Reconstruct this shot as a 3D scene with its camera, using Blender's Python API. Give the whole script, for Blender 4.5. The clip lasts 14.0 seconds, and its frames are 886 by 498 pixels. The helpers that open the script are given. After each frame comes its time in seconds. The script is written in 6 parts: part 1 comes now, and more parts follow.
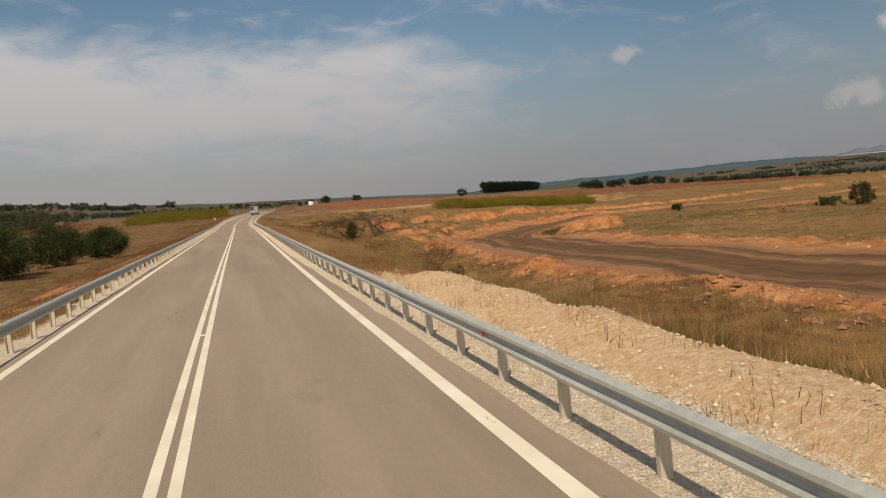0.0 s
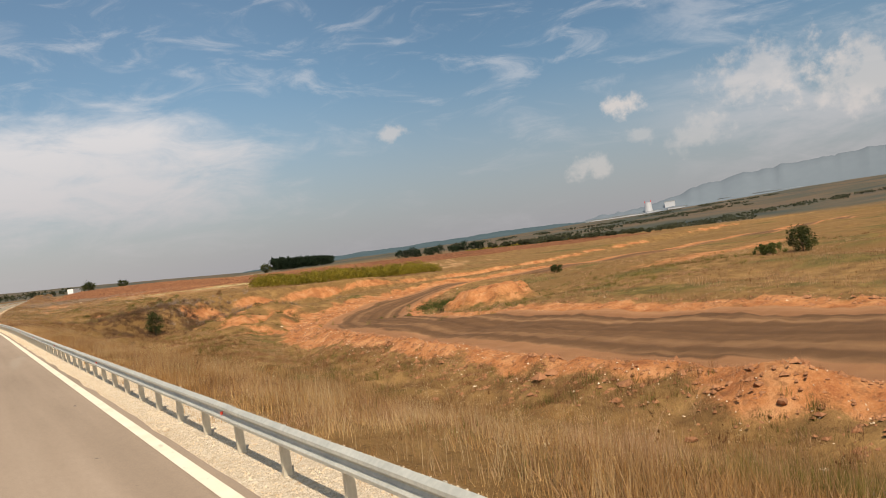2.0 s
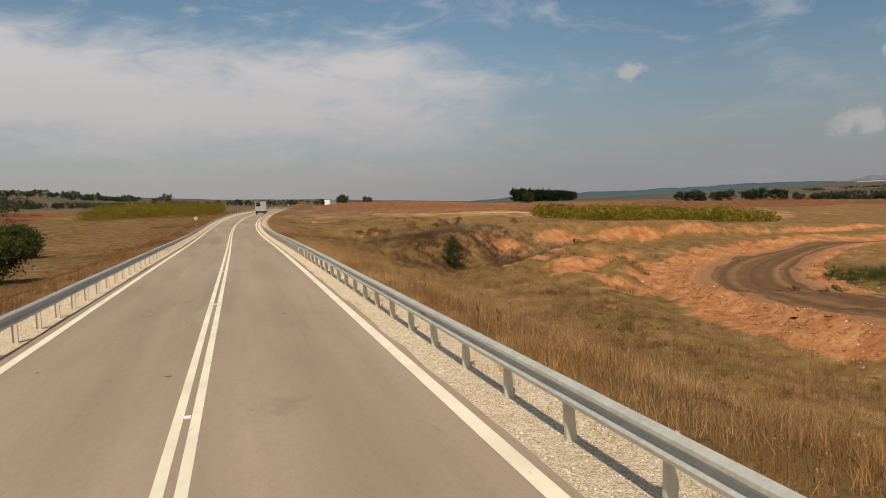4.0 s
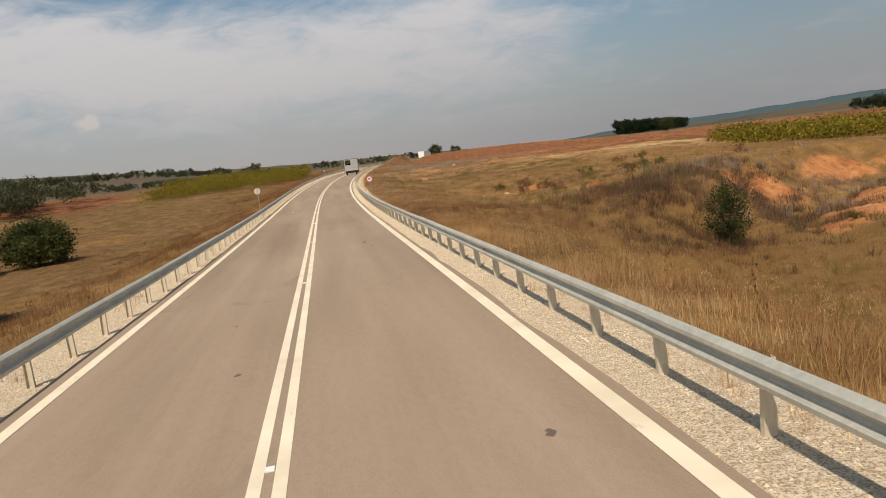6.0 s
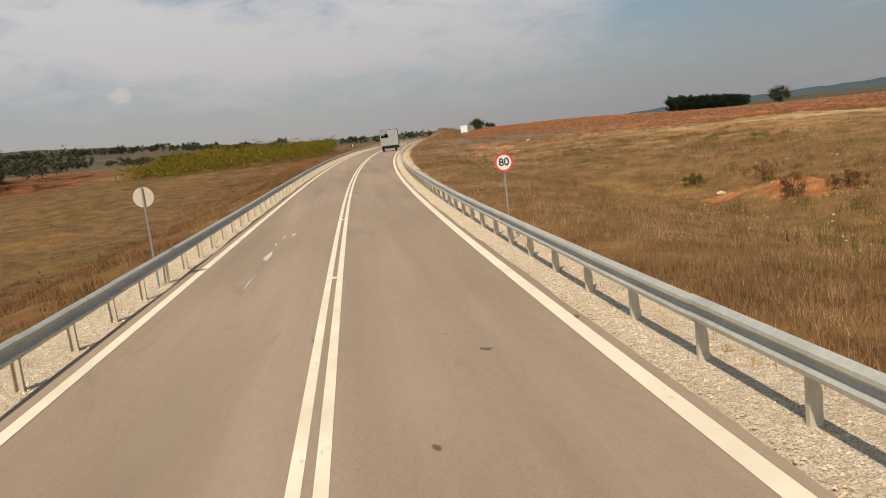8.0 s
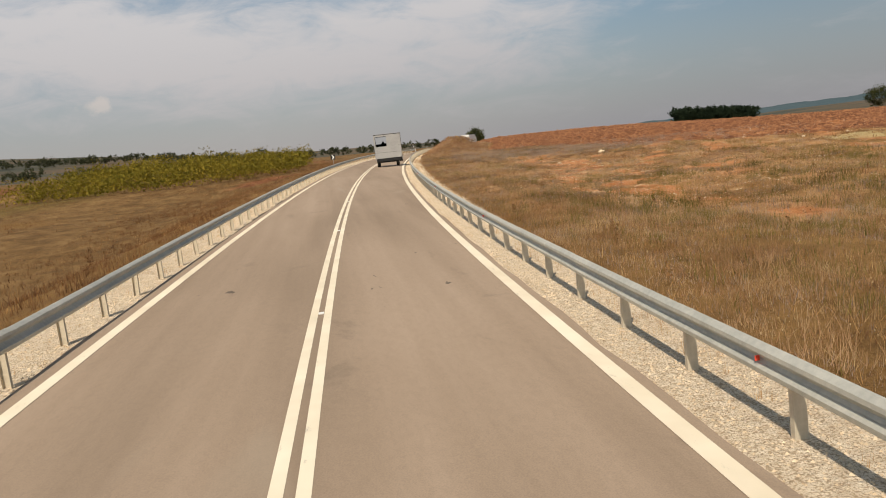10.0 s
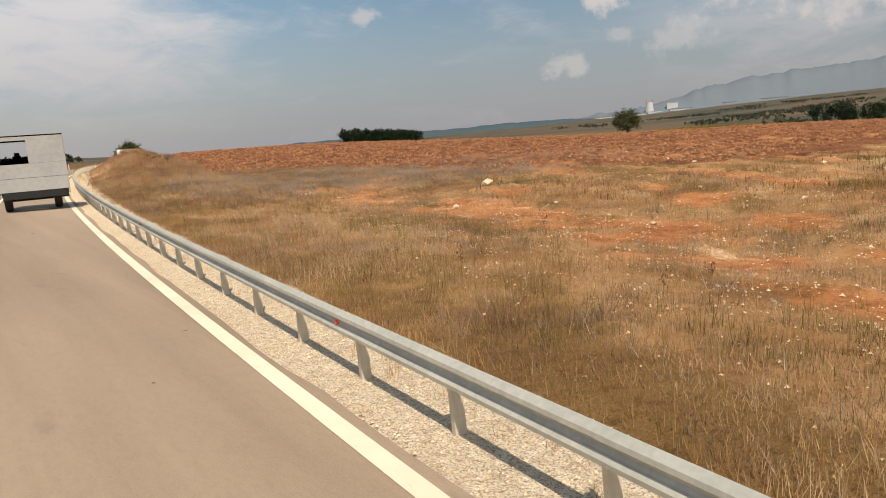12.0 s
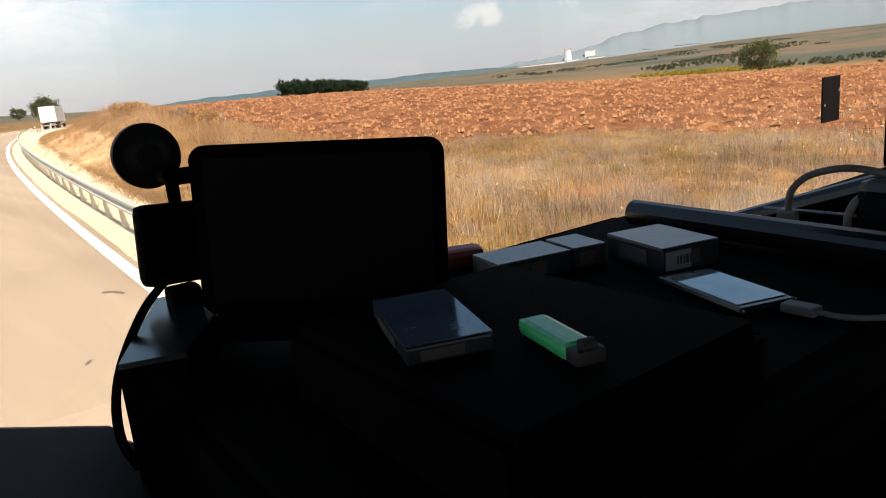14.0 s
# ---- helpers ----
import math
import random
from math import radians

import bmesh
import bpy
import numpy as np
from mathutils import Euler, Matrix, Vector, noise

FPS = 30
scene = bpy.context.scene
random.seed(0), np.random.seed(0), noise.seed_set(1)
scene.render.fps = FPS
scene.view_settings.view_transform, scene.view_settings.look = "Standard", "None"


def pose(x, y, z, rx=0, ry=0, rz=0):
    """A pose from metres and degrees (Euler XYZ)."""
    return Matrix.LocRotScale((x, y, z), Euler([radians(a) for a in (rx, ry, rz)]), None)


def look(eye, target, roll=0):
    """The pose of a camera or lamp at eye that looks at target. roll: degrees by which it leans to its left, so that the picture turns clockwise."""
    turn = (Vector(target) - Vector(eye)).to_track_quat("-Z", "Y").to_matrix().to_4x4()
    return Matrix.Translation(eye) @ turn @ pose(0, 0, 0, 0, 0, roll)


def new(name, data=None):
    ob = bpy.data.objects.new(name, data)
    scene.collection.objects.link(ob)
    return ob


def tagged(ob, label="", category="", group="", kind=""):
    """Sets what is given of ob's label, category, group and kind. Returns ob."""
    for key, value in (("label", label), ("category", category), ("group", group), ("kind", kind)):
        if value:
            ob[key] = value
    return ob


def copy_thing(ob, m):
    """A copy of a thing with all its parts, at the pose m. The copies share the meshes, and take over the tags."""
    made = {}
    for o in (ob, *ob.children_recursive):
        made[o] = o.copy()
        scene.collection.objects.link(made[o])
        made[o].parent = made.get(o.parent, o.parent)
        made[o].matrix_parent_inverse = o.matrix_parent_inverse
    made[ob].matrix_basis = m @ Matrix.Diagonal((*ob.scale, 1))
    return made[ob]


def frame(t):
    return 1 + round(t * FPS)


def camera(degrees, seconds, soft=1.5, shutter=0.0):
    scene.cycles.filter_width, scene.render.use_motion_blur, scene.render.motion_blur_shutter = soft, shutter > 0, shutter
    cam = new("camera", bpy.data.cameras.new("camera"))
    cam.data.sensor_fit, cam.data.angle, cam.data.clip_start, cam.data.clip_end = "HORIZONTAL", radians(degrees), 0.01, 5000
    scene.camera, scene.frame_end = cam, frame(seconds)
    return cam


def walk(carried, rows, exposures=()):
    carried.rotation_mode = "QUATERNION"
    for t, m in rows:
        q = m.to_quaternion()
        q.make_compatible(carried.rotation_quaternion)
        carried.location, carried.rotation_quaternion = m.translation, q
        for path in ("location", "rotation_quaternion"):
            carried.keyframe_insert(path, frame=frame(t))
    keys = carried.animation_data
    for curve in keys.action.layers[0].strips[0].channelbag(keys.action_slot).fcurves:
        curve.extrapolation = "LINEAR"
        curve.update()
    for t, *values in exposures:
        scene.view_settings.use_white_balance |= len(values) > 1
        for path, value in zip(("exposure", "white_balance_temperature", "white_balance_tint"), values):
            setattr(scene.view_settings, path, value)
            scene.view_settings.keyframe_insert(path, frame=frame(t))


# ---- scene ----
# ---- camera and walk ----
cam = camera(63.77, 14.0, soft=1.0)
PATH = [
    (0.0, 0.905, 0.000, 2.576, 85.83, 4.92, -16.59),
    (0.5, 0.985, 9.792, 2.685, 87.18, 3.43, -13.36),
    (1.0, 1.085, 19.583, 2.744, 86.24, 6.66, -15.05),
    (1.5, 1.213, 29.374, 2.675, 88.12, 5.70, -28.07),
    (2.0, 1.172, 39.166, 2.720, 89.91, 7.64, -34.45),
    (2.5, 1.181, 49.022, 2.716, 90.51, 8.60, -32.01),
    (3.0, 1.174, 58.877, 2.633, 85.53, 7.08, -24.60),
    (3.5, 1.199, 68.733, 2.690, 82.64, 3.34, -18.11),
    (3.7, 1.254, 72.675, 2.684, 86.66, 1.98, -17.08),
    (5.8, 1.816, 113.937, 2.639, 81.86, 7.62, -10.65),
    (6.0, 1.866, 117.866, 2.628, 82.76, 7.57, -9.98),
    (6.5, 1.937, 127.695, 2.629, 82.03, 7.83, -8.67),
    (7.0, 1.980, 137.525, 2.606, 82.34, 8.32, -8.84),
    (7.5, 1.940, 147.354, 2.527, 81.58, 6.81, -10.06),
    (8.0, 1.918, 157.182, 2.537, 81.29, 6.66, -7.79),
    (8.2, 1.949, 161.108, 2.536, 82.23, 8.01, -7.67),
    (10.3, 2.740, 202.329, 2.922, 82.14, 5.14, -10.14),
    (10.5, 2.883, 206.262, 2.988, 82.93, 3.52, -17.55),
    (11.0, 3.189, 216.097, 3.191, 83.60, 5.18, -36.04),
    (11.5, 3.654, 225.924, 3.321, 80.42, 4.65, -24.26),
    (12.0, 4.530, 235.726, 3.589, 81.11, 4.52, -36.89),
    (12.5, 5.311, 245.539, 3.869, 77.42, 9.79, -43.51),
    (13.0, 6.243, 255.338, 4.034, 77.00, 9.26, -41.86),
    (13.5, 7.041, 265.150, 4.319, 79.21, 8.37, -39.95),
    (14.0, 8.469, 274.893, 4.514, 76.75, 5.37, -43.56),
]

walk(cam, [(t, pose(x, y, z, a, b, c)) for t, x, y, z, a, b, c in PATH],
     exposures=[(t, e, 6680, 11) for t, e in ((0.0, -0.27), (1.2, -0.40), (1.6, -0.27), (2.0, 0.2), (2.3, 0.5), (2.7, 0.5), (3.1, -0.18), (6.0, -0.08), (8.2, -0.08), (10.4, -0.05), (10.9, 0.2), (11.4, 0.05), (12.1, 0.2), (12.45, 0.75), (13.0, 0.95), (13.6, 0.88), (14.0, 1.05))])

# ---- world and sun ----
SUN_AZ, SUN_EL = radians(205.0), radians(54.0)   # clockwise from +y: from behind and to the left of the road
world = bpy.data.worlds.new("sky_world")
scene.world = world
world.use_nodes = True
wn, wl = world.node_tree.nodes, world.node_tree.links
wn.clear()


def wnode(kind, **values):
    n = wn.new(kind)
    for k, v in values.items():
        n.inputs[k].default_value = v
    return n


w_out, w_bg = wn.new("ShaderNodeOutputWorld"), wn.new("ShaderNodeBackground")
sky = wn.new("ShaderNodeTexSky")
sky.sky_type, sky.sun_disc, sky.sun_elevation, sky.sun_rotation = "NISHITA", False, SUN_EL, SUN_AZ
sky.air_density, sky.dust_density, sky.ozone_density, sky.altitude = 1.0, 2.2, 1.2, 200
coord = wn.new("ShaderNodeTexCoord")
sep = wn.new("ShaderNodeSeparateXYZ")
wl.new(coord.outputs["Generated"], sep.inputs[0])


def wmath(op, a, b=None, clamp=False):
    n = wn.new("ShaderNodeMath")
    n.operation, n.use_clamp = op, clamp
    for i, v in enumerate((a, b)):
        if v is None:
            continue
        if isinstance(v, (int, float)):
            n.inputs[i].default_value = v
        else:
            wl.new(v, n.inputs[i])
    return n.outputs[0]


def wramp(v, lo, hi):
    n = wn.new("ShaderNodeMapRange")
    n.interpolation_type = "SMOOTHSTEP"
    wl.new(v, n.inputs[0])
    n.inputs[1].default_value, n.inputs[2].default_value = lo, hi
    return n.outputs[0]


def wmix(fac, a, b):
    n = wn.new("ShaderNodeMix")
    n.data_type = "RGBA"
    wl.new(fac, n.inputs[0])
    for sock, v in ((n.inputs[6], a), (n.inputs[7], b)):
        if isinstance(v, tuple):
            sock.default_value = (*v, 1)
        else:
            wl.new(v, sock)
    return n.outputs[2]


# high cloud: noise in bearing and height, drawn out sideways
azim = wmath("ARCTAN2", sep.outputs[0], sep.outputs[1])
elev = wmath("ARCSINE", sep.outputs[2])
dome = wn.new("ShaderNodeCombineXYZ")
wl.new(azim, dome.inputs[0])
wl.new(elev, dome.inputs[1])


def cloud_noise(stretch, turn, shift, detail, rough, distort):
    m = wn.new("ShaderNodeMapping")
    m.inputs["Rotation"].default_value = (0, 0, radians(turn))
    m.inputs["Scale"].default_value = stretch
    m.inputs["Location"].default_value = shift
    wl.new(dome.outputs[0], m.inputs[0])
    n = wnode("ShaderNodeTexNoise", Scale=1.0, Detail=detail, Roughness=rough, Distortion=distort)
    wl.new(m.outputs[0], n.inputs["Vector"])
    return n.outputs[0]


def hump(v, mid, half):
    d = wmath("DIVIDE", wmath("SUBTRACT", v, mid), half)
    return wmath("POWER", 2.718, wmath("MULTIPLY", wmath("MULTIPLY", d, d), -1.0))


soft = cloud_noise((3.0, 9.0, 1), -12, (0.3, 1.7, 0), 7, 0.6, 0.5)
fine = cloud_noise((9.0, 26.0, 1), -14, (4.1, 2.2, 0), 8, 0.62, 0.8)
# a broad bank of thin high cloud ahead and to the left, with a wedge that points to the right
slope = wmath("ADD", elev, wmath("MULTIPLY", azim, 0.06))
bank = wmath("MULTIPLY", hump(slope, 0.150, 0.080), wramp(azim, 0.50, 0.12))
mixd = wmath("ADD", wmath("MULTIPLY", soft, 0.55), wmath("MULTIPLY", fine, 0.45))
thick = wmath("MULTIPLY", wramp(wmath("ADD", mixd, wmath("MULTIPLY", bank, 0.34)), 0.52, 0.84), 0.92)
streak = wmath("MULTIPLY", wramp(fine, 0.48, 0.74), wramp(elev, 0.10, 0.24))
thick = wmath("MAXIMUM", thick, wmath("MULTIPLY", streak, 0.38), clamp=True)
patchy = wramp(wmath("ADD", soft, wmath("MULTIPLY", wmath("SUBTRACT", fine, 0.5), 0.5)), 0.42, 0.66)
thick = wmath("MAXIMUM", thick, wmath("MULTIPLY", wmath("MULTIPLY", patchy, wramp(azim, 0.80, 1.12)), 0.6))
deep = wmix(wramp(azim, 0.25, 0.7), (0.87, 1.0, 0.965), (0.66, 0.80, 0.80))
tone = wn.new("ShaderNodeMix")
tone.data_type, tone.blend_type = "RGBA", "MULTIPLY"
tone.inputs[0].default_value = 1.0
wl.new(sky.outputs[0], tone.inputs[6])
wl.new(deep, tone.inputs[7])
base = wmix(thick, tone.outputs[2], (6.7, 6.55, 6.6))
# haze low over the land, paler towards the left
low = wramp(sep.outputs[2], 0.26, -0.02)
lefty = wramp(azim, 0.55, -0.15)
base = wmix(wmath("MULTIPLY", low, 0.88), base, wmix(lefty, (3.3, 3.26, 3.5), (4.4, 4.16, 4.25)))
# small fair-weather cumulus: (bearing, height, half width) in degrees
puff_noise = wnode("ShaderNodeTexNoise", Scale=38.0, Detail=6.0, Roughness=0.6)
wl.new(coord.outputs["Generated"], puff_noise.inputs["Vector"])
for az, el, wid, power in ((31.4, 9.5, 1.4, 0.5), (49.8, 9.1, 2.0, 0.75), (46.9, 4.8, 2.1, 0.42), (51.0, 6.6, 1.4, 0.3),
                           (-16.0, 5.8, 1.3, 0.6), (60.0, 9.5, 5.0, 0.45), (67.0, 8.0, 6.0, 0.5), (55.5, 6.0, 3.0, 0.3)):
    a, e = radians(az), radians(el)
    c = Vector((math.sin(a) * math.cos(e), math.cos(a) * math.cos(e), math.sin(e)))
    side, up = Vector((math.cos(a), -math.sin(a), 0)), Vector((-math.sin(a) * math.sin(e), -math.cos(a) * math.sin(e), math.cos(e)))
    d1, d2 = wn.new("ShaderNodeVectorMath"), wn.new("ShaderNodeVectorMath")
    d3 = wn.new("ShaderNodeVectorMath")
    for d, v, s in ((d1, side, 1 / math.tan(radians(wid))), (d2, up, 1.9 / math.tan(radians(wid)))):
        d.operation = "DOT_PRODUCT"
        wl.new(coord.outputs["Generated"], d.inputs[0])
        d.inputs[1].default_value = v * s
    d3.operation = "DOT_PRODUCT"
    wl.new(coord.outputs["Generated"], d3.inputs[0])
    d3.inputs[1].default_value = c
    rr = wmath("SQRT", wmath("ADD", wmath("POWER", wmath("ABSOLUTE", d1.outputs["Value"]), 2.0), wmath("POWER", wmath("ABSOLUTE", d2.outputs["Value"]), 2.0)))
    rr = wmath("ADD", rr, wmath("MULTIPLY", wmath("SUBTRACT", puff_noise.outputs[0], 0.5), 2.6))
    front = wmath("GREATER_THAN", d3.outputs["Value"], 0.5)
    puff = wmath("MULTIPLY", wmath("MULTIPLY", wramp(rr, 1.0, 0.25), power), front)
    base = wmix(puff, base, (6.6, 6.0, 5.6))
wl.new(base, w_bg.inputs[0])
w_bg.inputs[1].default_value = 0.10
wl.new(w_bg.outputs[0], w_out.inputs[0])

sun_lamp = bpy.data.lights.new("sun", "SUN")
sun_lamp.energy, sun_lamp.angle, sun_lamp.color = 4.5, radians(0.6), (1.0, 0.90, 0.76)
sun = new("sun", sun_lamp)
sun_dir = Vector((math.sin(SUN_AZ) * math.cos(SUN_EL), math.cos(SUN_AZ) * math.cos(SUN_EL), math.sin(SUN_EL)))
sun.matrix_world = look(sun_dir * 100, (0, 0, 0))


# ---- materials ----
def material(name, rough=0.9, metal=0.0, spec=0.3):
    m = bpy.data.materials.new(name)
    m.use_nodes = True
    b = m.node_tree.nodes["Principled BSDF"]
    b.inputs["Roughness"].default_value, b.inputs["Metallic"].default_value = rough, metal
    b.inputs["Specular IOR Level"].default_value = spec
    return m, m.node_tree.nodes, m.node_tree.links, b


def colour_ramp(nodes, links, fac, stops):
    r = nodes.new("ShaderNodeValToRGB")
    while len(r.color_ramp.elements) < len(stops):
        r.color_ramp.elements.new(0.5)
    for e, (p, c) in zip(r.color_ramp.elements, stops):
        e.position, e.color = p, (*c, 1)
    links.new(fac, r.inputs[0])
    return r.outputs[0]


def noise_tex(nodes, links, scale, detail=4.0, rough=0.6, stretch=None, distort=0.0):
    tc, mp = nodes.new("ShaderNodeTexCoord"), nodes.new("ShaderNodeMapping")
    links.new(tc.outputs["Object"], mp.inputs[0])
    if stretch:
        mp.inputs["Scale"].default_value = stretch
    n = nodes.new("ShaderNodeTexNoise")
    links.new(mp.outputs[0], n.inputs["Vector"])
    n.inputs["Scale"].default_value, n.inputs["Detail"].default_value = scale, detail
    n.inputs["Roughness"].default_value, n.inputs["Distortion"].default_value = rough, distort
    return n.outputs[0]


def mix_colour(nodes, links, fac, a, b, blend="MIX"):
    n = nodes.new("ShaderNodeMix")
    n.data_type, n.blend_type = "RGBA", blend
    for sock, v in ((n.inputs[0], fac), (n.inputs[6], a), (n.inputs[7], b)):
        if isinstance(v, tuple):
            sock.default_value = (*v, 1)
        elif isinstance(v, (int, float)):
            sock.default_value = v
        else:
            links.new(v, sock)
    return n.outputs[2]


def map_range(nodes, links, v, lo, hi, a=0.0, b=1.0):
    n = nodes.new("ShaderNodeMapRange")
    n.interpolation_type = "SMOOTHSTEP"
    links.new(v, n.inputs[0])
    for i, x in enumerate((lo, hi, a, b)):
        n.inputs[i + 1].default_value = x
    return n.outputs[0]


def bump(nodes, links, bsdf, height, strength, distance):
    b = nodes.new("ShaderNodeBump")
    b.inputs["Strength"].default_value, b.inputs["Distance"].default_value = strength, distance
    links.new(height, b.inputs["Height"])
    links.new(b.outputs[0], bsdf.inputs["Normal"])


def plain(name, a, b, scale, rough=0.7, metal=0.0, spec=0.3, relief=0.0):
    """Two shades mixed by noise at two sizes."""
    m, n, l, s = material(name, rough, metal, spec)
    f = mix_colour(n, l, 0.5, noise_tex(n, l, scale, 3), noise_tex(n, l, scale * 9, 4))
    l.new(colour_ramp(n, l, f, [(0.35, a), (0.65, b)]), s.inputs["Base Color"])
    if relief:
        bump(n, l, s, noise_tex(n, l, scale * 12, 3), 0.5, relief)
    return m


def foliage(name, a, b, c, gloss=0.2):
    m, n, l, s = material(name, 0.75, 0.0, gloss)
    g = n.new("ShaderNodeNewGeometry")
    drift = mix_colour(n, l, 0.5, noise_tex(n, l, 0.55, 3), noise_tex(n, l, 0.11, 3))
    f = mix_colour(n, l, 0.55, g.outputs["Random Per Island"], map_range(n, l, drift, 0.36, 0.64))
    col = colour_ramp(n, l, f, [(0.12, a), (0.5, b), (0.88, c)])
    l.new(col, s.inputs["Base Color"])
    tr = n.new("ShaderNodeBsdfTranslucent")
    l.new(col, tr.inputs[0])
    mx = n.new("ShaderNodeMixShader")
    mx.inputs[0].default_value = 0.3
    l.new(s.outputs[0], mx.inputs[1])
    l.new(tr.outputs[0], mx.inputs[2])
    l.new(mx.outputs[0], n["Material Output"].inputs[0])
    return m


def asphalt_material():
    m, n, l, s = material("worn_asphalt", 0.85, 0.0, 0.25)
    fine = noise_tex(n, l, 60, 5, 0.7)
    patch = noise_tex(n, l, 0.22, 4, 0.55, (1, 0.25, 1))
    long_ = noise_tex(n, l, 0.9, 4, 0.6, (1, 0.04, 1))
    f = mix_colour(n, l, 0.5, patch, long_)
    col = colour_ramp(n, l, f, [(0.36, (0.262, 0.192, 0.132)), (0.5, (0.325, 0.240, 0.168)), (0.64, (0.388, 0.291, 0.209))])
    col = mix_colour(n, l, map_range(n, l, fine, 0.35, 0.7), col, mix_colour(n, l, 0.22, col, (0.08, 0.07, 0.06)))
    stain = noise_tex(n, l, 0.7, 5, 0.65, (1, 0.45, 1), 0.8)
    col = mix_colour(n, l, map_range(n, l, stain, 0.60, 0.74, 0, 0.28), col, (0.10, 0.08, 0.06))
    spots = noise_tex(n, l, 2.6, 3, 0.5, (1, 0.55, 1), 0.3)
    col = mix_colour(n, l, map_range(n, l, spots, 0.73, 0.76, 0, 0.7), col, (0.035, 0.03, 0.026))
    grain = noise_tex(n, l, 13, 4, 0.75, (1, 0.35, 1))
    col = mix_colour(n, l, map_range(n, l, grain, 0.56, 0.40, 0, 0.08), col, (0.11, 0.082, 0.058))
    crack = noise_tex(n, l, 0.35, 2, 0.5, (1, 0.12, 1), 1.5)
    col = mix_colour(n, l, map_range(n, l, crack, 0.62, 0.70, 0, 0.35), col, (0.34, 0.28, 0.21))
    l.new(col, s.inputs["Base Color"])
    bump(n, l, s, fine, 0.35, 0.006)
    return m


def paint_material():
    m, n, l, s = material("road_paint", 0.75, 0.0, 0.3)
    wear = noise_tex(n, l, 7, 6, 0.7, (1, 0.35, 1))
    patch = noise_tex(n, l, 0.8, 3)
    col = colour_ramp(n, l, patch, [(0.3, (0.66, 0.57, 0.42)), (0.7, (0.80, 0.71, 0.55))])
    col = mix_colour(n, l, map_range(n, l, wear, 0.6, 0.78, 0, 0.75), col, (0.2, 0.18, 0.15))
    l.new(col, s.inputs["Base Color"])
    bump(n, l, s, noise_tex(n, l, 60, 3), 0.3, 0.004)
    return m


def ground_material():
    """Dry grass land with red soil, pale gravel, plough and green patches by the zones of the mesh."""
    m, n, l, s = material("dry_land", 0.95, 0.0, 0.1)

    def zone(name):
        a = n.new("ShaderNodeAttribute")
        a.attribute_name = name
        return a.outputs["Fac"]

    big, mid, fine = noise_tex(n, l, 0.035, 5, 0.6), noise_tex(n, l, 0.5, 6, 0.65), noise_tex(n, l, 9, 5, 0.7)
    grass = colour_ramp(n, l, mid, [(0.3, (0.120, 0.064, 0.024)), (0.5, (0.220, 0.122, 0.044)), (0.72, (0.350, 0.205, 0.076))])
    grass = mix_colour(n, l, map_range(n, l, big, 0.42, 0.66), grass, (0.185, 0.104, 0.036))
    grass = mix_colour(n, l, map_range(n, l, fine, 0.5, 0.75, 0, 0.5), grass, (0.10, 0.060, 0.022))
    green = colour_ramp(n, l, mid, [(0.3, (0.070, 0.055, 0.016)), (0.52, (0.135, 0.098, 0.028)), (0.72, (0.230, 0.150, 0.048))])
    red = colour_ramp(n, l, mid, [(0.28, (0.230, 0.070, 0.024)), (0.5, (0.430, 0.172, 0.062)), (0.72, (0.560, 0.285, 0.128))])
    red = mix_colour(n, l, map_range(n, l, fine, 0.5, 0.75, 0, 0.5), red, (0.58, 0.33, 0.165))
    red = mix_colour(n, l, map_range(n, l, noise_tex(n, l, 2.2, 4, 0.6), 0.52, 0.66, 0, 0.55), red, (0.19, 0.085, 0.038))
    pebble = n.new("ShaderNodeTexVoronoi")
    pebble.inputs["Scale"].default_value = 44.0
    ptc = n.new("ShaderNodeTexCoord")
    l.new(ptc.outputs["Object"], pebble.inputs["Vector"])
    pale = colour_ramp(n, l, fine, [(0.3, (0.500, 0.385, 0.262)), (0.48, (0.665, 0.545, 0.395)), (0.7, (0.800, 0.695, 0.540))])
    # Gaps between pebbles darkened: the shade in them is painted into the colour.
    pale = mix_colour(n, l, map_range(n, l, pebble.outputs["Distance"], 0.46, 0.76, 0, 0.7), pale, (0.30, 0.205, 0.115))
    pale = mix_colour(n, l, map_range(n, l, mid, 0.54, 0.76, 0, 0.4), pale, (0.46, 0.33, 0.20))
    plough = colour_ramp(n, l, mid, [(0.3, (0.095, 0.036, 0.017)), (0.5, (0.180, 0.070, 0.031)), (0.72, (0.290, 0.130, 0.060))])
    acr = n.new("ShaderNodeAttribute")
    acr.attribute_name = "across"
    cmb, trk = n.new("ShaderNodeCombineXYZ"), n.new("ShaderNodeTexNoise")
    l.new(acr.outputs["Fac"], cmb.inputs[0])
    l.new(cmb.outputs[0], trk.inputs["Vector"])
    trk.inputs["Scale"].default_value, trk.inputs["Detail"].default_value = 9.0, 3.0
    rut = mix_colour(n, l, 0.2, trk.outputs[0], mid)
    dirt = colour_ramp(n, l, rut, [(0.36, (0.072, 0.037, 0.018)), (0.5, (0.142, 0.075, 0.036)), (0.66, (0.300, 0.162, 0.078))])
    shoulder = colour_ramp(n, l, rut, [(0.34, (0.215, 0.100, 0.046)), (0.5, (0.320, 0.160, 0.076)), (0.68, (0.430, 0.240, 0.125))])
    sand = colour_ramp(n, l, fine, [(0.3, (0.480, 0.285, 0.150)), (0.5, (0.610, 0.405, 0.225)), (0.72, (0.740, 0.560, 0.360))])
    col = grass
    rag = n.new("ShaderNodeMath")
    rag.operation = "ADD"
    l.new(mid, rag.inputs[0])
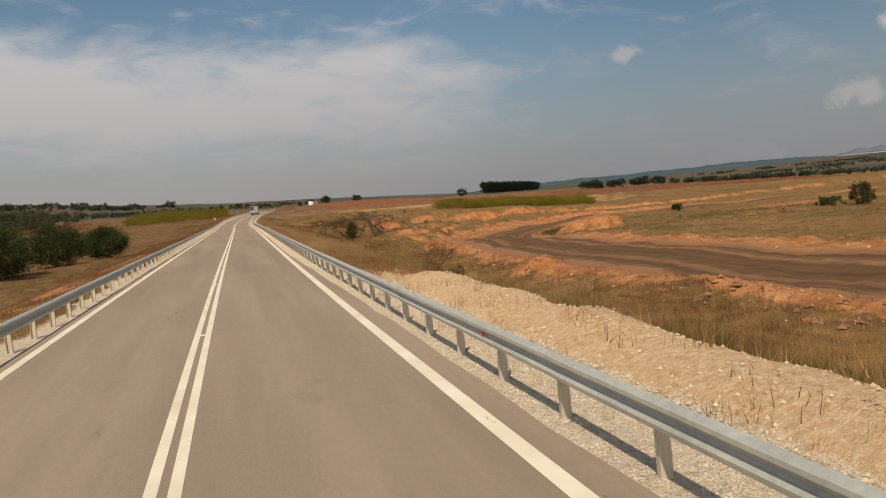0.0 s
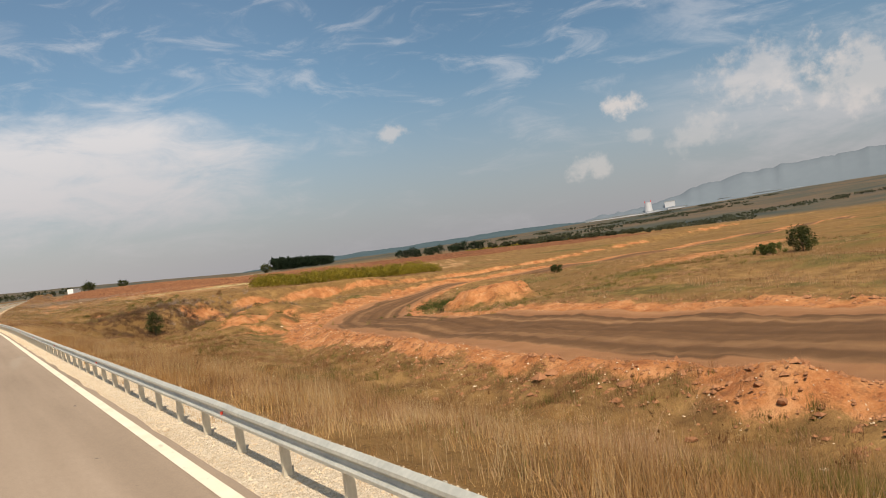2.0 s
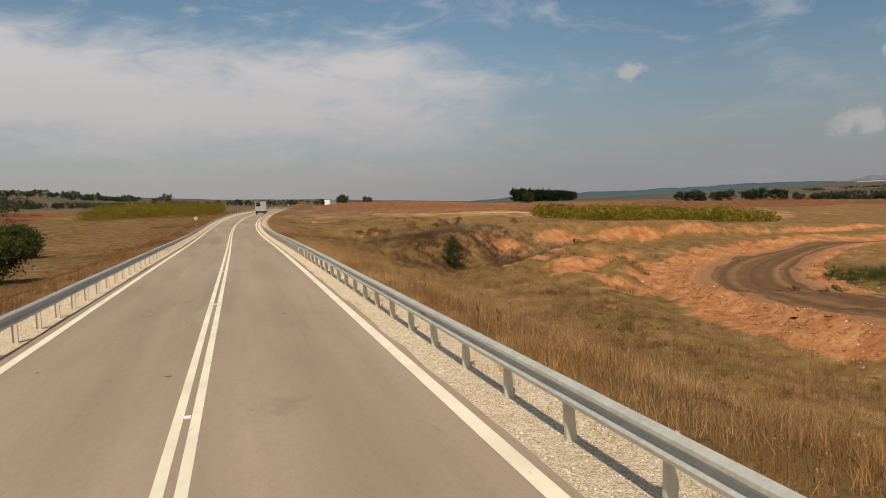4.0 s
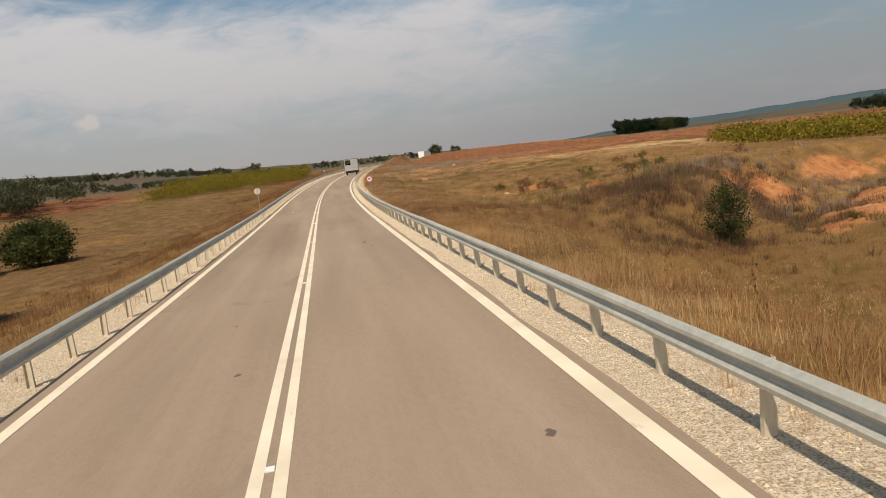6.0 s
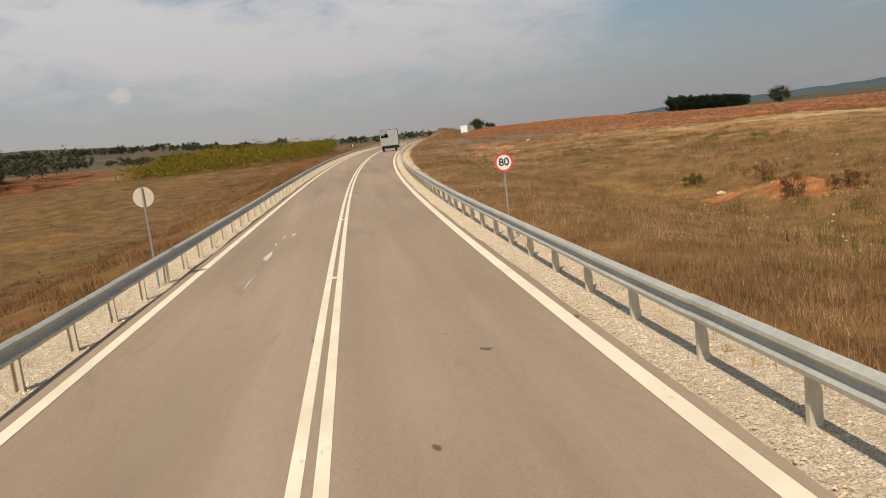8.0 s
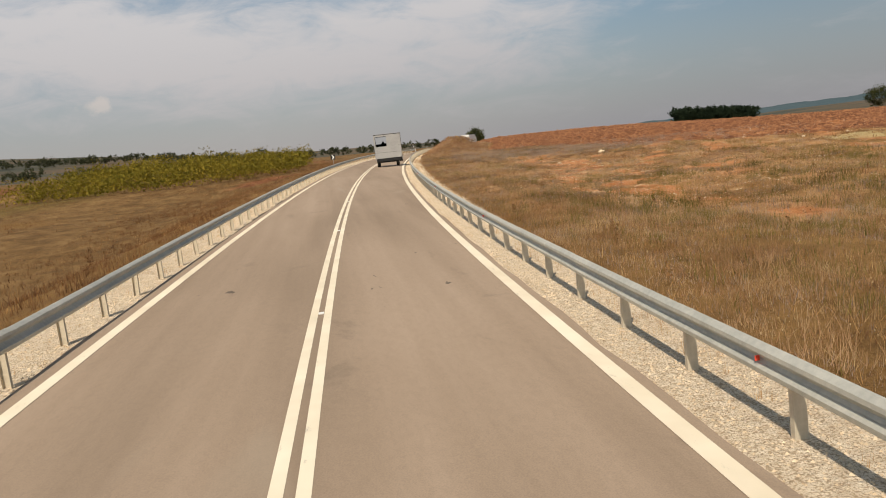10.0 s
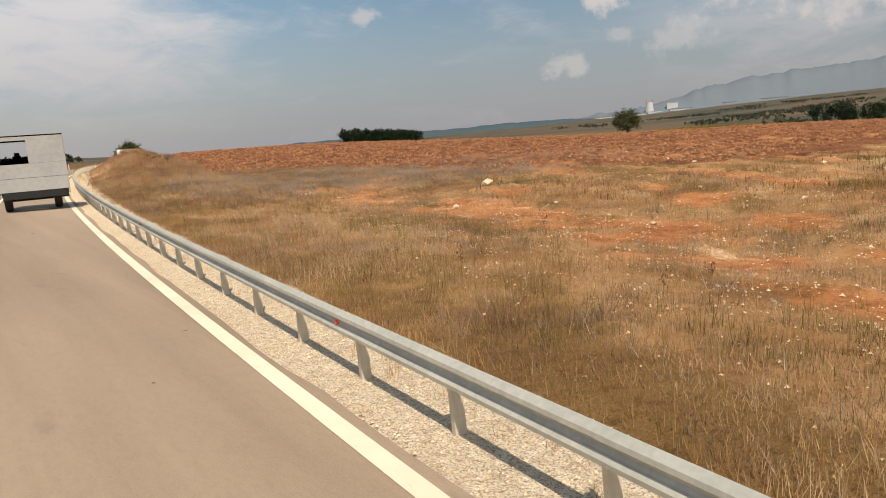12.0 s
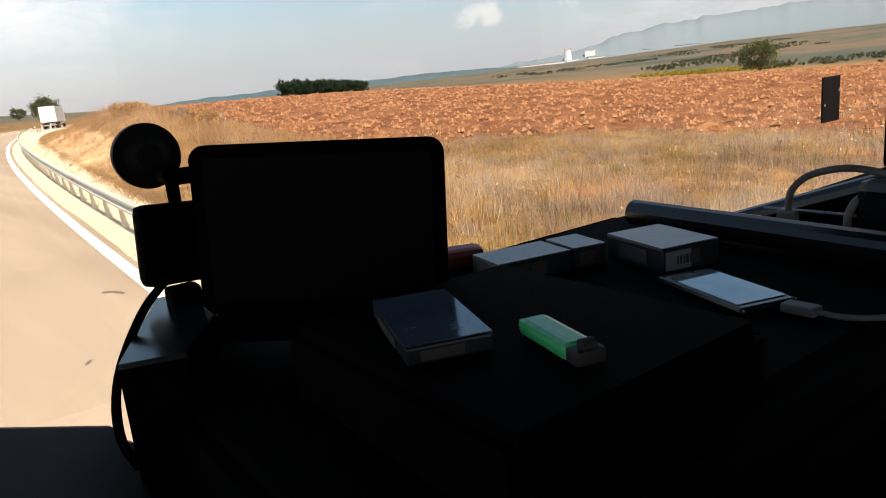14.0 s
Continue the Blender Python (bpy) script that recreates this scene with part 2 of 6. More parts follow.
    l.new(fine, rag.inputs[1])
    def lay(col, name, c, soft):
        a = n.new("ShaderNodeMath")
        a.operation = "MULTIPLY_ADD"
        l.new(rag.outputs[0], a.inputs[0])
        a.inputs[1].default_value = soft
        a.inputs[2].default_value = -soft
        t = n.new("ShaderNodeMath")
        l.new(zone(name), t.inputs[0])
        l.new(a.outputs[0], t.inputs[1])
        return mix_colour(n, l, map_range(n, l, t.outputs[0], 0.35, 0.65), col, c)

    gold = colour_ramp(n, l, mid, [(0.3, (0.225, 0.116, 0.046)), (0.5, (0.360, 0.200, 0.086)), (0.72, (0.500, 0.325, 0.170))])
    umber = colour_ramp(n, l, mid, [(0.3, (0.088, 0.050, 0.020)), (0.5, (0.158, 0.092, 0.037)), (0.72, (0.245, 0.150, 0.064))])
    straw = colour_ramp(n, l, fine, [(0.3, (0.330, 0.255, 0.110)), (0.5, (0.440, 0.345, 0.165)), (0.72, (0.540, 0.440, 0.240))])
    for name, c, soft in (("umber", umber, 0.4), ("gold", gold, 0.5), ("straw", straw, 0.5), ("green", green, 0.55), ("plough", plough, 0.45), ("red", red, 0.6)):
        col = lay(col, name, c, soft)
    chaff = noise_tex(n, l, 26, 5, 0.75)
    tuft = noise_tex(n, l, 3.2, 5, 0.7)
    col = mix_colour(n, l, map_range(n, l, chaff, 0.52, 0.68, 0, 0.42), col, mix_colour(n, l, 0.5, col, (0.60, 0.40, 0.21)))
    col = mix_colour(n, l, map_range(n, l, chaff, 0.48, 0.34, 0, 0.6), col, mix_colour(n, l, 1.0, col, (0.30, 0.27, 0.25), "MULTIPLY"))
    col = mix_colour(n, l, map_range(n, l, tuft, 0.46, 0.32, 0, 0.55), col, mix_colour(n, l, 1.0, col, (0.42, 0.40, 0.36), "MULTIPLY"))
    for name, c, soft in (("shoulder", shoulder, 0.3), ("dirt", dirt, 0.22), ("sand", sand, 0.6), ("pale", pale, 0.45)):
        col = lay(col, name, c, soft)
    # Far plain by distance: blue-grey haze is put into these colours.
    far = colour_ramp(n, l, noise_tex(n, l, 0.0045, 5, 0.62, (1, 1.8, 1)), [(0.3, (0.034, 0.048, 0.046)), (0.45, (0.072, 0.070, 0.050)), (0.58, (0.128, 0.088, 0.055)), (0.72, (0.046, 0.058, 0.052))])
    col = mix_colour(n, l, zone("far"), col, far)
    l.new(col, s.inputs["Base Color"])
    h = mix_colour(n, l, 0.5, tuft, mix_colour(n, l, 0.4, fine, chaff))
    bump(n, l, s, h, 1.0, 0.14)
    return m


M_ASPHALT, M_PAINT, M_GROUND = asphalt_material(), paint_material(), ground_material()
M_SPILL = plain("dried_spill", (0.46, 0.41, 0.34), (0.62, 0.57, 0.49), 9.0, 0.9)
M_STEEL = plain("galvanised_steel", (0.40, 0.395, 0.345), (0.56, 0.54, 0.465), 1.5, 0.5, 0.25, 0.45)
M_POST = plain("galvanised_post", (0.50, 0.435, 0.325), (0.63, 0.555, 0.43), 2.0, 0.7, 0.1, 0.4)
M_RED = plain("red_reflector", (0.75, 0.06, 0.03), (0.85, 0.10, 0.05), 20, 0.35, 0.0, 0.5)
M_WHITE = plain("white_paint", (0.72, 0.71, 0.68), (0.82, 0.81, 0.78), 2.0, 0.45)
M_SIGN_RED = plain("sign_red", (0.62, 0.05, 0.04), (0.72, 0.09, 0.06), 6, 0.4)
M_BLACK = plain("matt_black", (0.012, 0.012, 0.012), (0.02, 0.02, 0.02), 4, 0.6)
M_RUBBER = plain("tyre_rubber", (0.018, 0.018, 0.018), (0.035, 0.034, 0.032), 6, 0.8)
M_GREY = plain("grey_metal", (0.30, 0.30, 0.29), (0.42, 0.42, 0.40), 3, 0.5, 0.5)
M_CLOTH = plain("white_tarpaulin", (0.66, 0.66, 0.64), (0.80, 0.79, 0.77), 0.8, 0.5)
M_LAMP = plain("red_lamp_glass", (0.35, 0.01, 0.01), (0.5, 0.03, 0.02), 9, 0.25, 0.0, 0.5)
M_BARK = plain("rough_bark", (0.05, 0.035, 0.022), (0.11, 0.08, 0.05), 3, 0.95, relief=0.02)
M_STONE = plain("pale_stone", (0.42, 0.29, 0.17), (0.78, 0.64, 0.45), 1.2, 0.9, relief=0.02)
M_CLOD = plain("red_earth_clod", (0.18, 0.072, 0.031), (0.40, 0.190, 0.088), 1.0, 0.95, relief=0.02)
M_LEAF = foliage("bush_leaf", (0.024, 0.032, 0.010), (0.052, 0.062, 0.016), (0.110, 0.106, 0.030))
M_PINE = foliage("pine_needles", (0.012, 0.024, 0.012), (0.022, 0.038, 0.018), (0.036, 0.052, 0.024))
# Copy of the bush leaf, paled: distance haze is in the colour.
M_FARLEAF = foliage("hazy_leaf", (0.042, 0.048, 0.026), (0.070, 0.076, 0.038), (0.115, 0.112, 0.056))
M_SEED = foliage("pale_seed_heads", (0.34, 0.21, 0.09), (0.50, 0.34, 0.17), (0.64, 0.49, 0.29))
M_CROP = foliage("yellowing_crop", (0.120, 0.108, 0.012), (0.225, 0.178, 0.018), (0.345, 0.250, 0.028))
M_STRAW = foliage("dry_grass", (0.255, 0.120, 0.038), (0.450, 0.250, 0.088), (0.660, 0.460, 0.220))
M_RUST = foliage("brown_weed", (0.110, 0.050, 0.022), (0.220, 0.108, 0.042), (0.360, 0.200, 0.085))
M_OLIVE = foliage("olive_weed", (0.070, 0.068, 0.014), (0.150, 0.128, 0.028), (0.270, 0.205, 0.056))
M_TAN = foliage("tan_weed", (0.230, 0.115, 0.058), (0.420, 0.240, 0.122), (0.600, 0.405, 0.240))
M_SHRUB = foliage("shrub_leaf", (0.040, 0.050, 0.012), (0.092, 0.100, 0.022), (0.175, 0.168, 0.045))
# Paler and bluer again, with the haze of the farthest hedges painted in.
M_HEDGE = foliage("haze_pale_hedge", (0.056, 0.064, 0.040), (0.084, 0.092, 0.054), (0.122, 0.122, 0.072))
M_GREYWEED = foliage("grey_weed", (0.180, 0.125, 0.092), (0.310, 0.230, 0.175), (0.450, 0.360, 0.285))
M_GOLD = foliage("golden_grass", (0.255, 0.138, 0.054), (0.405, 0.245, 0.105), (0.560, 0.400, 0.215))


# ---- the line of the road ----
def step(a, b, v):
    t = np.clip((np.asarray(v, float) - a) / (b - a), 0, 1)
    return t * t * (3 - 2 * t)


def bell(v, mid, half):
    return np.exp(-((np.asarray(v, float) - mid) / half) ** 2)


DS = 1.0
S = np.arange(-60.0, 620.0, DS)
KNOT = np.arange(0, 480, 20.0)
BEND = [0.13, 0.29, 0.14, 0.02, -0.03, 0.04, -0.17, -0.16, 0.23, 0.54, 0.89, 1.14, 1.25, 1.43, 1.51, 1.6, 1.9, 2.1, 2.1, 2.1, 2.1, 2.1, 2.1, 2.1]
RISE = [-0.24, -0.06, 0.0, -0.06, 0.0, 0.1, -0.16, -0.5, -0.06, 0.91, 1.51, 2.04, 2.38, 2.29, 2.12, 1.91, 1.5, 1.0, 0.5, 0.1, -0.3, -0.5, -0.5, -0.5]
TURN = np.cumsum(np.interp(S, KNOT, BEND) * 1e-3 * (S > -1)) * DS
RX, RY = np.cumsum(np.sin(TURN)) * DS, np.cumsum(np.cos(TURN)) * DS
RZ = np.cumsum(np.interp(S, KNOT, RISE) * 1e-2 * (S > -1)) * DS
at0 = int(60 / DS)
RX, RY, RZ = RX - RX[at0], RY - RY[at0], RZ - RZ[at0]
BANK = np.interp(S, [0, 140, 190, 220, 260, 320], [0, 0, -0.015, -0.028, -0.018, -0.018])


def on_road(s, lat, up=0.0):
    """World places at s metres along the road, lat metres to the right of its centre line, up above its surface."""
    s, lat = np.broadcast_arrays(np.asarray(s, float), np.asarray(lat, float))
    h, b = np.interp(s, S, TURN), np.interp(s, S, BANK)
    return np.stack([np.interp(s, S, RX) + lat * np.cos(h), np.interp(s, S, RY) - lat * np.sin(h),
                     np.interp(s, S, RZ) + lat * b + up], -1)


def road_frame(s, lat, up=0.0):
    h = float(np.interp(s, S, TURN))
    return Matrix.Translation(on_road(s, lat, up).tolist()) @ Matrix.Rotation(-h, 4, "Z")


def beside(x, y):
    """Distance along the road and to its right, of places in plan."""
    s = np.interp(y, RY, S)
    for _ in range(2):
        h = np.interp(s, S, TURN)
        dx, dy = x - np.interp(s, S, RX), y - np.interp(s, S, RY)
        s = s + dx * np.sin(h) + dy * np.cos(h)
    h = np.interp(s, S, TURN)
    return s, (x - np.interp(s, S, RX)) * np.cos(h) - (y - np.interp(s, S, RY)) * np.sin(h)


def waves(x, y, size, seed, n=14):
    """Smooth uneven ground: a sum of sine waves of about that size."""
    rng = np.random.default_rng(seed)
    out = np.zeros_like(np.asarray(x, float) + np.asarray(y, float))
    for _ in range(n):
        a, k, p = rng.uniform(0, 6.283), 6.283 / size * rng.uniform(0.6, 1.8), rng.uniform(0, 6.283)
        out = out + np.sin((x * np.cos(a) + y * np.sin(a)) * k + p)
    return out / np.sqrt(n)


# the haul road of beaten earth that swings round below the embankment
HAUL = [(46, -40), (40, 0), (36.5, 30), (36.5, 55), (38.6, 81), (42.2, 106), (48.5, 130), (60, 150), (74, 162), (90, 167), (112, 164), (160, 160), (260, 165)]
HAUL_W = [11, 11, 10.4, 9.8, 9.4, 8.4, 7.4, 6.6, 5.5, 5.0, 4.5, 4.5, 4.5]


def haul_curve():
    p = np.array(HAUL, float)
    d = np.concatenate([[0], np.cumsum(np.hypot(*np.diff(p, axis=0).T))])
    q = np.arange(0, d[-1], 1.5)
    x, y, w = (np.interp(q, d, v) for v in (p[:, 0], p[:, 1], np.array(HAUL_W)))
    k = np.ones(15) / 15
    sm = lambda v: np.convolve(np.pad(v, 7, mode="edge"), k, "valid")
    return sm(x), sm(y), sm(w)


HX, HY, HW = haul_curve()


def haul_distance(x, y):
    """Distance from the haul road's middle over its half width, and which side (+ is inside the bend)."""
    x, y = np.asarray(x, float), np.asarray(y, float)
    out, side, best = np.full(x.shape, 9.0), np.zeros(x.shape), np.full(x.shape, 1e9)
    near = (x > 5) & (x < 290) & (y > -70) & (y < 260)
    xs, ys = x[near], y[near]
    b, o, sd = np.full(xs.shape, 1e9), np.full(xs.shape, 9.0), np.zeros(xs.shape)
    for i in range(0, len(HX) - 1):
        tx, ty = HX[i + 1] - HX[i], HY[i + 1] - HY[i]
        d = np.hypot(xs - HX[i], ys - HY[i])
        m = d < b
        b = np.where(m, d, b)
        off = np.abs((xs - HX[i]) * ty - (ys - HY[i]) * tx) / np.hypot(tx, ty) if 0 < i < len(HX) - 2 else d
        o = np.where(m, off / HW[i], o)
        sd = np.where(m, np.sign((xs - HX[i]) * ty - (ys - HY[i]) * tx), sd)
    out[near], side[near] = o, sd
    return out, side


PLAT_Y = [120, 170, 195, 240, 266, 290, 316, 360, 450, 650, 950, 1500, 6000]
PLAT_Z = [-1.2, -1.0, -0.6, 0.0, 0.9, 1.7, 3.0, 4.4, 5.2, 5.6, 10.5, 14, 14]
FAR_AZ = [-180, -90, -22, -15, -9, 0, 6, 10, 20, 32, 42, 52, 64, 90, 180]
FAR_EL = [2.0, 2.4, 2.6, 2.1, 1.5, 0.95, 0.8, 0.6, 0.12, 0.15, 0.35, 0.55, 0.95, 1.2, 2.0]


def escarpment(x, y):
    d = y - np.interp(x, [14, 24, 43, 52, 65, 95, 130, 220, 330], [155, 158, 174, 179, 181, 188, 193, 216, 250])
    soft = 7 - 4.8 * step(46, 70, x)
    return step(-1, 1, (d + 2.2 * waves(x, y, 22, 5) * (1 - 0.5 * step(46, 70, x)) + 0.5 * waves(x, y, 5, 6)) / soft)


def land(x, y, rough=True):
    """The height of the natural ground."""
    x, y = np.broadcast_arrays(np.asarray(x, float), np.asarray(y, float))
    s, lat = beside(x, y)
    zr = np.interp(s, S, RZ) + np.clip(lat, -6, 6) * np.interp(s, S, BANK)
    # right of the road: low ground, then the escarpment up to the fields
    low = -3.3 - 0.013 * np.clip(y, 0, 170) - 0.7 * bell(x, 66, 20) * bell(y, 150, 20) - 1.9 * bell(x, 62, 20) * bell(y, 132, 24) + 0.25 * waves(x, y, 22, 3)
    plat = np.interp(y, PLAT_Y, PLAT_Z)
    plat = plat - np.minimum(0.055 * np.maximum(0, x - 52), 3.5) * (1 - step(200, 300, y)) - np.clip(0.022 * np.maximum(0, x - 108), 0, 7) * (1 - step(420, 640, y)) * step(215, 285, y)
    plat = plat - 3.6 * step(60, 140, x) * step(285, 335, y) * (1 - step(700, 900, y))
    plat = plat - 1.35 * bell(x, 16, 10) * bell(y, 180, 22)
    plat = plat + 0.15 * waves(x, y, 30, 8) * step(170, 190, y) * (1 - step(270, 300, y)) - 1.2 * bell(x, 19, 6) * bell(y, 195, 7)
    e = escarpment(x, y)
    right = low * (1 - e) + plat * e
    # spoil heaps by the haul road
    right = right + 2.7 * step(0.2, 0.8, bell(x, 68.0, 6.0) * bell(y, 126.5, 8.0) * (1 + 0.25 * waves(x, y, 5, 58)))
    right = right + 1.3 * bell(x, 47, 7) * bell(y, 163, 4.5) + 0.9 * bell(x, 36, 4) * bell(y, 150, 5) + 1.1 * bell(x, 24.2, 1.9) * bell(y, 53.6, 2.2) * (1 + 0.2 * waves(x, y, 2.5, 60))
    for mx, my, mr, mh in ((40, 160, 3.6, 1.1), (44, 152, 3.0, 1.0), (36.5, 150, 2.6, 0.8), (47, 165, 4.0, 0.9), (38, 141, 2.6, 0.7), (51, 158, 3.0, 0.8)):
        right = right + mh * bell(x, mx, mr) * bell(y, my, mr) * (1 + 0.2 * waves(x, y, 2.5, 59))
    right = right - 1.5 * bell(x, 27, 2.6) * bell(y, 178.5, 2.4) + 0.6 * bell(x, 26.9, 1.7) * bell(y, 180.8, 1.3) + 0.55 * bell(x, 23.2, 1.2) * bell(y, 189.5, 2.8)
    hd, side = haul_distance(x, y)
    right = right + 0.6 * waves(x, y, 9, 57) * bell(x, 40, 11) * bell(y, 150, 20) * step(1.6, 2.4, hd)
    right = right - 0.15 * (1 - step(0.85, 1.2, hd)) + (0.55 * bell(hd, 1.12, 0.13) * (0.82 + 0.18 * waves(x, y, 5, 4)) - 0.75 * bell(hd, 1.75, 0.38) * step(30, 60, y)) * (side < 0) * (1 - step(140, 172, y))
    right = right + 1.5 * step(1.15, 1.9, hd) * (1 - step(2.8, 5.0, hd)) * (side < 0) * step(120, 150, y) * bell(x, 75, 40) * 0.8
    # left of the road
    lft = -4.2 + step(205, 345, y) * 8.0 + 0.028 * np.maximum(0, -lat - 60) + 0.35 * waves(x, y, 40, 11)
    r0 = np.where(lat > 0, right, lft)
    out_w = np.where(lat > 0, 12.0, 15.0)
    a = np.abs(lat)
    z = (zr - 0.10) + (r0 - zr + 0.10) * step(5.4, 5.4 + out_w, a)
    # pale spoil bank behind the right rail at the start, cut bank near the crest
    z = z + 0.62 * bell(lat, 6.7, 1.1) * (1 - step(20, 27, s)) * (1 + 0.12 * waves(x, y, 5, 21)) * (lat > 0)
    z = z + 1.9 * bell(lat, 9.5, 3.2) * bell(s, 322, 24) * (lat > 0)
    # far country rises to the skyline
    dx, dy = x - 2.0, y - 140.0
    r, az = np.hypot(dx, dy), np.degrees(np.arctan2(dx, dy))
    el = np.interp(az, FAR_AZ, FAR_EL) * (1 - np.exp(-np.maximum(0, r - 300) / 900))
    zf = -4 + (r + 1) * np.tan(np.radians(el)) + 6 * step(300, 1500, r) + 2.0 * waves(x, y, 420, 31) * step(400, 1200, r)
    w = step(420, 1150, r)
    z = z * (1 - w) + zf * w
    if rough:
        near = (1 - step(60, 140, a)) * step(5.6, 8.0, a)
        hb, sb = haul_distance(x, y)
        z = z + (0.14 * waves(x, y, 3.1, 44, 22) + 0.09 * waves(x, y, 1.5, 45, 22)) * bell(hb, 1.45, 0.4) * near
        z = z + 0.06 * waves(x, y, 2.6, 41, 20) * near + 0.03 * waves(x, y, 1.1, 43, 20) * near
        p = plough_zone(x, y)
        z = z + 0.11 * waves(x, y, 2.1, 47, 24) * p + 0.07 * waves(x, y, 1.0, 49, 24) * p
    return np.where(a < 5.4, np.where(a < 3.6, zr - 0.12, zr - 0.045), z)


def plough_zone(x, y):
    edge = np.interp(x, [8, 30, 34, 37, 40, 56, 100, 150, 260], [297, 297, 292, 276, 262, 259, 256, 254, 250]) + 1.2 * waves(x, y, 14, 61)
    far = np.interp(x, [0, 40, 104, 150, 260], [700, 640, 322, 330, 420])
    s, lat = beside(x, y)
    return step(-1.5, 1.5, y - edge) * (1 - step(-3, 3, y - far)) * step(10, 13, lat - 5 * bell(s, 322, 30)) * (1 - step(250, 300, x))


def zones(x, y):
    s, lat = beside(x, y)
    a = np.abs(lat)
    hd, side = haul_distance(x, y)
    e = escarpment(x, y)
    hill = np.clip(1.5 * bell(x, 68, 6.2) * bell(y, 126.5, 8.2), 0, 1)
    dirt = 1 - step(0.50, 0.84, hd + 0.05 * waves(x, y, 14, 72))
    red = np.maximum((0.88 + 0.2 * waves(x, y, 5, 70)) * np.where(side < 0, 1 - step(1.12 + 0.30 * step(85, 125, y), 1.42 + 0.5 * step(85, 125, y), hd + 0.08 * waves(x, y, 6, 69)), 1 - step(1.1, 1.5, hd)), 0.85 * hill)
    red = np.maximum(red, 0.9 * bell(e, 0.5, 0.33) * step(30, 38, x) * (x < 330) * (0.75 + 0.35 * waves(x, y, 12, 71)))
    red = np.maximum(red, 0.80 * bell(x, 41, 14) * bell(y, 150, 24) * (0.78 + 0.5 * waves(x, y, 8, 76)))
    red = np.maximum(red, 1.1 * bell(x, 24.2, 2.3) * bell(y, 53.6, 2.7))
    for sx, sy, sr, sq in ((26.6, 179.4, 2.2, 2.0), (23.0, 188.5, 1.7, 3.6), (21.4, 192.6, 1.8, 1.0), (25.2, 183.6, 1.0, 1.0)):
        red = np.maximum(red, 1.05 * bell(x, sx, sr) * bell(y, sy, sq) * (0.9 + 0.2 * waves(x, y, 3, 74)))
    red = np.maximum(red, 0.62 * bell(x, 120, 50) * bell(y, 120, 9))
    red = np.maximum(red, 1.0 * bell(lat, -12, 6) * (1 - step(55, 95, s)) * (0.8 + 0.45 * waves(x, y, 10, 73)))
    red = np.maximum(red, (0.30 + 0.22 * waves(x, y, 9, 75)) * step(195, 225, y) * (1 - step(285, 295, y)) * step(9, 14, lat) * (1 - step(40, 60, lat)))
    wide = np.where((lat < 0) & (s < 75), 4.55 + 0.15 * waves(x, y, 4, 92), 5.3)
    pale = (a < wide) * 1.0
    pale = np.maximum(pale, 0.6 * (1 - step(wide - 0.1, wide + 0.9, a)))
    sand = 0.80 * bell(lat, 6.6, 1.3) * bell(s, 318, 26) * (lat > 0)
    ridge_x = np.interp(y, [222, 232, 257, 271, 290], [14, 17, 24, 23, 22])
    sand = np.maximum(sand, (0.18 + 0.26 * waves(x, y, 2.2, 77)) * bell(x, ridge_x, 4.6) * step(222, 230, y) * (1 - step(272, 282, y)))
    gold = (0.62 + 0.30 * waves(x, y, 9, 90)) * step(205, 224, y) * (1 - step(276, 292, y)) * step(5.4, 7.5, lat) * (1 - step(120, 170, lat))
    sand = np.maximum(sand, 0.95 * step(5.0, 5.6, lat) * (1 - step(8.0, 9.6, lat)) * (1 - step(26, 33, s)))
    green = (0.5 + 0.25 * waves(x, y, 24, 79)) * step(9, 16, lat) * (1 - step(170, 190, y)) * (1 - step(10, 30, lat - 18)) * 0.35
    green = np.maximum(green, (0.30 + 0.34 * waves(x, y, 22, 81)) * (hd > 1.2) * (x > 55) * (y < 170) * (lat > 0))
    green = np.maximum(green, (0.22 + 0.3 * waves(x, y, 34, 83)) * step(185, 200, y) * (1 - step(225, 240, y)) * step(16, 30, lat))
    green = np.maximum(green, (0.16 + 0.28 * waves(x, y, 50, 85)) * (lat < -15))
    green = np.maximum(green, (0.36 + 0.3 * waves(x, y, 9, 87)) * bell(hd, 2.1, 0.5) * (lat > 8) * (y < 140))
    brown = (0.22 + 0.25 * waves(x, y, 16, 89)) * step(5.5, 7, -lat) * (1 - step(14, 30, -lat)) * step(60, 110, s)
    brown = np.maximum(brown, 0.9 * step(-45, -55, x) * bell(y, 318, 26) * step(-220, -160, x))
    red = np.maximum(red, (0.18 + 0.3 * waves(x, y, 8, 78)) * step(222, 238, y) * (1 - step(276, 290, y)) * step(10, 18, lat) * (1 - step(60, 90, lat)))
    red = np.maximum(red, (0.52 + 0.35 * waves(x, y, 4, 80)) * bell(x, ridge_x, 4.4) * step(222, 230, y) * (1 - step(268, 276, y)))
    shoulder = (1 - step(0.86, 1.04, hd)) * 1.0
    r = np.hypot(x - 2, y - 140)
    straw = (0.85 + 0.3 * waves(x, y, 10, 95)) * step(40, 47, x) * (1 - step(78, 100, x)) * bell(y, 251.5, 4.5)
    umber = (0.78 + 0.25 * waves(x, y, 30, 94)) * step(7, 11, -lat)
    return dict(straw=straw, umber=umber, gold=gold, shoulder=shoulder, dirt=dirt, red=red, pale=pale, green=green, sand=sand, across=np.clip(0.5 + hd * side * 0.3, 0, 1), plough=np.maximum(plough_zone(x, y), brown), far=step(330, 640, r))


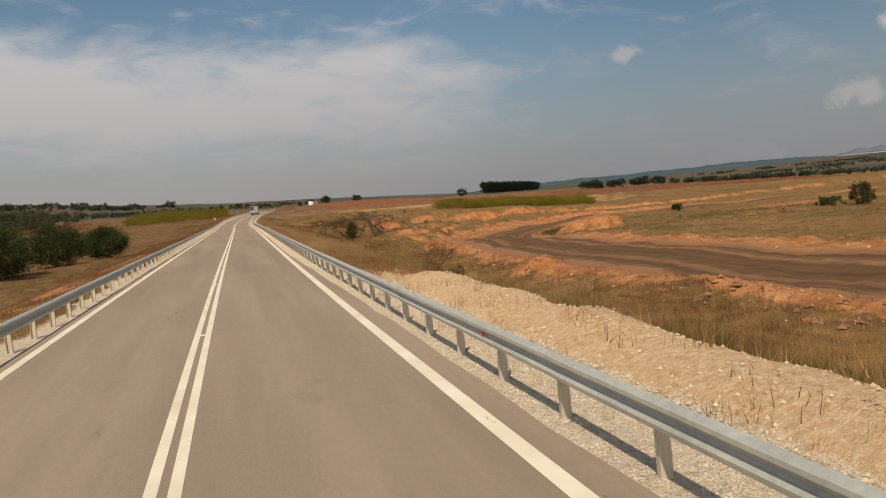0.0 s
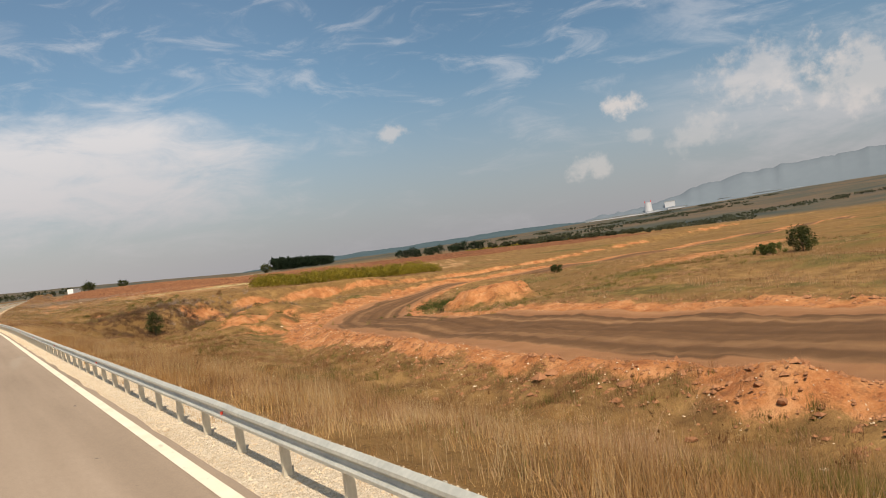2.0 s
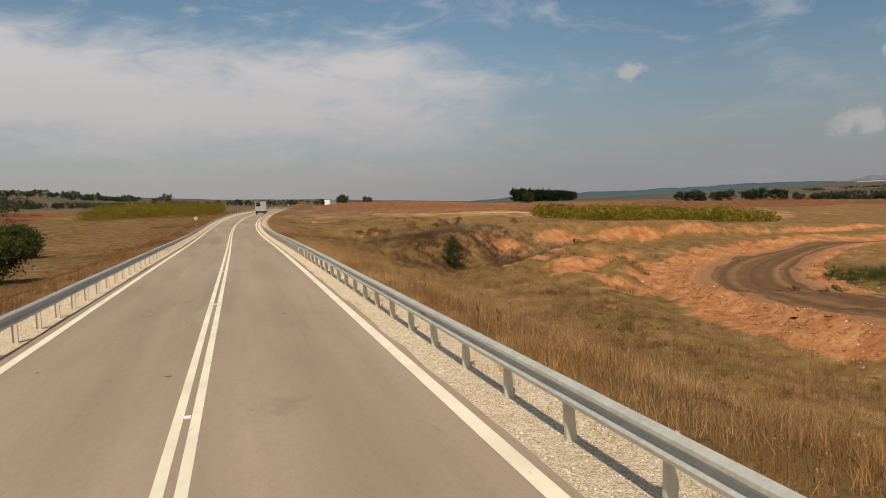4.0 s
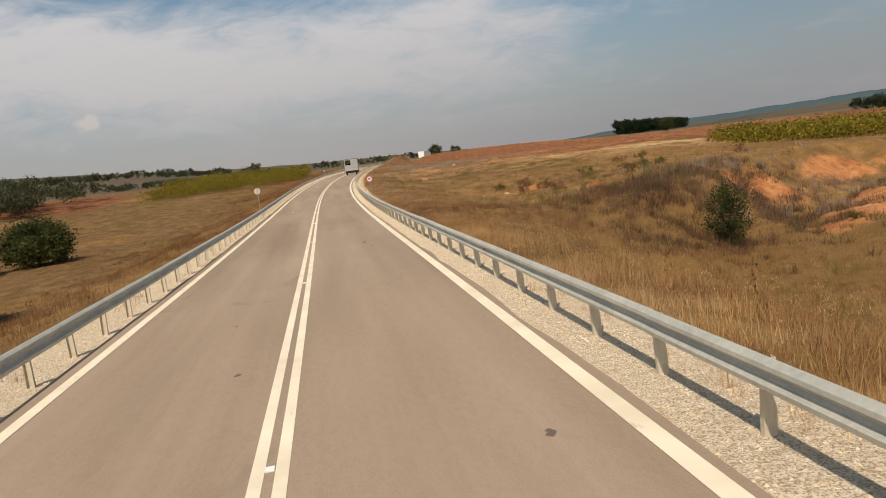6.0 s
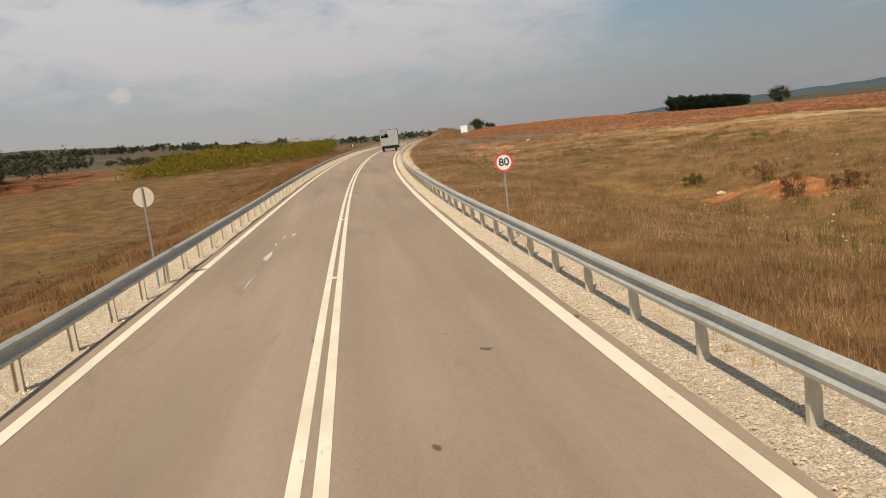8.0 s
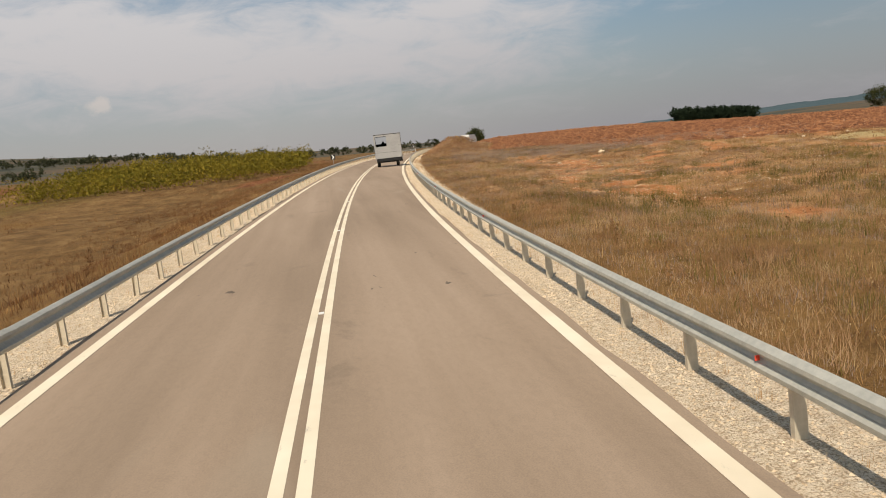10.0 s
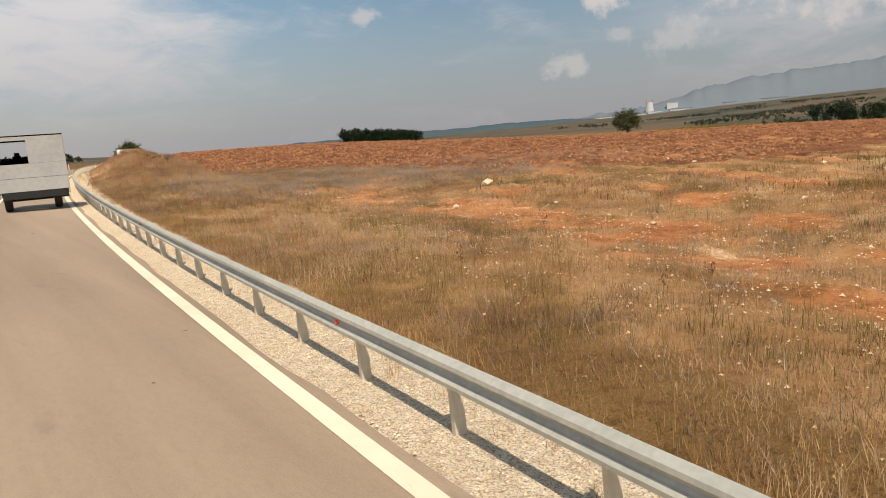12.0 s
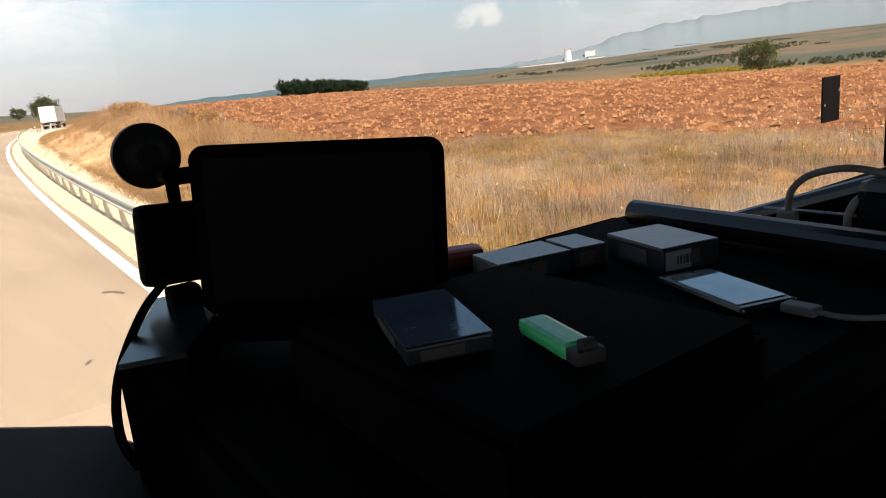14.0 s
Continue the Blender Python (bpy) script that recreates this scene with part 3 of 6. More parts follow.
# ---- mesh helpers ----
def mesh_object(name, verts, faces, mat, parent=None, label="", smooth=False):
    me = bpy.data.meshes.new(name)
    me.from_pydata(verts, [], faces)
    me.materials.append(mat)
    if smooth:
        me.polygons.foreach_set("use_smooth", [True] * len(me.polygons))
    ob = new(name, me)
    if parent:
        ob.parent = parent
    if label:
        ob["label"] = label
    return ob


def part(name, bm, mat, parent=None, label="", smooth=False):
    me = bpy.data.meshes.new(name)
    bm.to_mesh(me)
    bm.free()
    me.materials.append(mat)
    if smooth:
        me.polygons.foreach_set("use_smooth", [True] * len(me.polygons))
    ob = new(name, me)
    if parent:
        ob.parent = parent
    if label:
        ob["label"] = label
    return ob


def box(bm, size, at, bev=0.0, m=None):
    g = bmesh.ops.create_cube(bm, size=1.0, matrix=(m or Matrix()) @ Matrix.Translation(at) @ Matrix.Diagonal((*size, 1)))
    if bev:
        vs = set(g["verts"])
        es = [e for e in bm.edges if e.verts[0] in vs and e.verts[1] in vs]
        bmesh.ops.bevel(bm, geom=es, offset=bev, segments=2, affect="EDGES", profile=0.6)
    return bm


def tube(bm, r, depth, at, axis="Z", seg=16, r2=None, m=None):
    turn = {"Z": Matrix(), "X": Matrix.Rotation(radians(90), 4, "Y"), "Y": Matrix.Rotation(radians(90), 4, "X")}[axis]
    bmesh.ops.create_cone(bm, cap_ends=True, segments=seg, radius1=r, radius2=r if r2 is None else r2, depth=depth,
                          matrix=(m or Matrix()) @ Matrix.Translation(at) @ turn)
    return bm


def pipe(name, pts, r, mat, parent=None, label="", seg=8):
    """A bent round cable through points, as one mesh."""
    pts = [Vector(p) for p in pts]
    fine = []
    for i in range(len(pts) - 1):
        p0, p1, p2, p3 = pts[max(i - 1, 0)], pts[i], pts[i + 1], pts[min(i + 2, len(pts) - 1)]
        for k in range(6):
            t = k / 6
            fine.append(0.5 * ((2 * p1) + (p2 - p0) * t + (2 * p0 - 5 * p1 + 4 * p2 - p3) * t * t + (3 * p1 - p0 - 3 * p2 + p3) * t ** 3))
    fine.append(pts[-1])
    verts, faces = [], []
    for i, p in enumerate(fine):
        d = (fine[min(i + 1, len(fine) - 1)] - fine[max(i - 1, 0)]).normalized()
        q = d.to_track_quat("Z", "Y")
        for k in range(seg):
            a = 2 * math.pi * k / seg
            verts.append(p + q @ Vector((math.cos(a) * r, math.sin(a) * r, 0)))
        if i:
            o = (i - 1) * seg
            for k in range(seg):
                faces.append((o + k, o + (k + 1) % seg, o + seg + (k + 1) % seg, o + seg + k))
    faces.append(tuple(range(seg))[::-1])
    faces.append(tuple(range((len(fine) - 1) * seg, len(fine) * seg)))
    return mesh_object(name, [tuple(v) for v in verts], faces, mat, parent, label, True)


def strip(name, s, profile, mat, parent=None, smooth=True):
    """A ribbon along the road: profile is a list of (lat, up)."""
    rows = np.stack([on_road(s, l, u) for l, u in profile], 1)
    n, k = rows.shape[:2]
    i = np.arange(n - 1)[:, None] * k + np.arange(k - 1)[None, :]
    f = np.stack([i, i + 1, i + k + 1, i + k], -1).reshape(-1, 4)
    return mesh_object(name, rows.reshape(-1, 3).tolist(), f.tolist(), mat, parent, smooth=smooth)


# ---- ground and road ----
def spaced(stops):
    out = [stops[0][0]]
    for (a, d), (b, _) in zip(stops, stops[1:]):
        n = max(1, round((b - a) / d))
        out += [a + (b - a) * (i + 1) / n for i in range(n)]
    return np.array(out)


gx = spaced([(-4900, 400), (-1500, 90), (-500, 22), (-120, 4), (-40, 1.2), (-12, 0.5), (-3, 1.5), (3, 0.45), (30, 0.7), (75, 1.0), (120, 2.0), (200, 8), (420, 30), (900, 110), (1800, 350), (4900, 1)])
gy = spaced([(-1500, 200), (-200, 20), (-30, 2.0), (0, 0.8), (60, 0.7), (200, 0.8), (300, 0.9), (350, 1.8), (420, 5), (640, 22), (1200, 90), (2400, 260), (4900, 1)])
GX, GY = np.meshgrid(gx, gy)
GZ = land(GX, GY)
nx, ny = len(gx), len(gy)
ii = np.arange(ny - 1)[:, None] * nx + np.arange(nx - 1)[None, :]
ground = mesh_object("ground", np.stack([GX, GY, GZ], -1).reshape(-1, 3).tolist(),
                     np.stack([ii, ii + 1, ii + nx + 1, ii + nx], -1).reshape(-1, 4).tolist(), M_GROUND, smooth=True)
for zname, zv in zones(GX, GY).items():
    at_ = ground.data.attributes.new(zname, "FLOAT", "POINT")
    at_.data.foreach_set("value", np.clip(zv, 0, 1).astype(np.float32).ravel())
tagged(ground, "dry grassland with red earth, pale gravel and a ploughed field", "ground", kind="structure")

road_s = np.arange(-40.0, 560.0, 2.0)


def asphalt():
    """The carriageway; its ragged right edge lies closer to the painted line past the spoil bank."""
    s = np.arange(-40.0, 560.0, 1.0)
    rag = 0.03 * waves(s, s * 0, 5, 301) + 0.015 * waves(s, s * 0, 1.6, 302)
    right = 4.0 - 0.28 * step(18, 48, s) + rag
    left = -3.88 + 0.03 * waves(s, s * 0, 6, 303)
    cols = [(left - 0.02, -0.11), (left, -0.006), (left * 0 - 1.8, 0.0), (left * 0, 0.012), (left * 0 + 1.8, 0.0), (right, -0.006), (right + 0.02, -0.11)]
    rows = np.stack([on_road(s, l, u) for l, u in cols], 1)
    n, k = rows.shape[:2]
    i = np.arange(n - 1)[:, None] * k + np.arange(k - 1)[None, :]
    return mesh_object("road", rows.reshape(-1, 3).tolist(), np.stack([i, i + 1, i + k + 1, i + k], -1).reshape(-1, 4).tolist(), M_ASPHALT)


road = asphalt()
tagged(road, "worn grey two-lane asphalt road with a gentle bend", "road", kind="structure")


def painted(name, lat, wide, label):
    ob = strip(name, road_s, [(lat - wide / 2, 0.016 - 0.004 * abs(lat)), (lat + wide / 2, 0.016 - 0.004 * abs(lat))], M_PAINT)
    return tagged(ob, label, "road marking", "road markings", "structure")


painted("edge_line", 3.47, 0.215, "white painted edge line on the asphalt")
painted("edge_line", -3.5, 0.20, "white painted edge line on the asphalt")
painted("centre_line", -0.115, 0.13, "white double centre line painted on the asphalt")
painted("centre_line", 0.115, 0.13, "white double centre line painted on the asphalt")


def spill(seed, s, lat, long, wide):
    """A thin crust of dried spill with a ragged edge."""
    rng = random.Random(seed)
    bm = bmesh.new()
    rim = [bm.verts.new((math.cos(k * 0.393) * wide / 2 * rng.uniform(0.25, 1.3), math.sin(k * 0.393) * long / 2 * rng.uniform(0.5, 1.3), 0.0)) for k in range(16)]
    mid = bm.verts.new((0, 0, 0.006))
    for k in range(16):
        bm.faces.new((rim[k], rim[(k + 1) % 16], mid))
    ob = part("dried_spill", bm, M_SPILL)
    ob.matrix_world = road_frame(s, lat, 0.007)
    return tagged(ob, "dried whitish spill crusted on the asphalt", "spill", "dried spills on the road")


for k, (ss, sl, slong, swide) in enumerate(((177.2, -1.95, 2.0, 0.17), (181.2, -1.90, 1.0, 0.10), (181.6, -1.62, 1.3, 0.12), (179.6, -2.0, 0.8, 0.08), (173.4, -1.93, 2.2, 0.05))):
    spill(k, ss, sl, slong, swide)


def road_stud(s):
    bm = bmesh.new()
    box(bm, (0.09, 0.10, 0.022), (0, 0, 0.022), 0.006)
    ob = part("road_stud", bm, M_WHITE)
    ob.matrix_world = road_frame(s, 0.0, 0.0)
    return tagged(ob, "small pale road stud between the centre lines", "road stud", "road studs on the centre line")


for i in range(27):
    road_stud(4.5 + 12.0 * i)


# ---- guard rails ----
def empty(name, m, label, category, group="", kind=""):
    ob = new(name)
    ob.empty_display_size = 0.1
    ob.matrix_world = m
    return tagged(ob, label, category, group, kind)


def post_mesh():
    """A channel-shaped steel post with its web across the line of the road."""
    bm = bmesh.new()
    prof = [(0.0, 0.0), (0.125, 0.0), (0.125, 0.06), (0.117, 0.06), (0.117, 0.007), (0.008, 0.007), (0.008, 0.06), (0.0, 0.06)]
    lo = [bm.verts.new((x, y, -0.35)) for x, y in prof]
    hi = [bm.verts.new((x, y, 0.70)) for x, y in prof]
    for i in range(8):
        j = (i + 1) % 8
        bm.faces.new((lo[i], lo[j], hi[j], hi[i]))
    bm.faces.new(hi)
    bm.normal_update()
    me = bpy.data.meshes.new("post")
    bm.to_mesh(me)
    bm.free()
    me.materials.append(M_POST)
    return me


POST_MESH = post_mesh()
BEAM = [(0.0, 0.42), (0.022, 0.425), (0.075, 0.465), (0.08, 0.505), (0.03, 0.545), (0.012, 0.575), (0.03, 0.605), (0.08, 0.645), (0.075, 0.685), (0.022, 0.725), (0.0, 0.73)]


def guard_rail(lat, first, label):
    """A corrugated steel rail on channel posts along one edge of the road."""
    side = 1 if lat > 0 else -1
    rail = empty("guard_rail", Matrix.Translation(on_road(0, lat).tolist()), label, "guard rail", "guard rails along the road")
    inv = rail.matrix_world.inverted()
    rng = random.Random(7 + side)
    s, k = first, 0
    while s < 372:
        p = new("post", POST_MESH)
        p.parent = rail
        tilt = Matrix.Rotation(radians(rng.gauss(0, 1.2)), 4, "Y") @ Matrix.Rotation(radians(rng.gauss(0, 0.8)), 4, "X")
        turn = Matrix() if side > 0 else Matrix.Rotation(math.pi, 4, "Z")
        p.matrix_basis = inv @ road_frame(s, lat, -0.05 + rng.uniform(-0.01, 0.01)) @ turn @ tilt
        if k % 2 == 0:
            q = np.array([s - 0.06, s + 1.3, s + 2.62, s + 3.96])
            bow = rng.uniform(-0.006, 0.006)
            loop = [(lat - side * (x + 0.02), z + bow) for x, z in BEAM] + [(lat - side * (x + 0.012), z + bow) for x, z in reversed(BEAM[1:-1])]
            rows = np.stack([on_road(q, l, u) for l, u in loop], 1) - np.array(rail.matrix_world.translation)
            n, m = rows.shape[:2]
            f = [(i * m + j, i * m + (j + 1) % m, (i + 1) * m + (j + 1) % m, (i + 1) * m + j) for i in range(n - 1) for j in range(m)]
            b = mesh_object("beam", rows.reshape(-1, 3).tolist(), f, M_STEEL, rail)
        s += 1.965
        k += 1
    return rail


rail_right = guard_rail(4.27, -8.4, "galvanised steel guard rail on channel posts in pale gravel")
guard_rail(-4.10, -9.6, "galvanised steel guard rail on channel posts in pale gravel")


def reflector(parent, s, lat):
    bm = bmesh.new()
    box(bm, (0.045, 0.012, 0.05), (0, 0, 0), 0.004)
    box(bm, (0.012, 0.03, 0.012), (0.0, 0.02, -0.01))
    r = part("reflector", bm, M_RED, parent, "small red reflector in the rail groove")
    r.matrix_basis = parent.matrix_world.inverted() @ road_frame(s, lat, 0.575)


for k in range(26):
    reflector(rail_right, 9.7 + 13.755 * k, 4.27 - 0.07)


# ---- signs ----
def text_mesh(body, size, mat, parent, m, name="number"):
    cu = bpy.data.curves.new(name, "FONT")
    cu.body, cu.size, cu.align_x, cu.align_y, cu.extrude, cu.offset = body, size, "CENTER", "CENTER", 0.001, size * 0.018
    tmp = bpy.data.objects.new(name, cu)
    me = bpy.data.meshes.new_from_object(tmp)
    bpy.data.objects.remove(tmp)
    me.materials.append(mat)
    ob = new(name, me)
    ob.parent, ob.matrix_basis = parent, m
    return ob


def round_sign(s, lat, height, dia, facing, label, number=""):
    """A round plate on a steel pole; facing: towards the eye (True) or away."""
    base = on_road(s, lat)
    gz = float(land(base[0], base[1]))
    h = float(np.interp(s, S, TURN))
    sign = empty("road_sign", Matrix.Translation((base[0], base[1], gz)) @ Matrix.Rotation(-h + (0 if facing else math.pi), 4, "Z"), label, "road sign", "round road signs")
    top = float(base[2]) + height - gz
    bm = bmesh.new()
    tube(bm, 0.024, top + dia / 2 + 0.3, (0, 0.035, (top + dia / 2 - 0.3) / 2), "Z", 12)
    part("pole", bm, M_GREY, sign, smooth=False)
    bm = bmesh.new()
    tube(bm, dia / 2, 0.012, (0, 0, top), "Y", 40)
    part("plate", bm, M_WHITE if facing else M_POST, sign)
    bm = bmesh.new()
    box(bm, (dia * 0.12, 0.02, dia * 0.8), (0, 0.016, top), 0.003)
    part("bracket", bm, M_GREY, sign)
    if facing:
        bm = bmesh.new()
        n = 40
        for r0, r1 in ((dia / 2 * 0.79, dia / 2),):
            a = [[bm.verts.new((math.cos(2 * math.pi * i / n) * r, y, top + math.sin(2 * math.pi * i / n) * r)) for i in range(n)] for r, y in ((r0, -0.0085), (r0, -0.0105), (r1, -0.0105), (r1, -0.0065))]
            for p, q in zip(a, a[1:]):
                for i in range(n):
                    bm.faces.new((p[i], p[(i + 1) % n], q[(i + 1) % n], q[i]))
        part("red_ring", bm, M_SIGN_RED, sign, "red border ring")
        text_mesh(number, dia * 0.56, M_BLACK, sign, pose(0, -0.0075, top, 90, 0, 0))
    return sign


round_sign(174.9, 4.45, 1.97, 0.48, True, "round white speed limit sign with red ring and black 80", "80")
round_sign(174.8, -4.28, 2.10, 0.48, False, "pale grey back of a round road sign on a steel pole")


def chevron_sign(s, lat, height, size):
    """A square black board with a white arrow that points into the bend."""
    base = on_road(s, lat)
    gz = float(land(base[0], base[1]))
    h = float(np.interp(s, S, TURN))
    sign = empty("chevron_sign", Matrix.Translation((base[0], base[1], gz)) @ Matrix.Rotation(-h, 4, "Z"), "square black chevron board with a white arrow on a pole", "road sign", "chevron boards in the bend")
    top = float(base[2]) + height - gz
    bm = bmesh.new()
    tube(bm, 0.025, top + 0.3, (0, 0.035, (top - 0.3) / 2), "Z", 12)
    part("pole", bm, M_GREY, sign)
    bm = bmesh.new()
    box(bm, (size, 0.015, size), (0, 0, top), 0.003)
    part("board", bm, M_BLACK, sign)
    bm = bmesh.new()
    a = size * 0.42
    pts = [(-a * 0.75, a), (-a * 0.05, a), (a * 0.8, 0), (-a * 0.05, -a), (-a * 0.75, -a), (a * 0.1, 0)]
    v = [bm.verts.new((x, -0.0105, top + z)) for x, z in pts]
    w = [bm.verts.new((x, -0.0075, top + z)) for x, z in pts]
    bm.faces.new(v)
    for i in range(6):
        bm.faces.new((v[i], w[i], w[(i + 1) % 6], v[(i + 1) % 6]))
    bmesh.ops.recalc_face_normals(bm, faces=bm.faces[:])
    part("white_arrow", bm, M_WHITE, sign, "white arrow")
    return sign


for cs in (282.0, 330.0, 378.0):
    chevron_sign(cs, -4.9, 1.42, 0.55)


def delineator():
    d = empty("delineator_post", Matrix(), "white plastic marker post with a black band", "marker post", "marker posts at the bend")
    bm = bmesh.new()
    box(bm, (0.11, 0.05, 1.25), (0, 0, 0.4), 0.018)
    part("shaft", bm, M_WHITE, d)
    bm = bmesh.new()
    box(bm, (0.114, 0.054, 0.16), (0, 0, 0.82), 0.018)
    part("black_band", bm, M_BLACK, d)
    bm = bmesh.new()
    box(bm, (0.05, 0.012, 0.09), (0, -0.026, 0.82), 0.004)
    part("reflector", bm, M_RED, d)
    return d


first_delineator = None
for ds, dl in ((352, 5.0), (364, 5.0), (377, 5.0), (391, 5.0), (381, -5.0), (396, -5.0)):
    p = on_road(ds, dl)
    m = Matrix.Translation((p[0], p[1], float(land(p[0], p[1])))) @ Matrix.Rotation(-float(np.interp(ds, S, TURN)), 4, "Z")
    if first_delineator is None:
        first_delineator = delineator()
        first_delineator.matrix_world = m
    else:
        copy_thing(first_delineator, m)


# ---- the lorry ahead ----
def wheel(parent, x, y, r, w):
    bm = bmesh.new()
    tube(bm, r, w, (x, y, r), "X", 28)
    bmesh.ops.bevel(bm, geom=[e for e in bm.edges if len(e.link_faces) == 2 and e.calc_face_angle(0) > 1.0], offset=0.04, segments=2, affect="EDGES")
    wh = part("wheel", bm, M_RUBBER, parent)
    bm = bmesh.new()
    tube(bm, r * 0.55, w + 0.02, (x, y, r), "X", 20)
    part("rim", bm, M_GREY, wh)


def lorry(s, lat):
    t = empty("lorry", road_frame(s, lat), "white box lorry with closed rear doors on the road", "lorry")
    bm = bmesh.new()
    box(bm, (2.5, 9.5, 2.65), (0, 4.75, 2.42), 0.04)
    part("cargo_box", bm, M_CLOTH, t)
    for sx in (-0.615, 0.615):
        bm = bmesh.new()
        box(bm, (1.20, 0.04, 2.5), (sx, -0.015, 2.42), 0.012)
        d = part("rear_door", bm, M_WHITE, t)
        bm = bmesh.new()
        tube(bm, 0.016, 2.4, (sx * 0.55, -0.05, 2.42), "Z", 8)
        box(bm, (0.05, 0.03, 0.25), (sx * 0.55, -0.055, 1.9), 0.008)
        part("lock_bar", bm, M_GREY, d)
    bm = bmesh.new()
    box(bm, (1.0, 11.5, 0.28), (0, 5.9, 0.94), 0.02)
    part("chassis", bm, M_BLACK, t)
    bm = bmesh.new()
    box(bm, (2.35, 0.10, 0.16), (0, 0.05, 0.55), 0.02)
    part("rear_bumper", bm, M_GREY, t)
    for sx in (-0.98, 0.98):
        bm = bmesh.new()
        box(bm, (0.42, 0.07, 0.14), (sx, 0.0, 0.86), 0.015)
        part("tail_lamp", bm, M_LAMP, t)
        bm = bmesh.new()
        box(bm, (0.55, 0.02, 0.42), (sx, 1.1, 0.5), 0.004)
        part("mud_flap", bm, M_RUBBER, t)
        for wy in (1.9, 3.2, 10.4):
            wheel(t, sx, wy, 0.5, 0.5)
    bm = bmesh.new()
    box(bm, (2.4, 1.9, 2.5), (0, 10.75, 1.85), 0.12)
    part("driver_cab", bm, M_WHITE, t)
    return t


lorry(418.0, 1.85)


# ---- plants and stones ----
def fast_mesh(name, co, faces_per, mat, parent=None):
    """One mesh from vertex rows (n, k, 3): each row is one face of k corners."""
    n, k = co.shape[:2]
    me = bpy.data.meshes.new(name)
    me.vertices.add(n * k)
    me.vertices.foreach_set("co", np.ascontiguousarray(co, np.float32).ravel())
    me.loops.add(n * k)
    me.loops.foreach_set("vertex_index", np.arange(n * k, dtype=np.int32))
    me.polygons.add(n)
    me.polygons.foreach_set("loop_start", (np.arange(n, dtype=np.int32) * k))
    me.polygons.foreach_set("loop_total", np.full(n, k, np.int32))
    me.update(calc_edges=True)
    me.materials.append(mat)
    ob = new(name, me)
    if parent:
        ob.parent = parent
    return ob


def blades(rng, x, y, z, high, wide, per, spread, lean):
    """Grass: per blades round each place, each one thin bent triangle pair."""
    n = len(x)
    px, py, pz = (np.repeat(v, per) for v in (x, y, z))
    h = np.repeat(high, per) * rng.uniform(0.5, 1.1, n * per)
    a, d = rng.uniform(0, 6.283, n * per), rng.uniform(0, 1, n * per) ** 0.7 * spread
    bx, by = px + np.cos(a) * d, py + np.sin(a) * d
    b = rng.uniform(0, 6.283, n * per)
    l = rng.normal(0, lean, n * per) * h
    w = np.repeat(wide, per) * rng.uniform(0.6, 1.3, n * per)
    c = rng.uniform(0, 6.283, n * per)
    ux, uy = np.cos(c) * w / 2, np.sin(c) * w / 2
    lo1 = np.stack([bx - ux, by - uy, pz - 0.05], -1)
    lo2 = np.stack([bx + ux, by + uy, pz - 0.05], -1)
    tip = np.stack([bx + np.cos(b) * l, by + np.sin(b) * l, pz + h], -1)
    return np.stack([lo1, lo2, tip], 1)


def scatter(rng, n, s0, s1, l0, l1, power=1.0):
    s, lat = rng.uniform(s0, s1, n), l0 + (l1 - l0) * rng.uniform(0, 1, n) ** power
    p = on_road(s, lat)
    return s, lat, p[:, 0], p[:, 1]


def grass_field(seed, n, s0, s1, l0, l1, power, high, wide, per, spread, lean, mat, label, keep, name="dry_grass"):
    rng = np.random.default_rng(seed)
    s, lat, x, y = scatter(rng, n, s0, s1, l0, l1, power)
    k = rng.uniform(0, 1, n) < keep(x, y, s, lat)
    x, y = x[k], y[k]
    z = land(x, y)
    h = high * (0.75 + 0.3 * waves(x, y, 6, seed + 100)) * rng.uniform(0.6, 1.3, len(x))
    h = np.clip(h, high * 0.25, high * 2.0)
    ob = fast_mesh(name, blades(rng, x, y, z, h, np.full(len(x), wide), per, spread, lean), 3, mat)
    return tagged(ob, label, "grass", kind="stuff")


def bare(x, y):
    """How bare the soil lies: 1 on tracks, banks and gravel."""
    zn = zones(x, y)
    return np.clip(np.maximum.reduce([(zn["red"] > 0.5) * 0.92, (zn["shoulder"] > 0.2) * 1.0, (zn["plough"] > 0.4) * 0.97, (zn["pale"] > 0.5) * 0.93, (zn["sand"] > 0.34) * 0.6, (zn["sand"] > 0.85) * 0.9]), 0, 1)


def keep_right(x, y, s, lat):
    return (1 - bare(x, y)) * (0.45 + 0.55 * step(5.2, 7.5, lat)) * np.clip(0.8 + 0.4 * waves(x, y, 9, 201), 0.1, 1)


def keep_olive(x, y, s, lat):
    band = np.maximum(bell(lat, 14, 5) * (s < 45), 0.9 * step(180, 205, s) * bell(lat, 9, 6))
    return (1 - bare(x, y)) * np.clip(0.25 + 0.75 * band + 0.35 * waves(x, y, 12, 203), 0.0, 1)


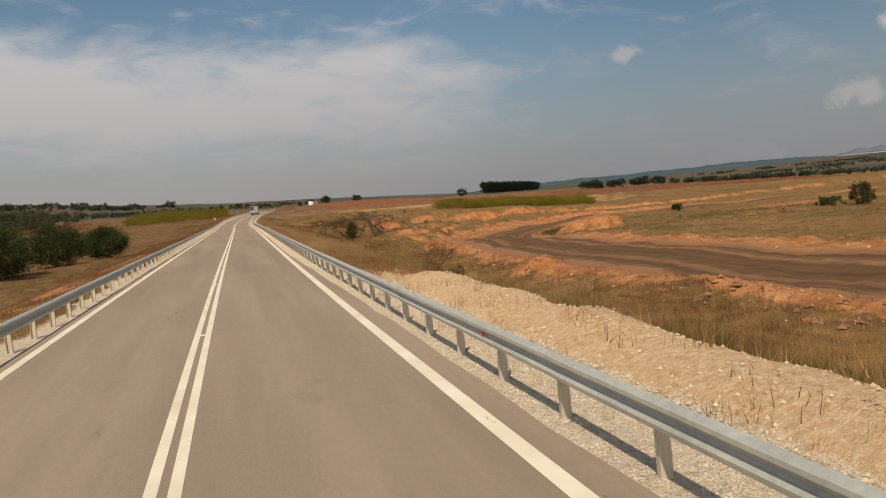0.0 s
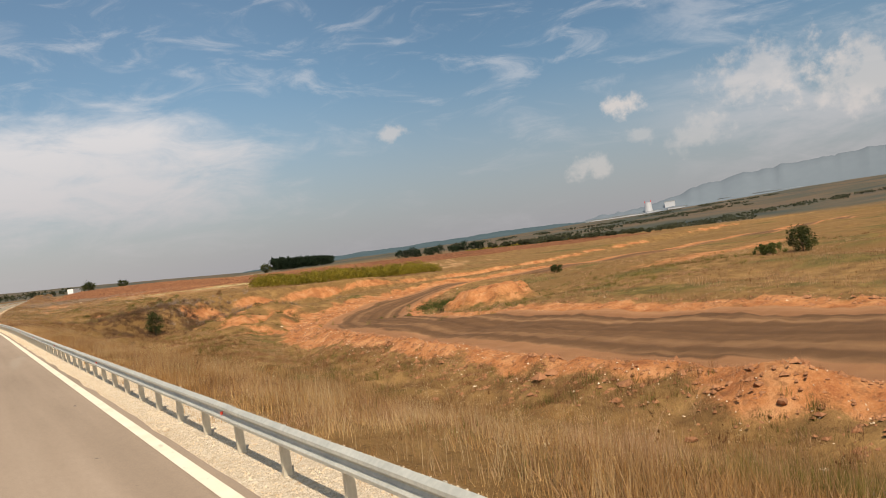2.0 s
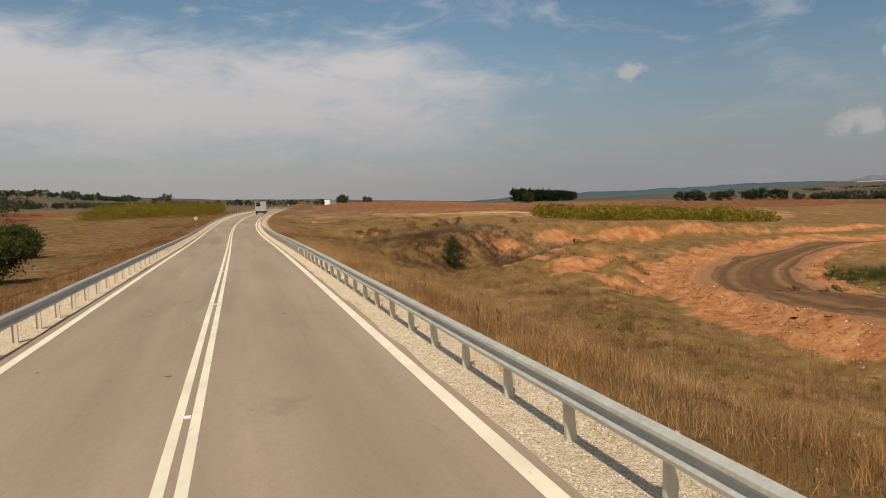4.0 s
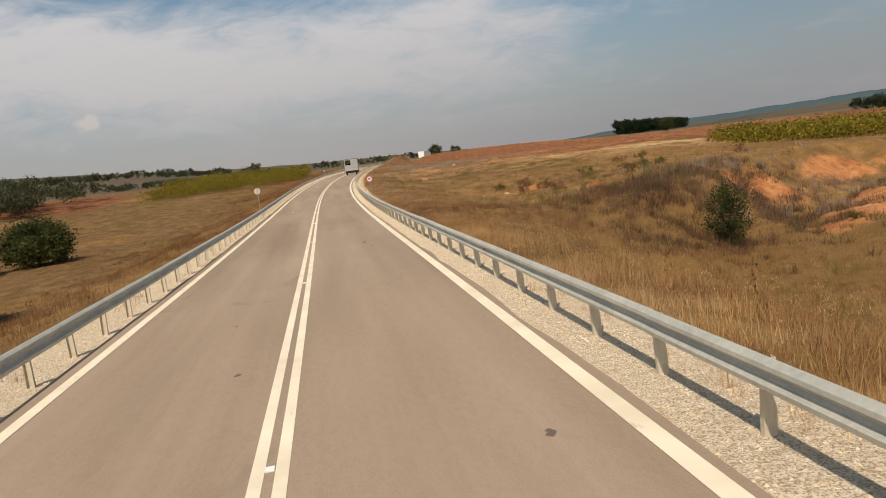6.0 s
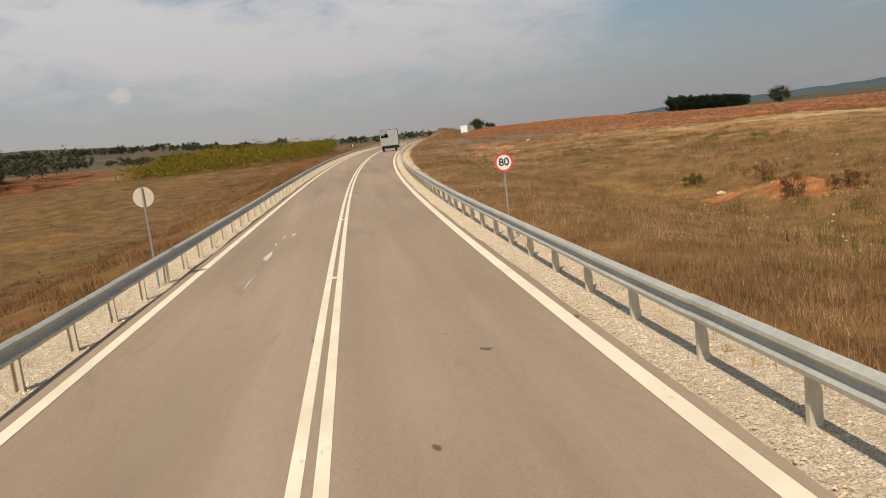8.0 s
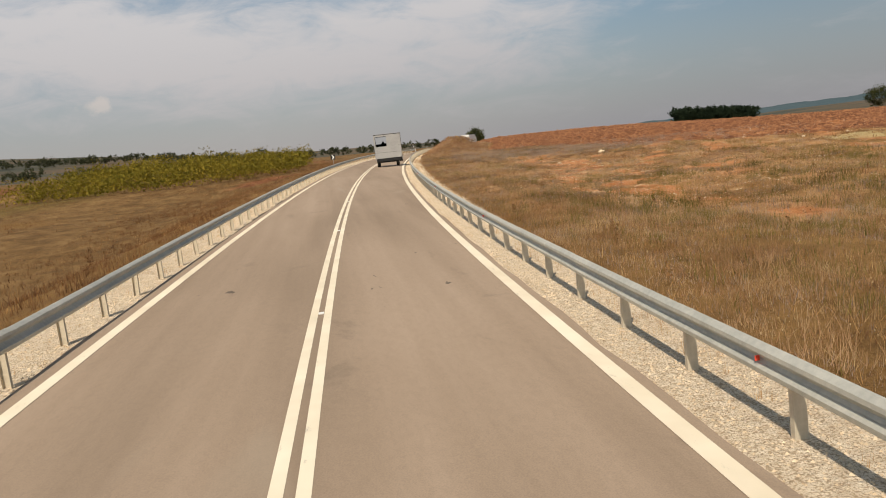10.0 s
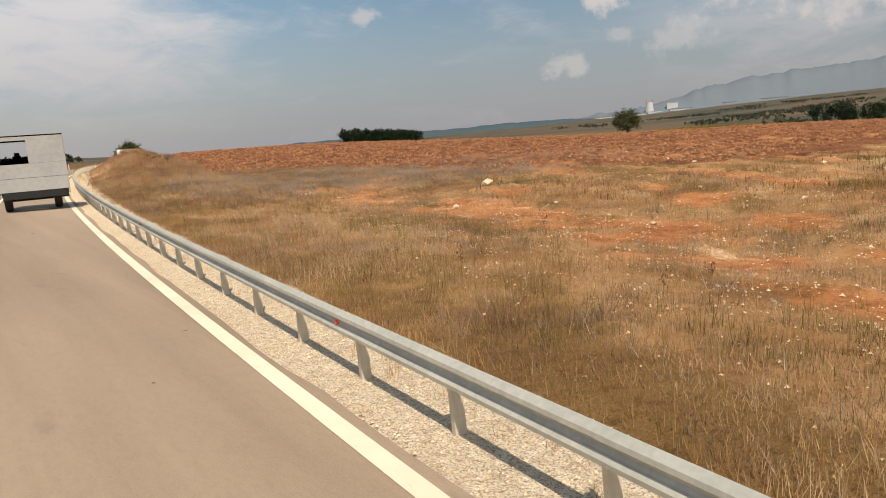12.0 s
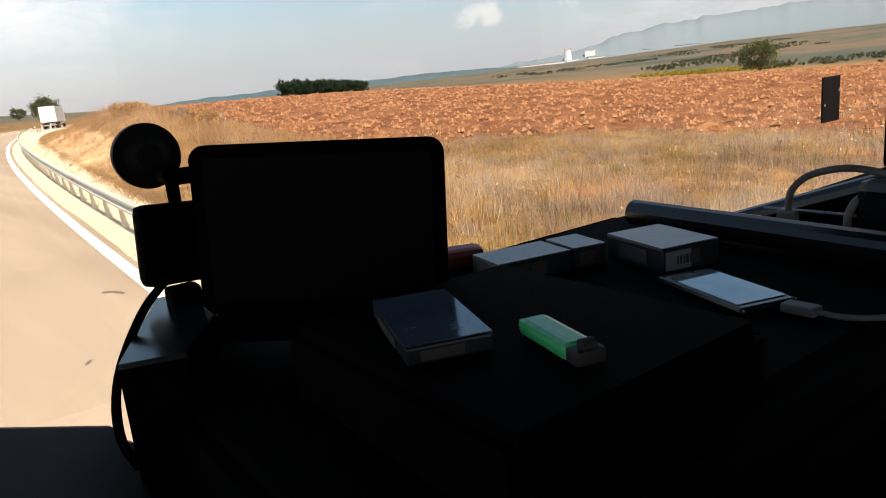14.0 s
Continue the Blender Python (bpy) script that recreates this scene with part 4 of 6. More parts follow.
grass_field(1, 24000, -4, 150, 5.3, 21, 1.7, 0.46, 0.0105, 13, 0.34, 0.52, M_STRAW, "tall dry straw-coloured grass on the road bank", keep_right)
grass_field(2, 20000, 0, 170, 5.3, 25, 1.2, 0.38, 0.012, 13, 0.34, 0.60, M_RUST, "low brown dried weeds on the road bank", keep_right, "dry_weeds")
grass_field(3, 12000, -2, 300, 5.8, 34, 1.1, 0.40, 0.013, 12, 0.3, 0.28, M_OLIVE, "olive green weeds among the dry grass", keep_olive, "green_weeds")
grass_field(25, 38000, 200, 298, 5.6, 60, 1.5, 0.26, 0.010, 13, 0.36, 0.6, M_GOLD, "short golden dry grass below the ploughed field", lambda x, y, s, l: keep_right(x, y, s, l) * np.clip(0.7 + 0.5 * waves(x, y, 7, 231), 0.05, 1))
grass_field(26, 7000, 205, 292, 7, 34, 1.0, 0.42, 0.010, 14, 0.20, 0.28, M_OLIVE, "olive weed clumps among the golden grass", lambda x, y, s, l: (1 - bare(x, y)) * (waves(x, y, 8, 233) > 0.3), "green_weeds")
grass_field(24, 44000, 18, 335, 5.3, 30, 1.6, 0.30, 0.010, 15, 0.36, 0.65, M_TAN, "fine pinkish-brown dried weeds behind the rail", keep_right, "dry_weeds")
grass_field(4, 20000, 150, 335, 5.3, 48, 1.1, 0.30, 0.012, 12, 0.34, 0.55, M_STRAW, "dry yellow grass below the ploughed field", keep_right)
grass_field(5, 16000, 215, 335, 5.6, 40, 1.3, 0.34, 0.012, 14, 0.34, 0.70, M_GREYWEED, "grey-brown dried weeds below the ploughed field", lambda x, y, s, l: keep_right(x, y, s, l) * np.clip(0.4 + 0.8 * waves(x, y, 10, 207), 0, 1), "dry_weeds")
grass_field(27, 30000, 90, 330, -14, -110, 1.3, 0.30, 0.030, 8, 0.6, 0.5, M_RUST, "low brown pasture left of the road", lambda x, y, s, l: np.clip(0.55 + 0.4 * waves(x, y, 18, 235), 0.1, 1), "pasture_weeds")
grass_field(6, 38000, 0, 330, -4.7, -24, 1.5, 0.36, 0.014, 11, 0.34, 0.45, M_RUST, "low brown grass on the left road bank", lambda x, y, s, l: keep_right(x, y, s, -l), "dry_weeds")
grass_field(7, 5000, 100, 330, -5.2, -26, 1.6, 0.36, 0.014, 9, 0.3, 0.3, M_STRAW, "dry yellow grass on the left road bank", lambda x, y, s, l: keep_right(x, y, s, -l))
grass_field(8, 5200, -2, 340, 4.5, 5.7, 1.0, 0.26, 0.009, 7, 0.10, 0.3, M_STRAW, "thin dry grass in the gravel under the rail", lambda x, y, s, l: np.clip(0.5 + 0.5 * waves(x, y, 5, 211), 0, 1))
grass_field(9, 1500, 0, 340, -4.2, -5.4, 1.0, 0.18, 0.010, 6, 0.10, 0.3, M_STRAW, "thin dry grass in the gravel under the rail", lambda x, y, s, l: np.clip(0.5 + 0.5 * waves(x, y, 5, 213), 0, 1))
grass_field(10, 26000, 60, 330, 22, 130, 1.2, 0.36, 0.05, 5, 0.5, 0.3, M_RUST, "rough brown and green pasture beyond the bank", lambda x, y, s, l: (1 - bare(x, y)) * np.clip(0.4 + 0.5 * waves(x, y, 20, 215), 0, 1), "pasture_weeds")


# low matted grass between the tufts
grass_field(14, 14000, 195, 330, 5.5, 30, 1.5, 0.15, 0.013, 16, 0.45, 0.9, M_GREYWEED, "low matted grey grass below the ploughed field", keep_right)
grass_field(15, 9000, 150, 300, 5.5, 30, 1.5, 0.18, 0.013, 14, 0.45, 0.9, M_RUST, "low matted brown grass on the slope", keep_right)
grass_field(16, 6000, 5, 120, 5.5, 18, 1.5, 0.17, 0.018, 14, 0.4, 0.8, M_RUST, "low matted brown grass on the road bank", keep_right)


M_WEED = foliage("yellowing_weed", (0.095, 0.078, 0.018), (0.195, 0.150, 0.036), (0.335, 0.250, 0.078))
grass_field(17, 9500, -6, 46, 8.8, 17.0, 1.0, 0.82, 0.012, 14, 0.22, 0.25, M_WEED, "tall olive weeds between the spoil bank and the haul road", lambda x, y, s, l: np.clip(0.6 + 0.5 * waves(x, y, 4, 225), 0.1, 1), "green_weeds")
grass_field(18, 5200, -6, 50, 10.0, 18.0, 1.0, 0.80, 0.011, 13, 0.24, 0.30, M_TAN, "tall tan weeds between the spoil bank and the haul road", lambda x, y, s, l: np.clip(0.6 + 0.5 * waves(x, y, 5, 227), 0.1, 1), "dry_weeds")

grass_field(28, 7500, 32, 80, 5.8, 20, 1.2, 0.72, 0.0095, 15, 0.30, 0.30, M_GOLD, "tall golden grass on the road bank", lambda x, y, s, l: keep_right(x, y, s, l) * np.clip(0.5 + 0.9 * waves(x, y, 6, 237), 0.05, 1))

grass_field(29, 15000, 262, 302, 9, 50, 1.0, 0.36, 0.010, 17, 0.34, 0.60, M_GREYWEED, "dense grey dried scrub below the ploughed field", lambda x, y, s, l: (1 - bare(x, y)) * step(-1.5, 1.5, y - 272.5 + 0.32 * (x - 20)) * np.clip(0.75 + 0.5 * waves(x, y, 5, 239), 0.1, 1), "dry_scrub")
grass_field(30, 6500, 212, 242, 8, 40, 1.0, 0.46, 0.010, 15, 0.25, 0.30, M_OLIVE, "olive and golden weeds in the low field", lambda x, y, s, l: (1 - bare(x, y)) * np.clip(0.45 + 0.8 * waves(x, y, 7, 241), 0.0, 1), "green_weeds")
grass_field(31, 6500, 286, 332, 6.0, 15, 1.0, 0.50, 0.010, 15, 0.30, 0.45, M_TAN, "dry tan scrub on the bank by the crest", lambda x, y, s, l: np.clip(0.6 + 0.6 * waves(x, y, 4, 243), 0.1, 1), "dry_scrub")

grass_field(32, 9000, 60, 185, 46, 118, 1.0, 0.55, 0.030, 8, 0.5, 0.35, M_TAN, "tall pinkish-tan grass within the loop of the haul road", lambda x, y, s, l: (1 - bare(x, y)) * np.clip(0.45 + 0.7 * waves(x, y, 14, 245), 0, 1))


def seed_heads(seed, n, s0, s1, l0, l1, high, label):
    """Pale fluffy heads that stand at the tips of the dry grass."""
    rng = np.random.default_rng(seed)
    s, lat, x, y = scatter(rng, n, s0, s1, l0, l1, 1.4)
    k = rng.uniform(0, 1, n) < (1 - bare(x, y)) * np.clip(0.35 + 0.8 * waves(x, y, 5, seed), 0, 1)
    x, y = x[k], y[k]
    h = high * rng.uniform(0.45, 1.25, len(x))
    p = np.repeat(np.stack([x, y, land(x, y) + h], -1), 8, 0)
    p = p + rng.normal(0, 1, p.shape) * np.array([0.045, 0.045, 0.07])
    d = rng.normal(0, 0.0062, (len(p), 4, 3)) * np.array([1, 1, 2.2])
    stem = blades(rng, x, y, land(x, y), h, np.full(len(x), 0.008), 1, 0.02, 0.08)
    ob = fast_mesh("seed_heads", np.concatenate([p[:, None] + d, np.concatenate([stem, stem[:, 2:]], 1)]), 4, M_SEED)
    return tagged(ob, label, "grass", kind="stuff")


seed_heads(21, 9000, 20, 150, 5.6, 15, 0.62, "pale fluffy seed heads over the dry grass")
seed_heads(22, 6000, 200, 330, 5.6, 26, 0.45, "pale fluffy seed heads over the dry grass")
grass_field(12, 9000, 20, 175, 10, 27, 1.0, 0.55, 0.013, 16, 0.22, 0.3, M_RUST, "taller rust-brown weed clumps on the bank", lambda x, y, s, l: (1 - bare(x, y)) * (waves(x, y, 7, 221) > 0.25), "dry_weeds")
grass_field(13, 5200, -2, 150, 12, 27, 1.0, 0.60, 0.014, 18, 0.20, 0.25, M_OLIVE, "green weed clumps along the foot of the bank", lambda x, y, s, l: (1 - bare(x, y)) * (waves(x, y, 8, 223) > 0.35), "green_weeds")


def stalks(seed, n, s0, s1, l0, l1, high, label):
    """Upright dead stalks with a ragged seed head."""
    rng = np.random.default_rng(seed)
    s, lat, x, y = scatter(rng, n, s0, s1, l0, l1, 1.3)
    k = rng.uniform(0, 1, n) < 1 - bare(x, y)
    x, y = x[k], y[k]
    z, h = land(x, y), high * rng.uniform(0.5, 1.3, len(x))
    stem = blades(rng, x, y, z, h, np.full(len(x), 0.012), 2, 0.03, 0.06)
    t = np.repeat(np.stack([x, y, z], -1), 22, 0)
    t[:, 2] += np.repeat(h, 22) * rng.uniform(0.35, 1.05, len(t))
    t[:, :2] += rng.normal(0, 0.05, (len(t), 2))
    d = rng.normal(0, 0.018, (len(t), 4, 3)) * np.array([1, 1, 1.5])
    ob = fast_mesh("dead_stalks", np.concatenate([np.concatenate([stem, stem[:, 2:]], 1), t[:, None] + d]), 4, M_RUST)
    return tagged(ob, label, "weeds", kind="stuff")


stalks(31, 110, 0, 150, 6, 18, 0.8, "upright dead brown stalks in the grass")
stalks(34, 90, 250, 300, -9, -14, 0.7, "row of dark dead stalks below the orchard")
stalks(32, 120, 40, 260, -6, -20, 0.8, "upright dead brown stalks on the left bank")
stalks(33, 120, 190, 320, 6, 30, 0.6, "upright dead brown stalks by the field")


def limbs(rng, base, high, spread, count, r):
    """A tapered trunk that forks into bent limbs: vertices and faces."""
    verts, faces = [], []

    def limb(p, q, r0, r1):
        o = len(verts)
        mid = (p + q) / 2 + Vector((rng.gauss(0, 0.06), rng.gauss(0, 0.06), 0)) * (q - p).length
        for c, rad in ((p, r0), (mid, (r0 + r1) / 2), (q, r1)):
            d = (q - p).normalized().to_track_quat("Z", "Y")
            for k in range(6):
                a = k * math.pi / 3
                verts.append(tuple(c + d @ Vector((math.cos(a) * rad, math.sin(a) * rad, 0))))
        for i in range(2):
            for k in range(6):
                faces.append((o + i * 6 + k, o + i * 6 + (k + 1) % 6, o + i * 6 + 6 + (k + 1) % 6, o + i * 6 + 6 + k))

    top = base + Vector((0, 0, high * 0.45))
    limb(base - Vector((0, 0, 0.3)), top, r, r * 0.65)
    tips = []
    for i in range(count):
        a = 6.283 * i / count + rng.uniform(-0.4, 0.4)
        p = base + Vector((0, 0, high * rng.uniform(0.12, 0.45)))
        q = base + Vector((math.cos(a) * spread * rng.uniform(0.4, 0.8), math.sin(a) * spread * rng.uniform(0.4, 0.8), high * rng.uniform(0.5, 0.9)))
        limb(p, q, r * 0.5, r * 0.12)
        tips.append(q)
    return verts, faces, tips


def crown_quads(seed, centre, rx, ry, rz, clumps, per, leaf, floor=0.0):
    """Leaves in uneven clumps inside an ellipsoid."""
    rng = np.random.default_rng(seed)
    c = rng.normal(0, 1, (clumps, 3))
    c = c / np.linalg.norm(c, axis=1)[:, None] * rng.uniform(0.25, 1.0, (clumps, 1)) ** 0.5
    c[:, 2] = np.abs(c[:, 2]) * rng.choice([1, 1, -0.7], clumps)
    c = c * np.array([rx, ry, rz]) + np.array(centre)
    size = rng.uniform(0.16, 0.34, clumps) * min(rx, rz)
    p = np.repeat(c, per, 0) + rng.normal(0, 1, (clumps * per, 3)) * np.repeat(size, per)[:, None] * 0.62
    p[:, 2] = np.maximum(p[:, 2], floor + 0.05)
    u, v = rng.normal(0, 1, (len(p), 3)), rng.normal(0, 1, (len(p), 3))
    u = u / np.linalg.norm(u, axis=1)[:, None] * leaf * rng.uniform(0.6, 1.3, (len(p), 1))
    v = v / np.linalg.norm(v, axis=1)[:, None] * leaf * rng.uniform(0.5, 1.1, (len(p), 1))
    return np.stack([p - u, p - v * 0.6, p + u, p + v * 0.6], 1)


def tree(seed, x, y, high, wide, label, mat=None, name="tree", category="tree", clumps=40, per=60, leaf=0.16, group="", low=0.55):
    mat = mat or M_LEAF
    rng = random.Random(seed)
    z = float(land(x, y, False))
    t = empty(name, Matrix.Translation((x, y, z)), label, category, group)
    v, f, tips = limbs(rng, Vector((0, 0, 0)), high, wide / 2, 6, max(0.04, high * 0.025))
    mesh_object("trunk", v, f, M_BARK, t, smooth=True)
    q = crown_quads(seed, (0, 0, high * low), wide / 2 * 0.85, wide / 2 * 0.85, high * (1 - low) * 0.92, clumps, per, leaf, 0.0)
    fast_mesh("crown", q, 4, mat, t)
    return t


# bushes and trees that stand alone
tree(101, 26.2, 158.0, 4.0, 3.3, "dense dark green bush on the slope", name="bush", category="bush", clumps=60, per=80, leaf=0.085, low=0.48)
tree(102, 102.5, 147.0, 1.9, 3.4, "small dark bush beside the haul road", name="bush", category="bush", leaf=0.12, low=0.4)
tree(103, 104.3, 316.0, 4.3, 5.6, "broad dusty green bush at the edge of the ploughed field", name="tree", clumps=60, per=80, leaf=0.13, low=0.48)
tree(104, 158.0, 920.0, 11.0, 15.0, "round dark tree alone on the skyline", clumps=40, per=40, leaf=0.6)
tree(105, -25.5, 168.0, 6.8, 11.0, "dark green bushy tree in the hollow", name="tree", clumps=150, per=120, leaf=0.19, low=0.42, group="trees in the hollow")
tree(106, -31.0, 147.0, 8.2, 12.5, "dark green bushy tree in the hollow", name="tree", clumps=150, per=120, leaf=0.19, low=0.42, group="trees in the hollow")
tree(107, -36.0, 128.0, 9.0, 14.0, "dark green bushy tree in the hollow", name="tree", clumps=150, per=120, leaf=0.19, low=0.42, group="trees in the hollow")
tree(108, -33.0, 116.0, 7.6, 11.5, "dark green bushy tree in the hollow", name="tree", clumps=150, per=120, leaf=0.19, low=0.42, group="trees in the hollow")
tree(109, -33.5, 213.0, 5.7, 10.6, "dark green bushy tree in the hollow", name="tree", clumps=150, per=120, leaf=0.19, low=0.42, group="trees in the hollow")
tree(110, -41.0, 206.0, 6.2, 11.2, "dark green bushy tree in the hollow", name="tree", clumps=150, per=120, leaf=0.19, low=0.42, group="trees in the hollow")
tree(111, 7.8, 24.5, 1.5, 1.6, "leafless brown shrub on the bank", M_RUST, "shrub", "bush", 30, 50, 0.035, low=0.5)
tree(112, 7.3, 20.6, 0.42, 0.65, "grey-green thistle tuft on the pale bank", M_OLIVE, "thistle", "weed", 14, 40, 0.03, low=0.4)
tree(115, 62.0, 478.0, 7.0, 8.5, "round dark green tree beyond the crest", clumps=60, per=60, leaf=0.25)
tree(113, 103, 95.5, 3.9, 4.2, "dark green shrub in the low pasture", M_LEAF, name="bush", category="bush", leaf=0.18, low=0.42)
tree(114, 98.8, 98.0, 1.7, 5.6, "low spreading bright green shrub in the pasture", M_SHRUB, name="bush", category="bush", leaf=0.18, low=0.42)
rb = random.Random(5)
for i in range(16):
    bx, by = rb.choice([(62, 137), (68, 141), (58, 132), (50, 166), (43, 165), (56, 170), (36, 158), (84, 146)])
    tree(130 + i, bx + rb.uniform(-5, 5), by + rb.uniform(-4, 4), rb.uniform(0.5, 1.0), rb.uniform(0.9, 1.8), "low green weed clump on the red earth", M_OLIVE if i % 3 else M_LEAF, "weed_clump", "weed", 18, 90, 0.034, "weed clumps on the red earth", 0.4)
for i in range(14):
    bx, by = 24 + rb.uniform(-3, 22), 186 + rb.uniform(-9, 12)
    tree(160 + i, bx, by, rb.uniform(0.7, 1.3), rb.uniform(1.2, 2.6), "low tangled brown scrub on the slope", M_OLIVE if i % 2 else M_RUST, "scrub", "bush", 24, 110, 0.034, "scrub on the slope", 0.4)
for i in range(12):
    p = on_road(rb.uniform(300, 340), rb.uniform(7.5, 13))
    tree(180 + i, p[0], p[1], rb.uniform(0.6, 1.3), rb.uniform(1.2, 2.4), "dry straw-coloured scrub on the cut bank", M_STRAW if i % 2 else M_GREYWEED, "scrub", "bush", 22, 80, 0.04, "scrub on the cut bank", 0.4)


def brush(seed, n, cx, cy, rx, ry, high, mat, label, wide=0.030):
    """Tangled low brush over a hillock, too dense to count."""
    rng = np.random.default_rng(seed)
    x, y = rng.normal(cx, rx, n), rng.normal(cy, ry, n)
    k = (beside(x, y)[1] > 8.5) & (zones(x, y)["red"] < 0.75) & (rng.uniform(0, 1, n) < np.clip(0.65 + 0.6 * waves(x, y, 4, seed), 0.05, 1))
    x, y = x[k], y[k]
    h = high * rng.uniform(0.35, 1.1, len(x))
    return tagged(fast_mesh("brush", blades(rng, x, y, land(x, y), h, np.full(len(x), wide), 26, 0.45, 0.55), 3, mat), label, "brush", kind="stuff")


M_BRUSH = foliage("dark_brown_brush", (0.085, 0.046, 0.026), (0.150, 0.085, 0.046), (0.250, 0.155, 0.085))
brush(61, 1500, 31, 166, 6.0, 5.5, 0.85, M_BRUSH, "dense dark brown brush on the hillock")
brush(62, 500, 23, 161, 3.0, 4.5, 0.75, M_BRUSH, "dense dark brown brush on the hillock")
brush(63, 420, 40, 172, 8.0, 4.5, 1.0, M_GREYWEED, "grey dried brush above the red bank")
brush(65, 220, 38, 146, 7.0, 14.0, 0.7, M_OLIVE, "green scrub among the eroded red earth")
brush(66, 300, 27, 176, 6.0, 7.0, 0.8, M_OLIVE, "olive weeds in the gully")
brush(75, 230, 22, 193, 5.0, 7.0, 0.55, M_OLIVE, "olive scrub on the rough slope", 0.014)
brush(76, 200, 27, 186, 4.0, 4.0, 0.6, M_BRUSH, "dark brown scrub on the rough slope", 0.014)
brush(67, 380, 24, 256, 10.0, 12.0, 0.4, M_GREYWEED, "grey dried scrub below the ploughed field", 0.012)
brush(74, 300, 19, 284, 3.5, 3.0, 0.5, M_GREYWEED, "grey dried scrub beside the rail", 0.012)
brush(68, 2000, 28, 278, 12.0, 5.0, 0.45, M_GREYWEED, "grey dried scrub below the ploughed field", 0.014)
brush(73, 420, 19, 308, 3.6, 10.0, 1.0, M_TAN, "tall dry scrub on the bank by the crest", 0.018)
brush(72, 420, 16, 298, 4.0, 10.0, 0.9, M_STRAW, "dry straw-coloured scrub on the bank by the crest", 0.020)
brush(69, 720, 69, 139.5, 3.0, 5.0, 0.9, M_SHRUB, "green shrubs beside the earth mound")
brush(77, 130, 68, 125, 6.0, 8.0, 0.5, M_SHRUB, "scattered green weeds on the earth mound")
brush(70, 700, 80, 108, 24.0, 7.0, 0.6, M_OLIVE, "green weeds along the haul road")
brush(64, 160, 46, 154, 8.0, 8.0, 0.8, M_OLIVE, "green scrub on the eroded red bank")


def far_trees(seed, spots, high, mat, label, name, leaf=0.5, clumps=16, per=26, wide=0.8, uneven=0.2):
    """Distant trees that nobody could count, as one thing of stuff."""
    rng = np.random.default_rng(seed)
    out = []
    for i, (x, y) in enumerate(spots):
        h = high * rng.uniform(1 - uneven, 1 + uneven * 0.7)
        z = float(land(x, y, False))
        out.append(crown_quads(seed * 1000 + i, (x, y, z + h * 0.5), h * wide * 0.5, h * wide * 0.5, h * 0.48, clumps, per, leaf, z))
    return tagged(fast_mesh(name, np.concatenate(out), 4, mat), label, "trees", kind="stuff")


def along(seed, a, b, n, jitter):
    rng = np.random.default_rng(seed)
    t = np.linspace(0, 1, n)
    return [(a[0] + (b[0] - a[0]) * k + rng.normal(0, jitter), a[1] + (b[1] - a[1]) * k + rng.normal(0, jitter)) for k in t]




def plantation(seed):
    """A square-cut block of pines with a level top, its trunks too close to count."""
    rng = np.random.default_rng(seed)
    out = []
    for row in range(4):
        for k in range(17):
            x, y = 237.0 + 3.15 * k + rng.normal(0, 0.6), 640.0 + 5 * row + rng.normal(0, 0.8)
            z = float(land(x, y, False))
            top = 14.2 - 0.068 * (x - 232) + rng.normal(0, 0.5)
            h = top - z
            out.append(crown_quads(seed * 100 + row * 20 + k, (x, y, z + h * 0.62), 2.9, 2.9, h * 0.36, 20, 34, 0.5, z))
            out.append(crown_quads(seed * 100 + 5000 + row * 20 + k, (x, y, z + h * 0.30), 2.7, 2.7, h * 0.30, 14, 26, 0.5, z))
    return tagged(fast_mesh("pine_wood", np.concatenate(out), 4, M_PINE), "dark green pine plantation with a level top beyond the field", "trees", kind="stuff")


plantation(1)
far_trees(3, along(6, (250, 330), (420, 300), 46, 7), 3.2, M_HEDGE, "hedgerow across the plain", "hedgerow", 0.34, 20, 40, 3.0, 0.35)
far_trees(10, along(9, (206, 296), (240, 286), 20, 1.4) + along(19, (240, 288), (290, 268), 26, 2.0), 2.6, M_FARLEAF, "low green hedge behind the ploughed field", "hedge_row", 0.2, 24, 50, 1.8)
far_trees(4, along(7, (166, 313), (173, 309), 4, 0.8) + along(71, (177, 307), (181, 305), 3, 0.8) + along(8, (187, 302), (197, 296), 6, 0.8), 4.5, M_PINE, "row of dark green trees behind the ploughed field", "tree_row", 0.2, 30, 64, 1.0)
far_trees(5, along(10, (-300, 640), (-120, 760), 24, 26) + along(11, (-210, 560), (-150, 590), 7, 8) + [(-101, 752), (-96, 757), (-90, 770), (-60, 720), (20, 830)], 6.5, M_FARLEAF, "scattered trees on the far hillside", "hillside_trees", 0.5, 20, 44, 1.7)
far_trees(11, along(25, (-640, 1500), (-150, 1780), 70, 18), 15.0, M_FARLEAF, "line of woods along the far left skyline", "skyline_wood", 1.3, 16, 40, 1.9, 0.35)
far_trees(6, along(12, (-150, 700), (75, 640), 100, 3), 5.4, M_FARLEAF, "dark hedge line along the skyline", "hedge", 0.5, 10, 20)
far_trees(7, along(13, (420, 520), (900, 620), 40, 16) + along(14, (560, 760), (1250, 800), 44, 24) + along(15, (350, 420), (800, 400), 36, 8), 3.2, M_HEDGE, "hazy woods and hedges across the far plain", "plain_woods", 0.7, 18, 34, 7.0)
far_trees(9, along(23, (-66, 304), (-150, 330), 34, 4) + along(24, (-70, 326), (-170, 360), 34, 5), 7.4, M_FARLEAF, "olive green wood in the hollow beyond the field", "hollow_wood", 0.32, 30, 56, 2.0)
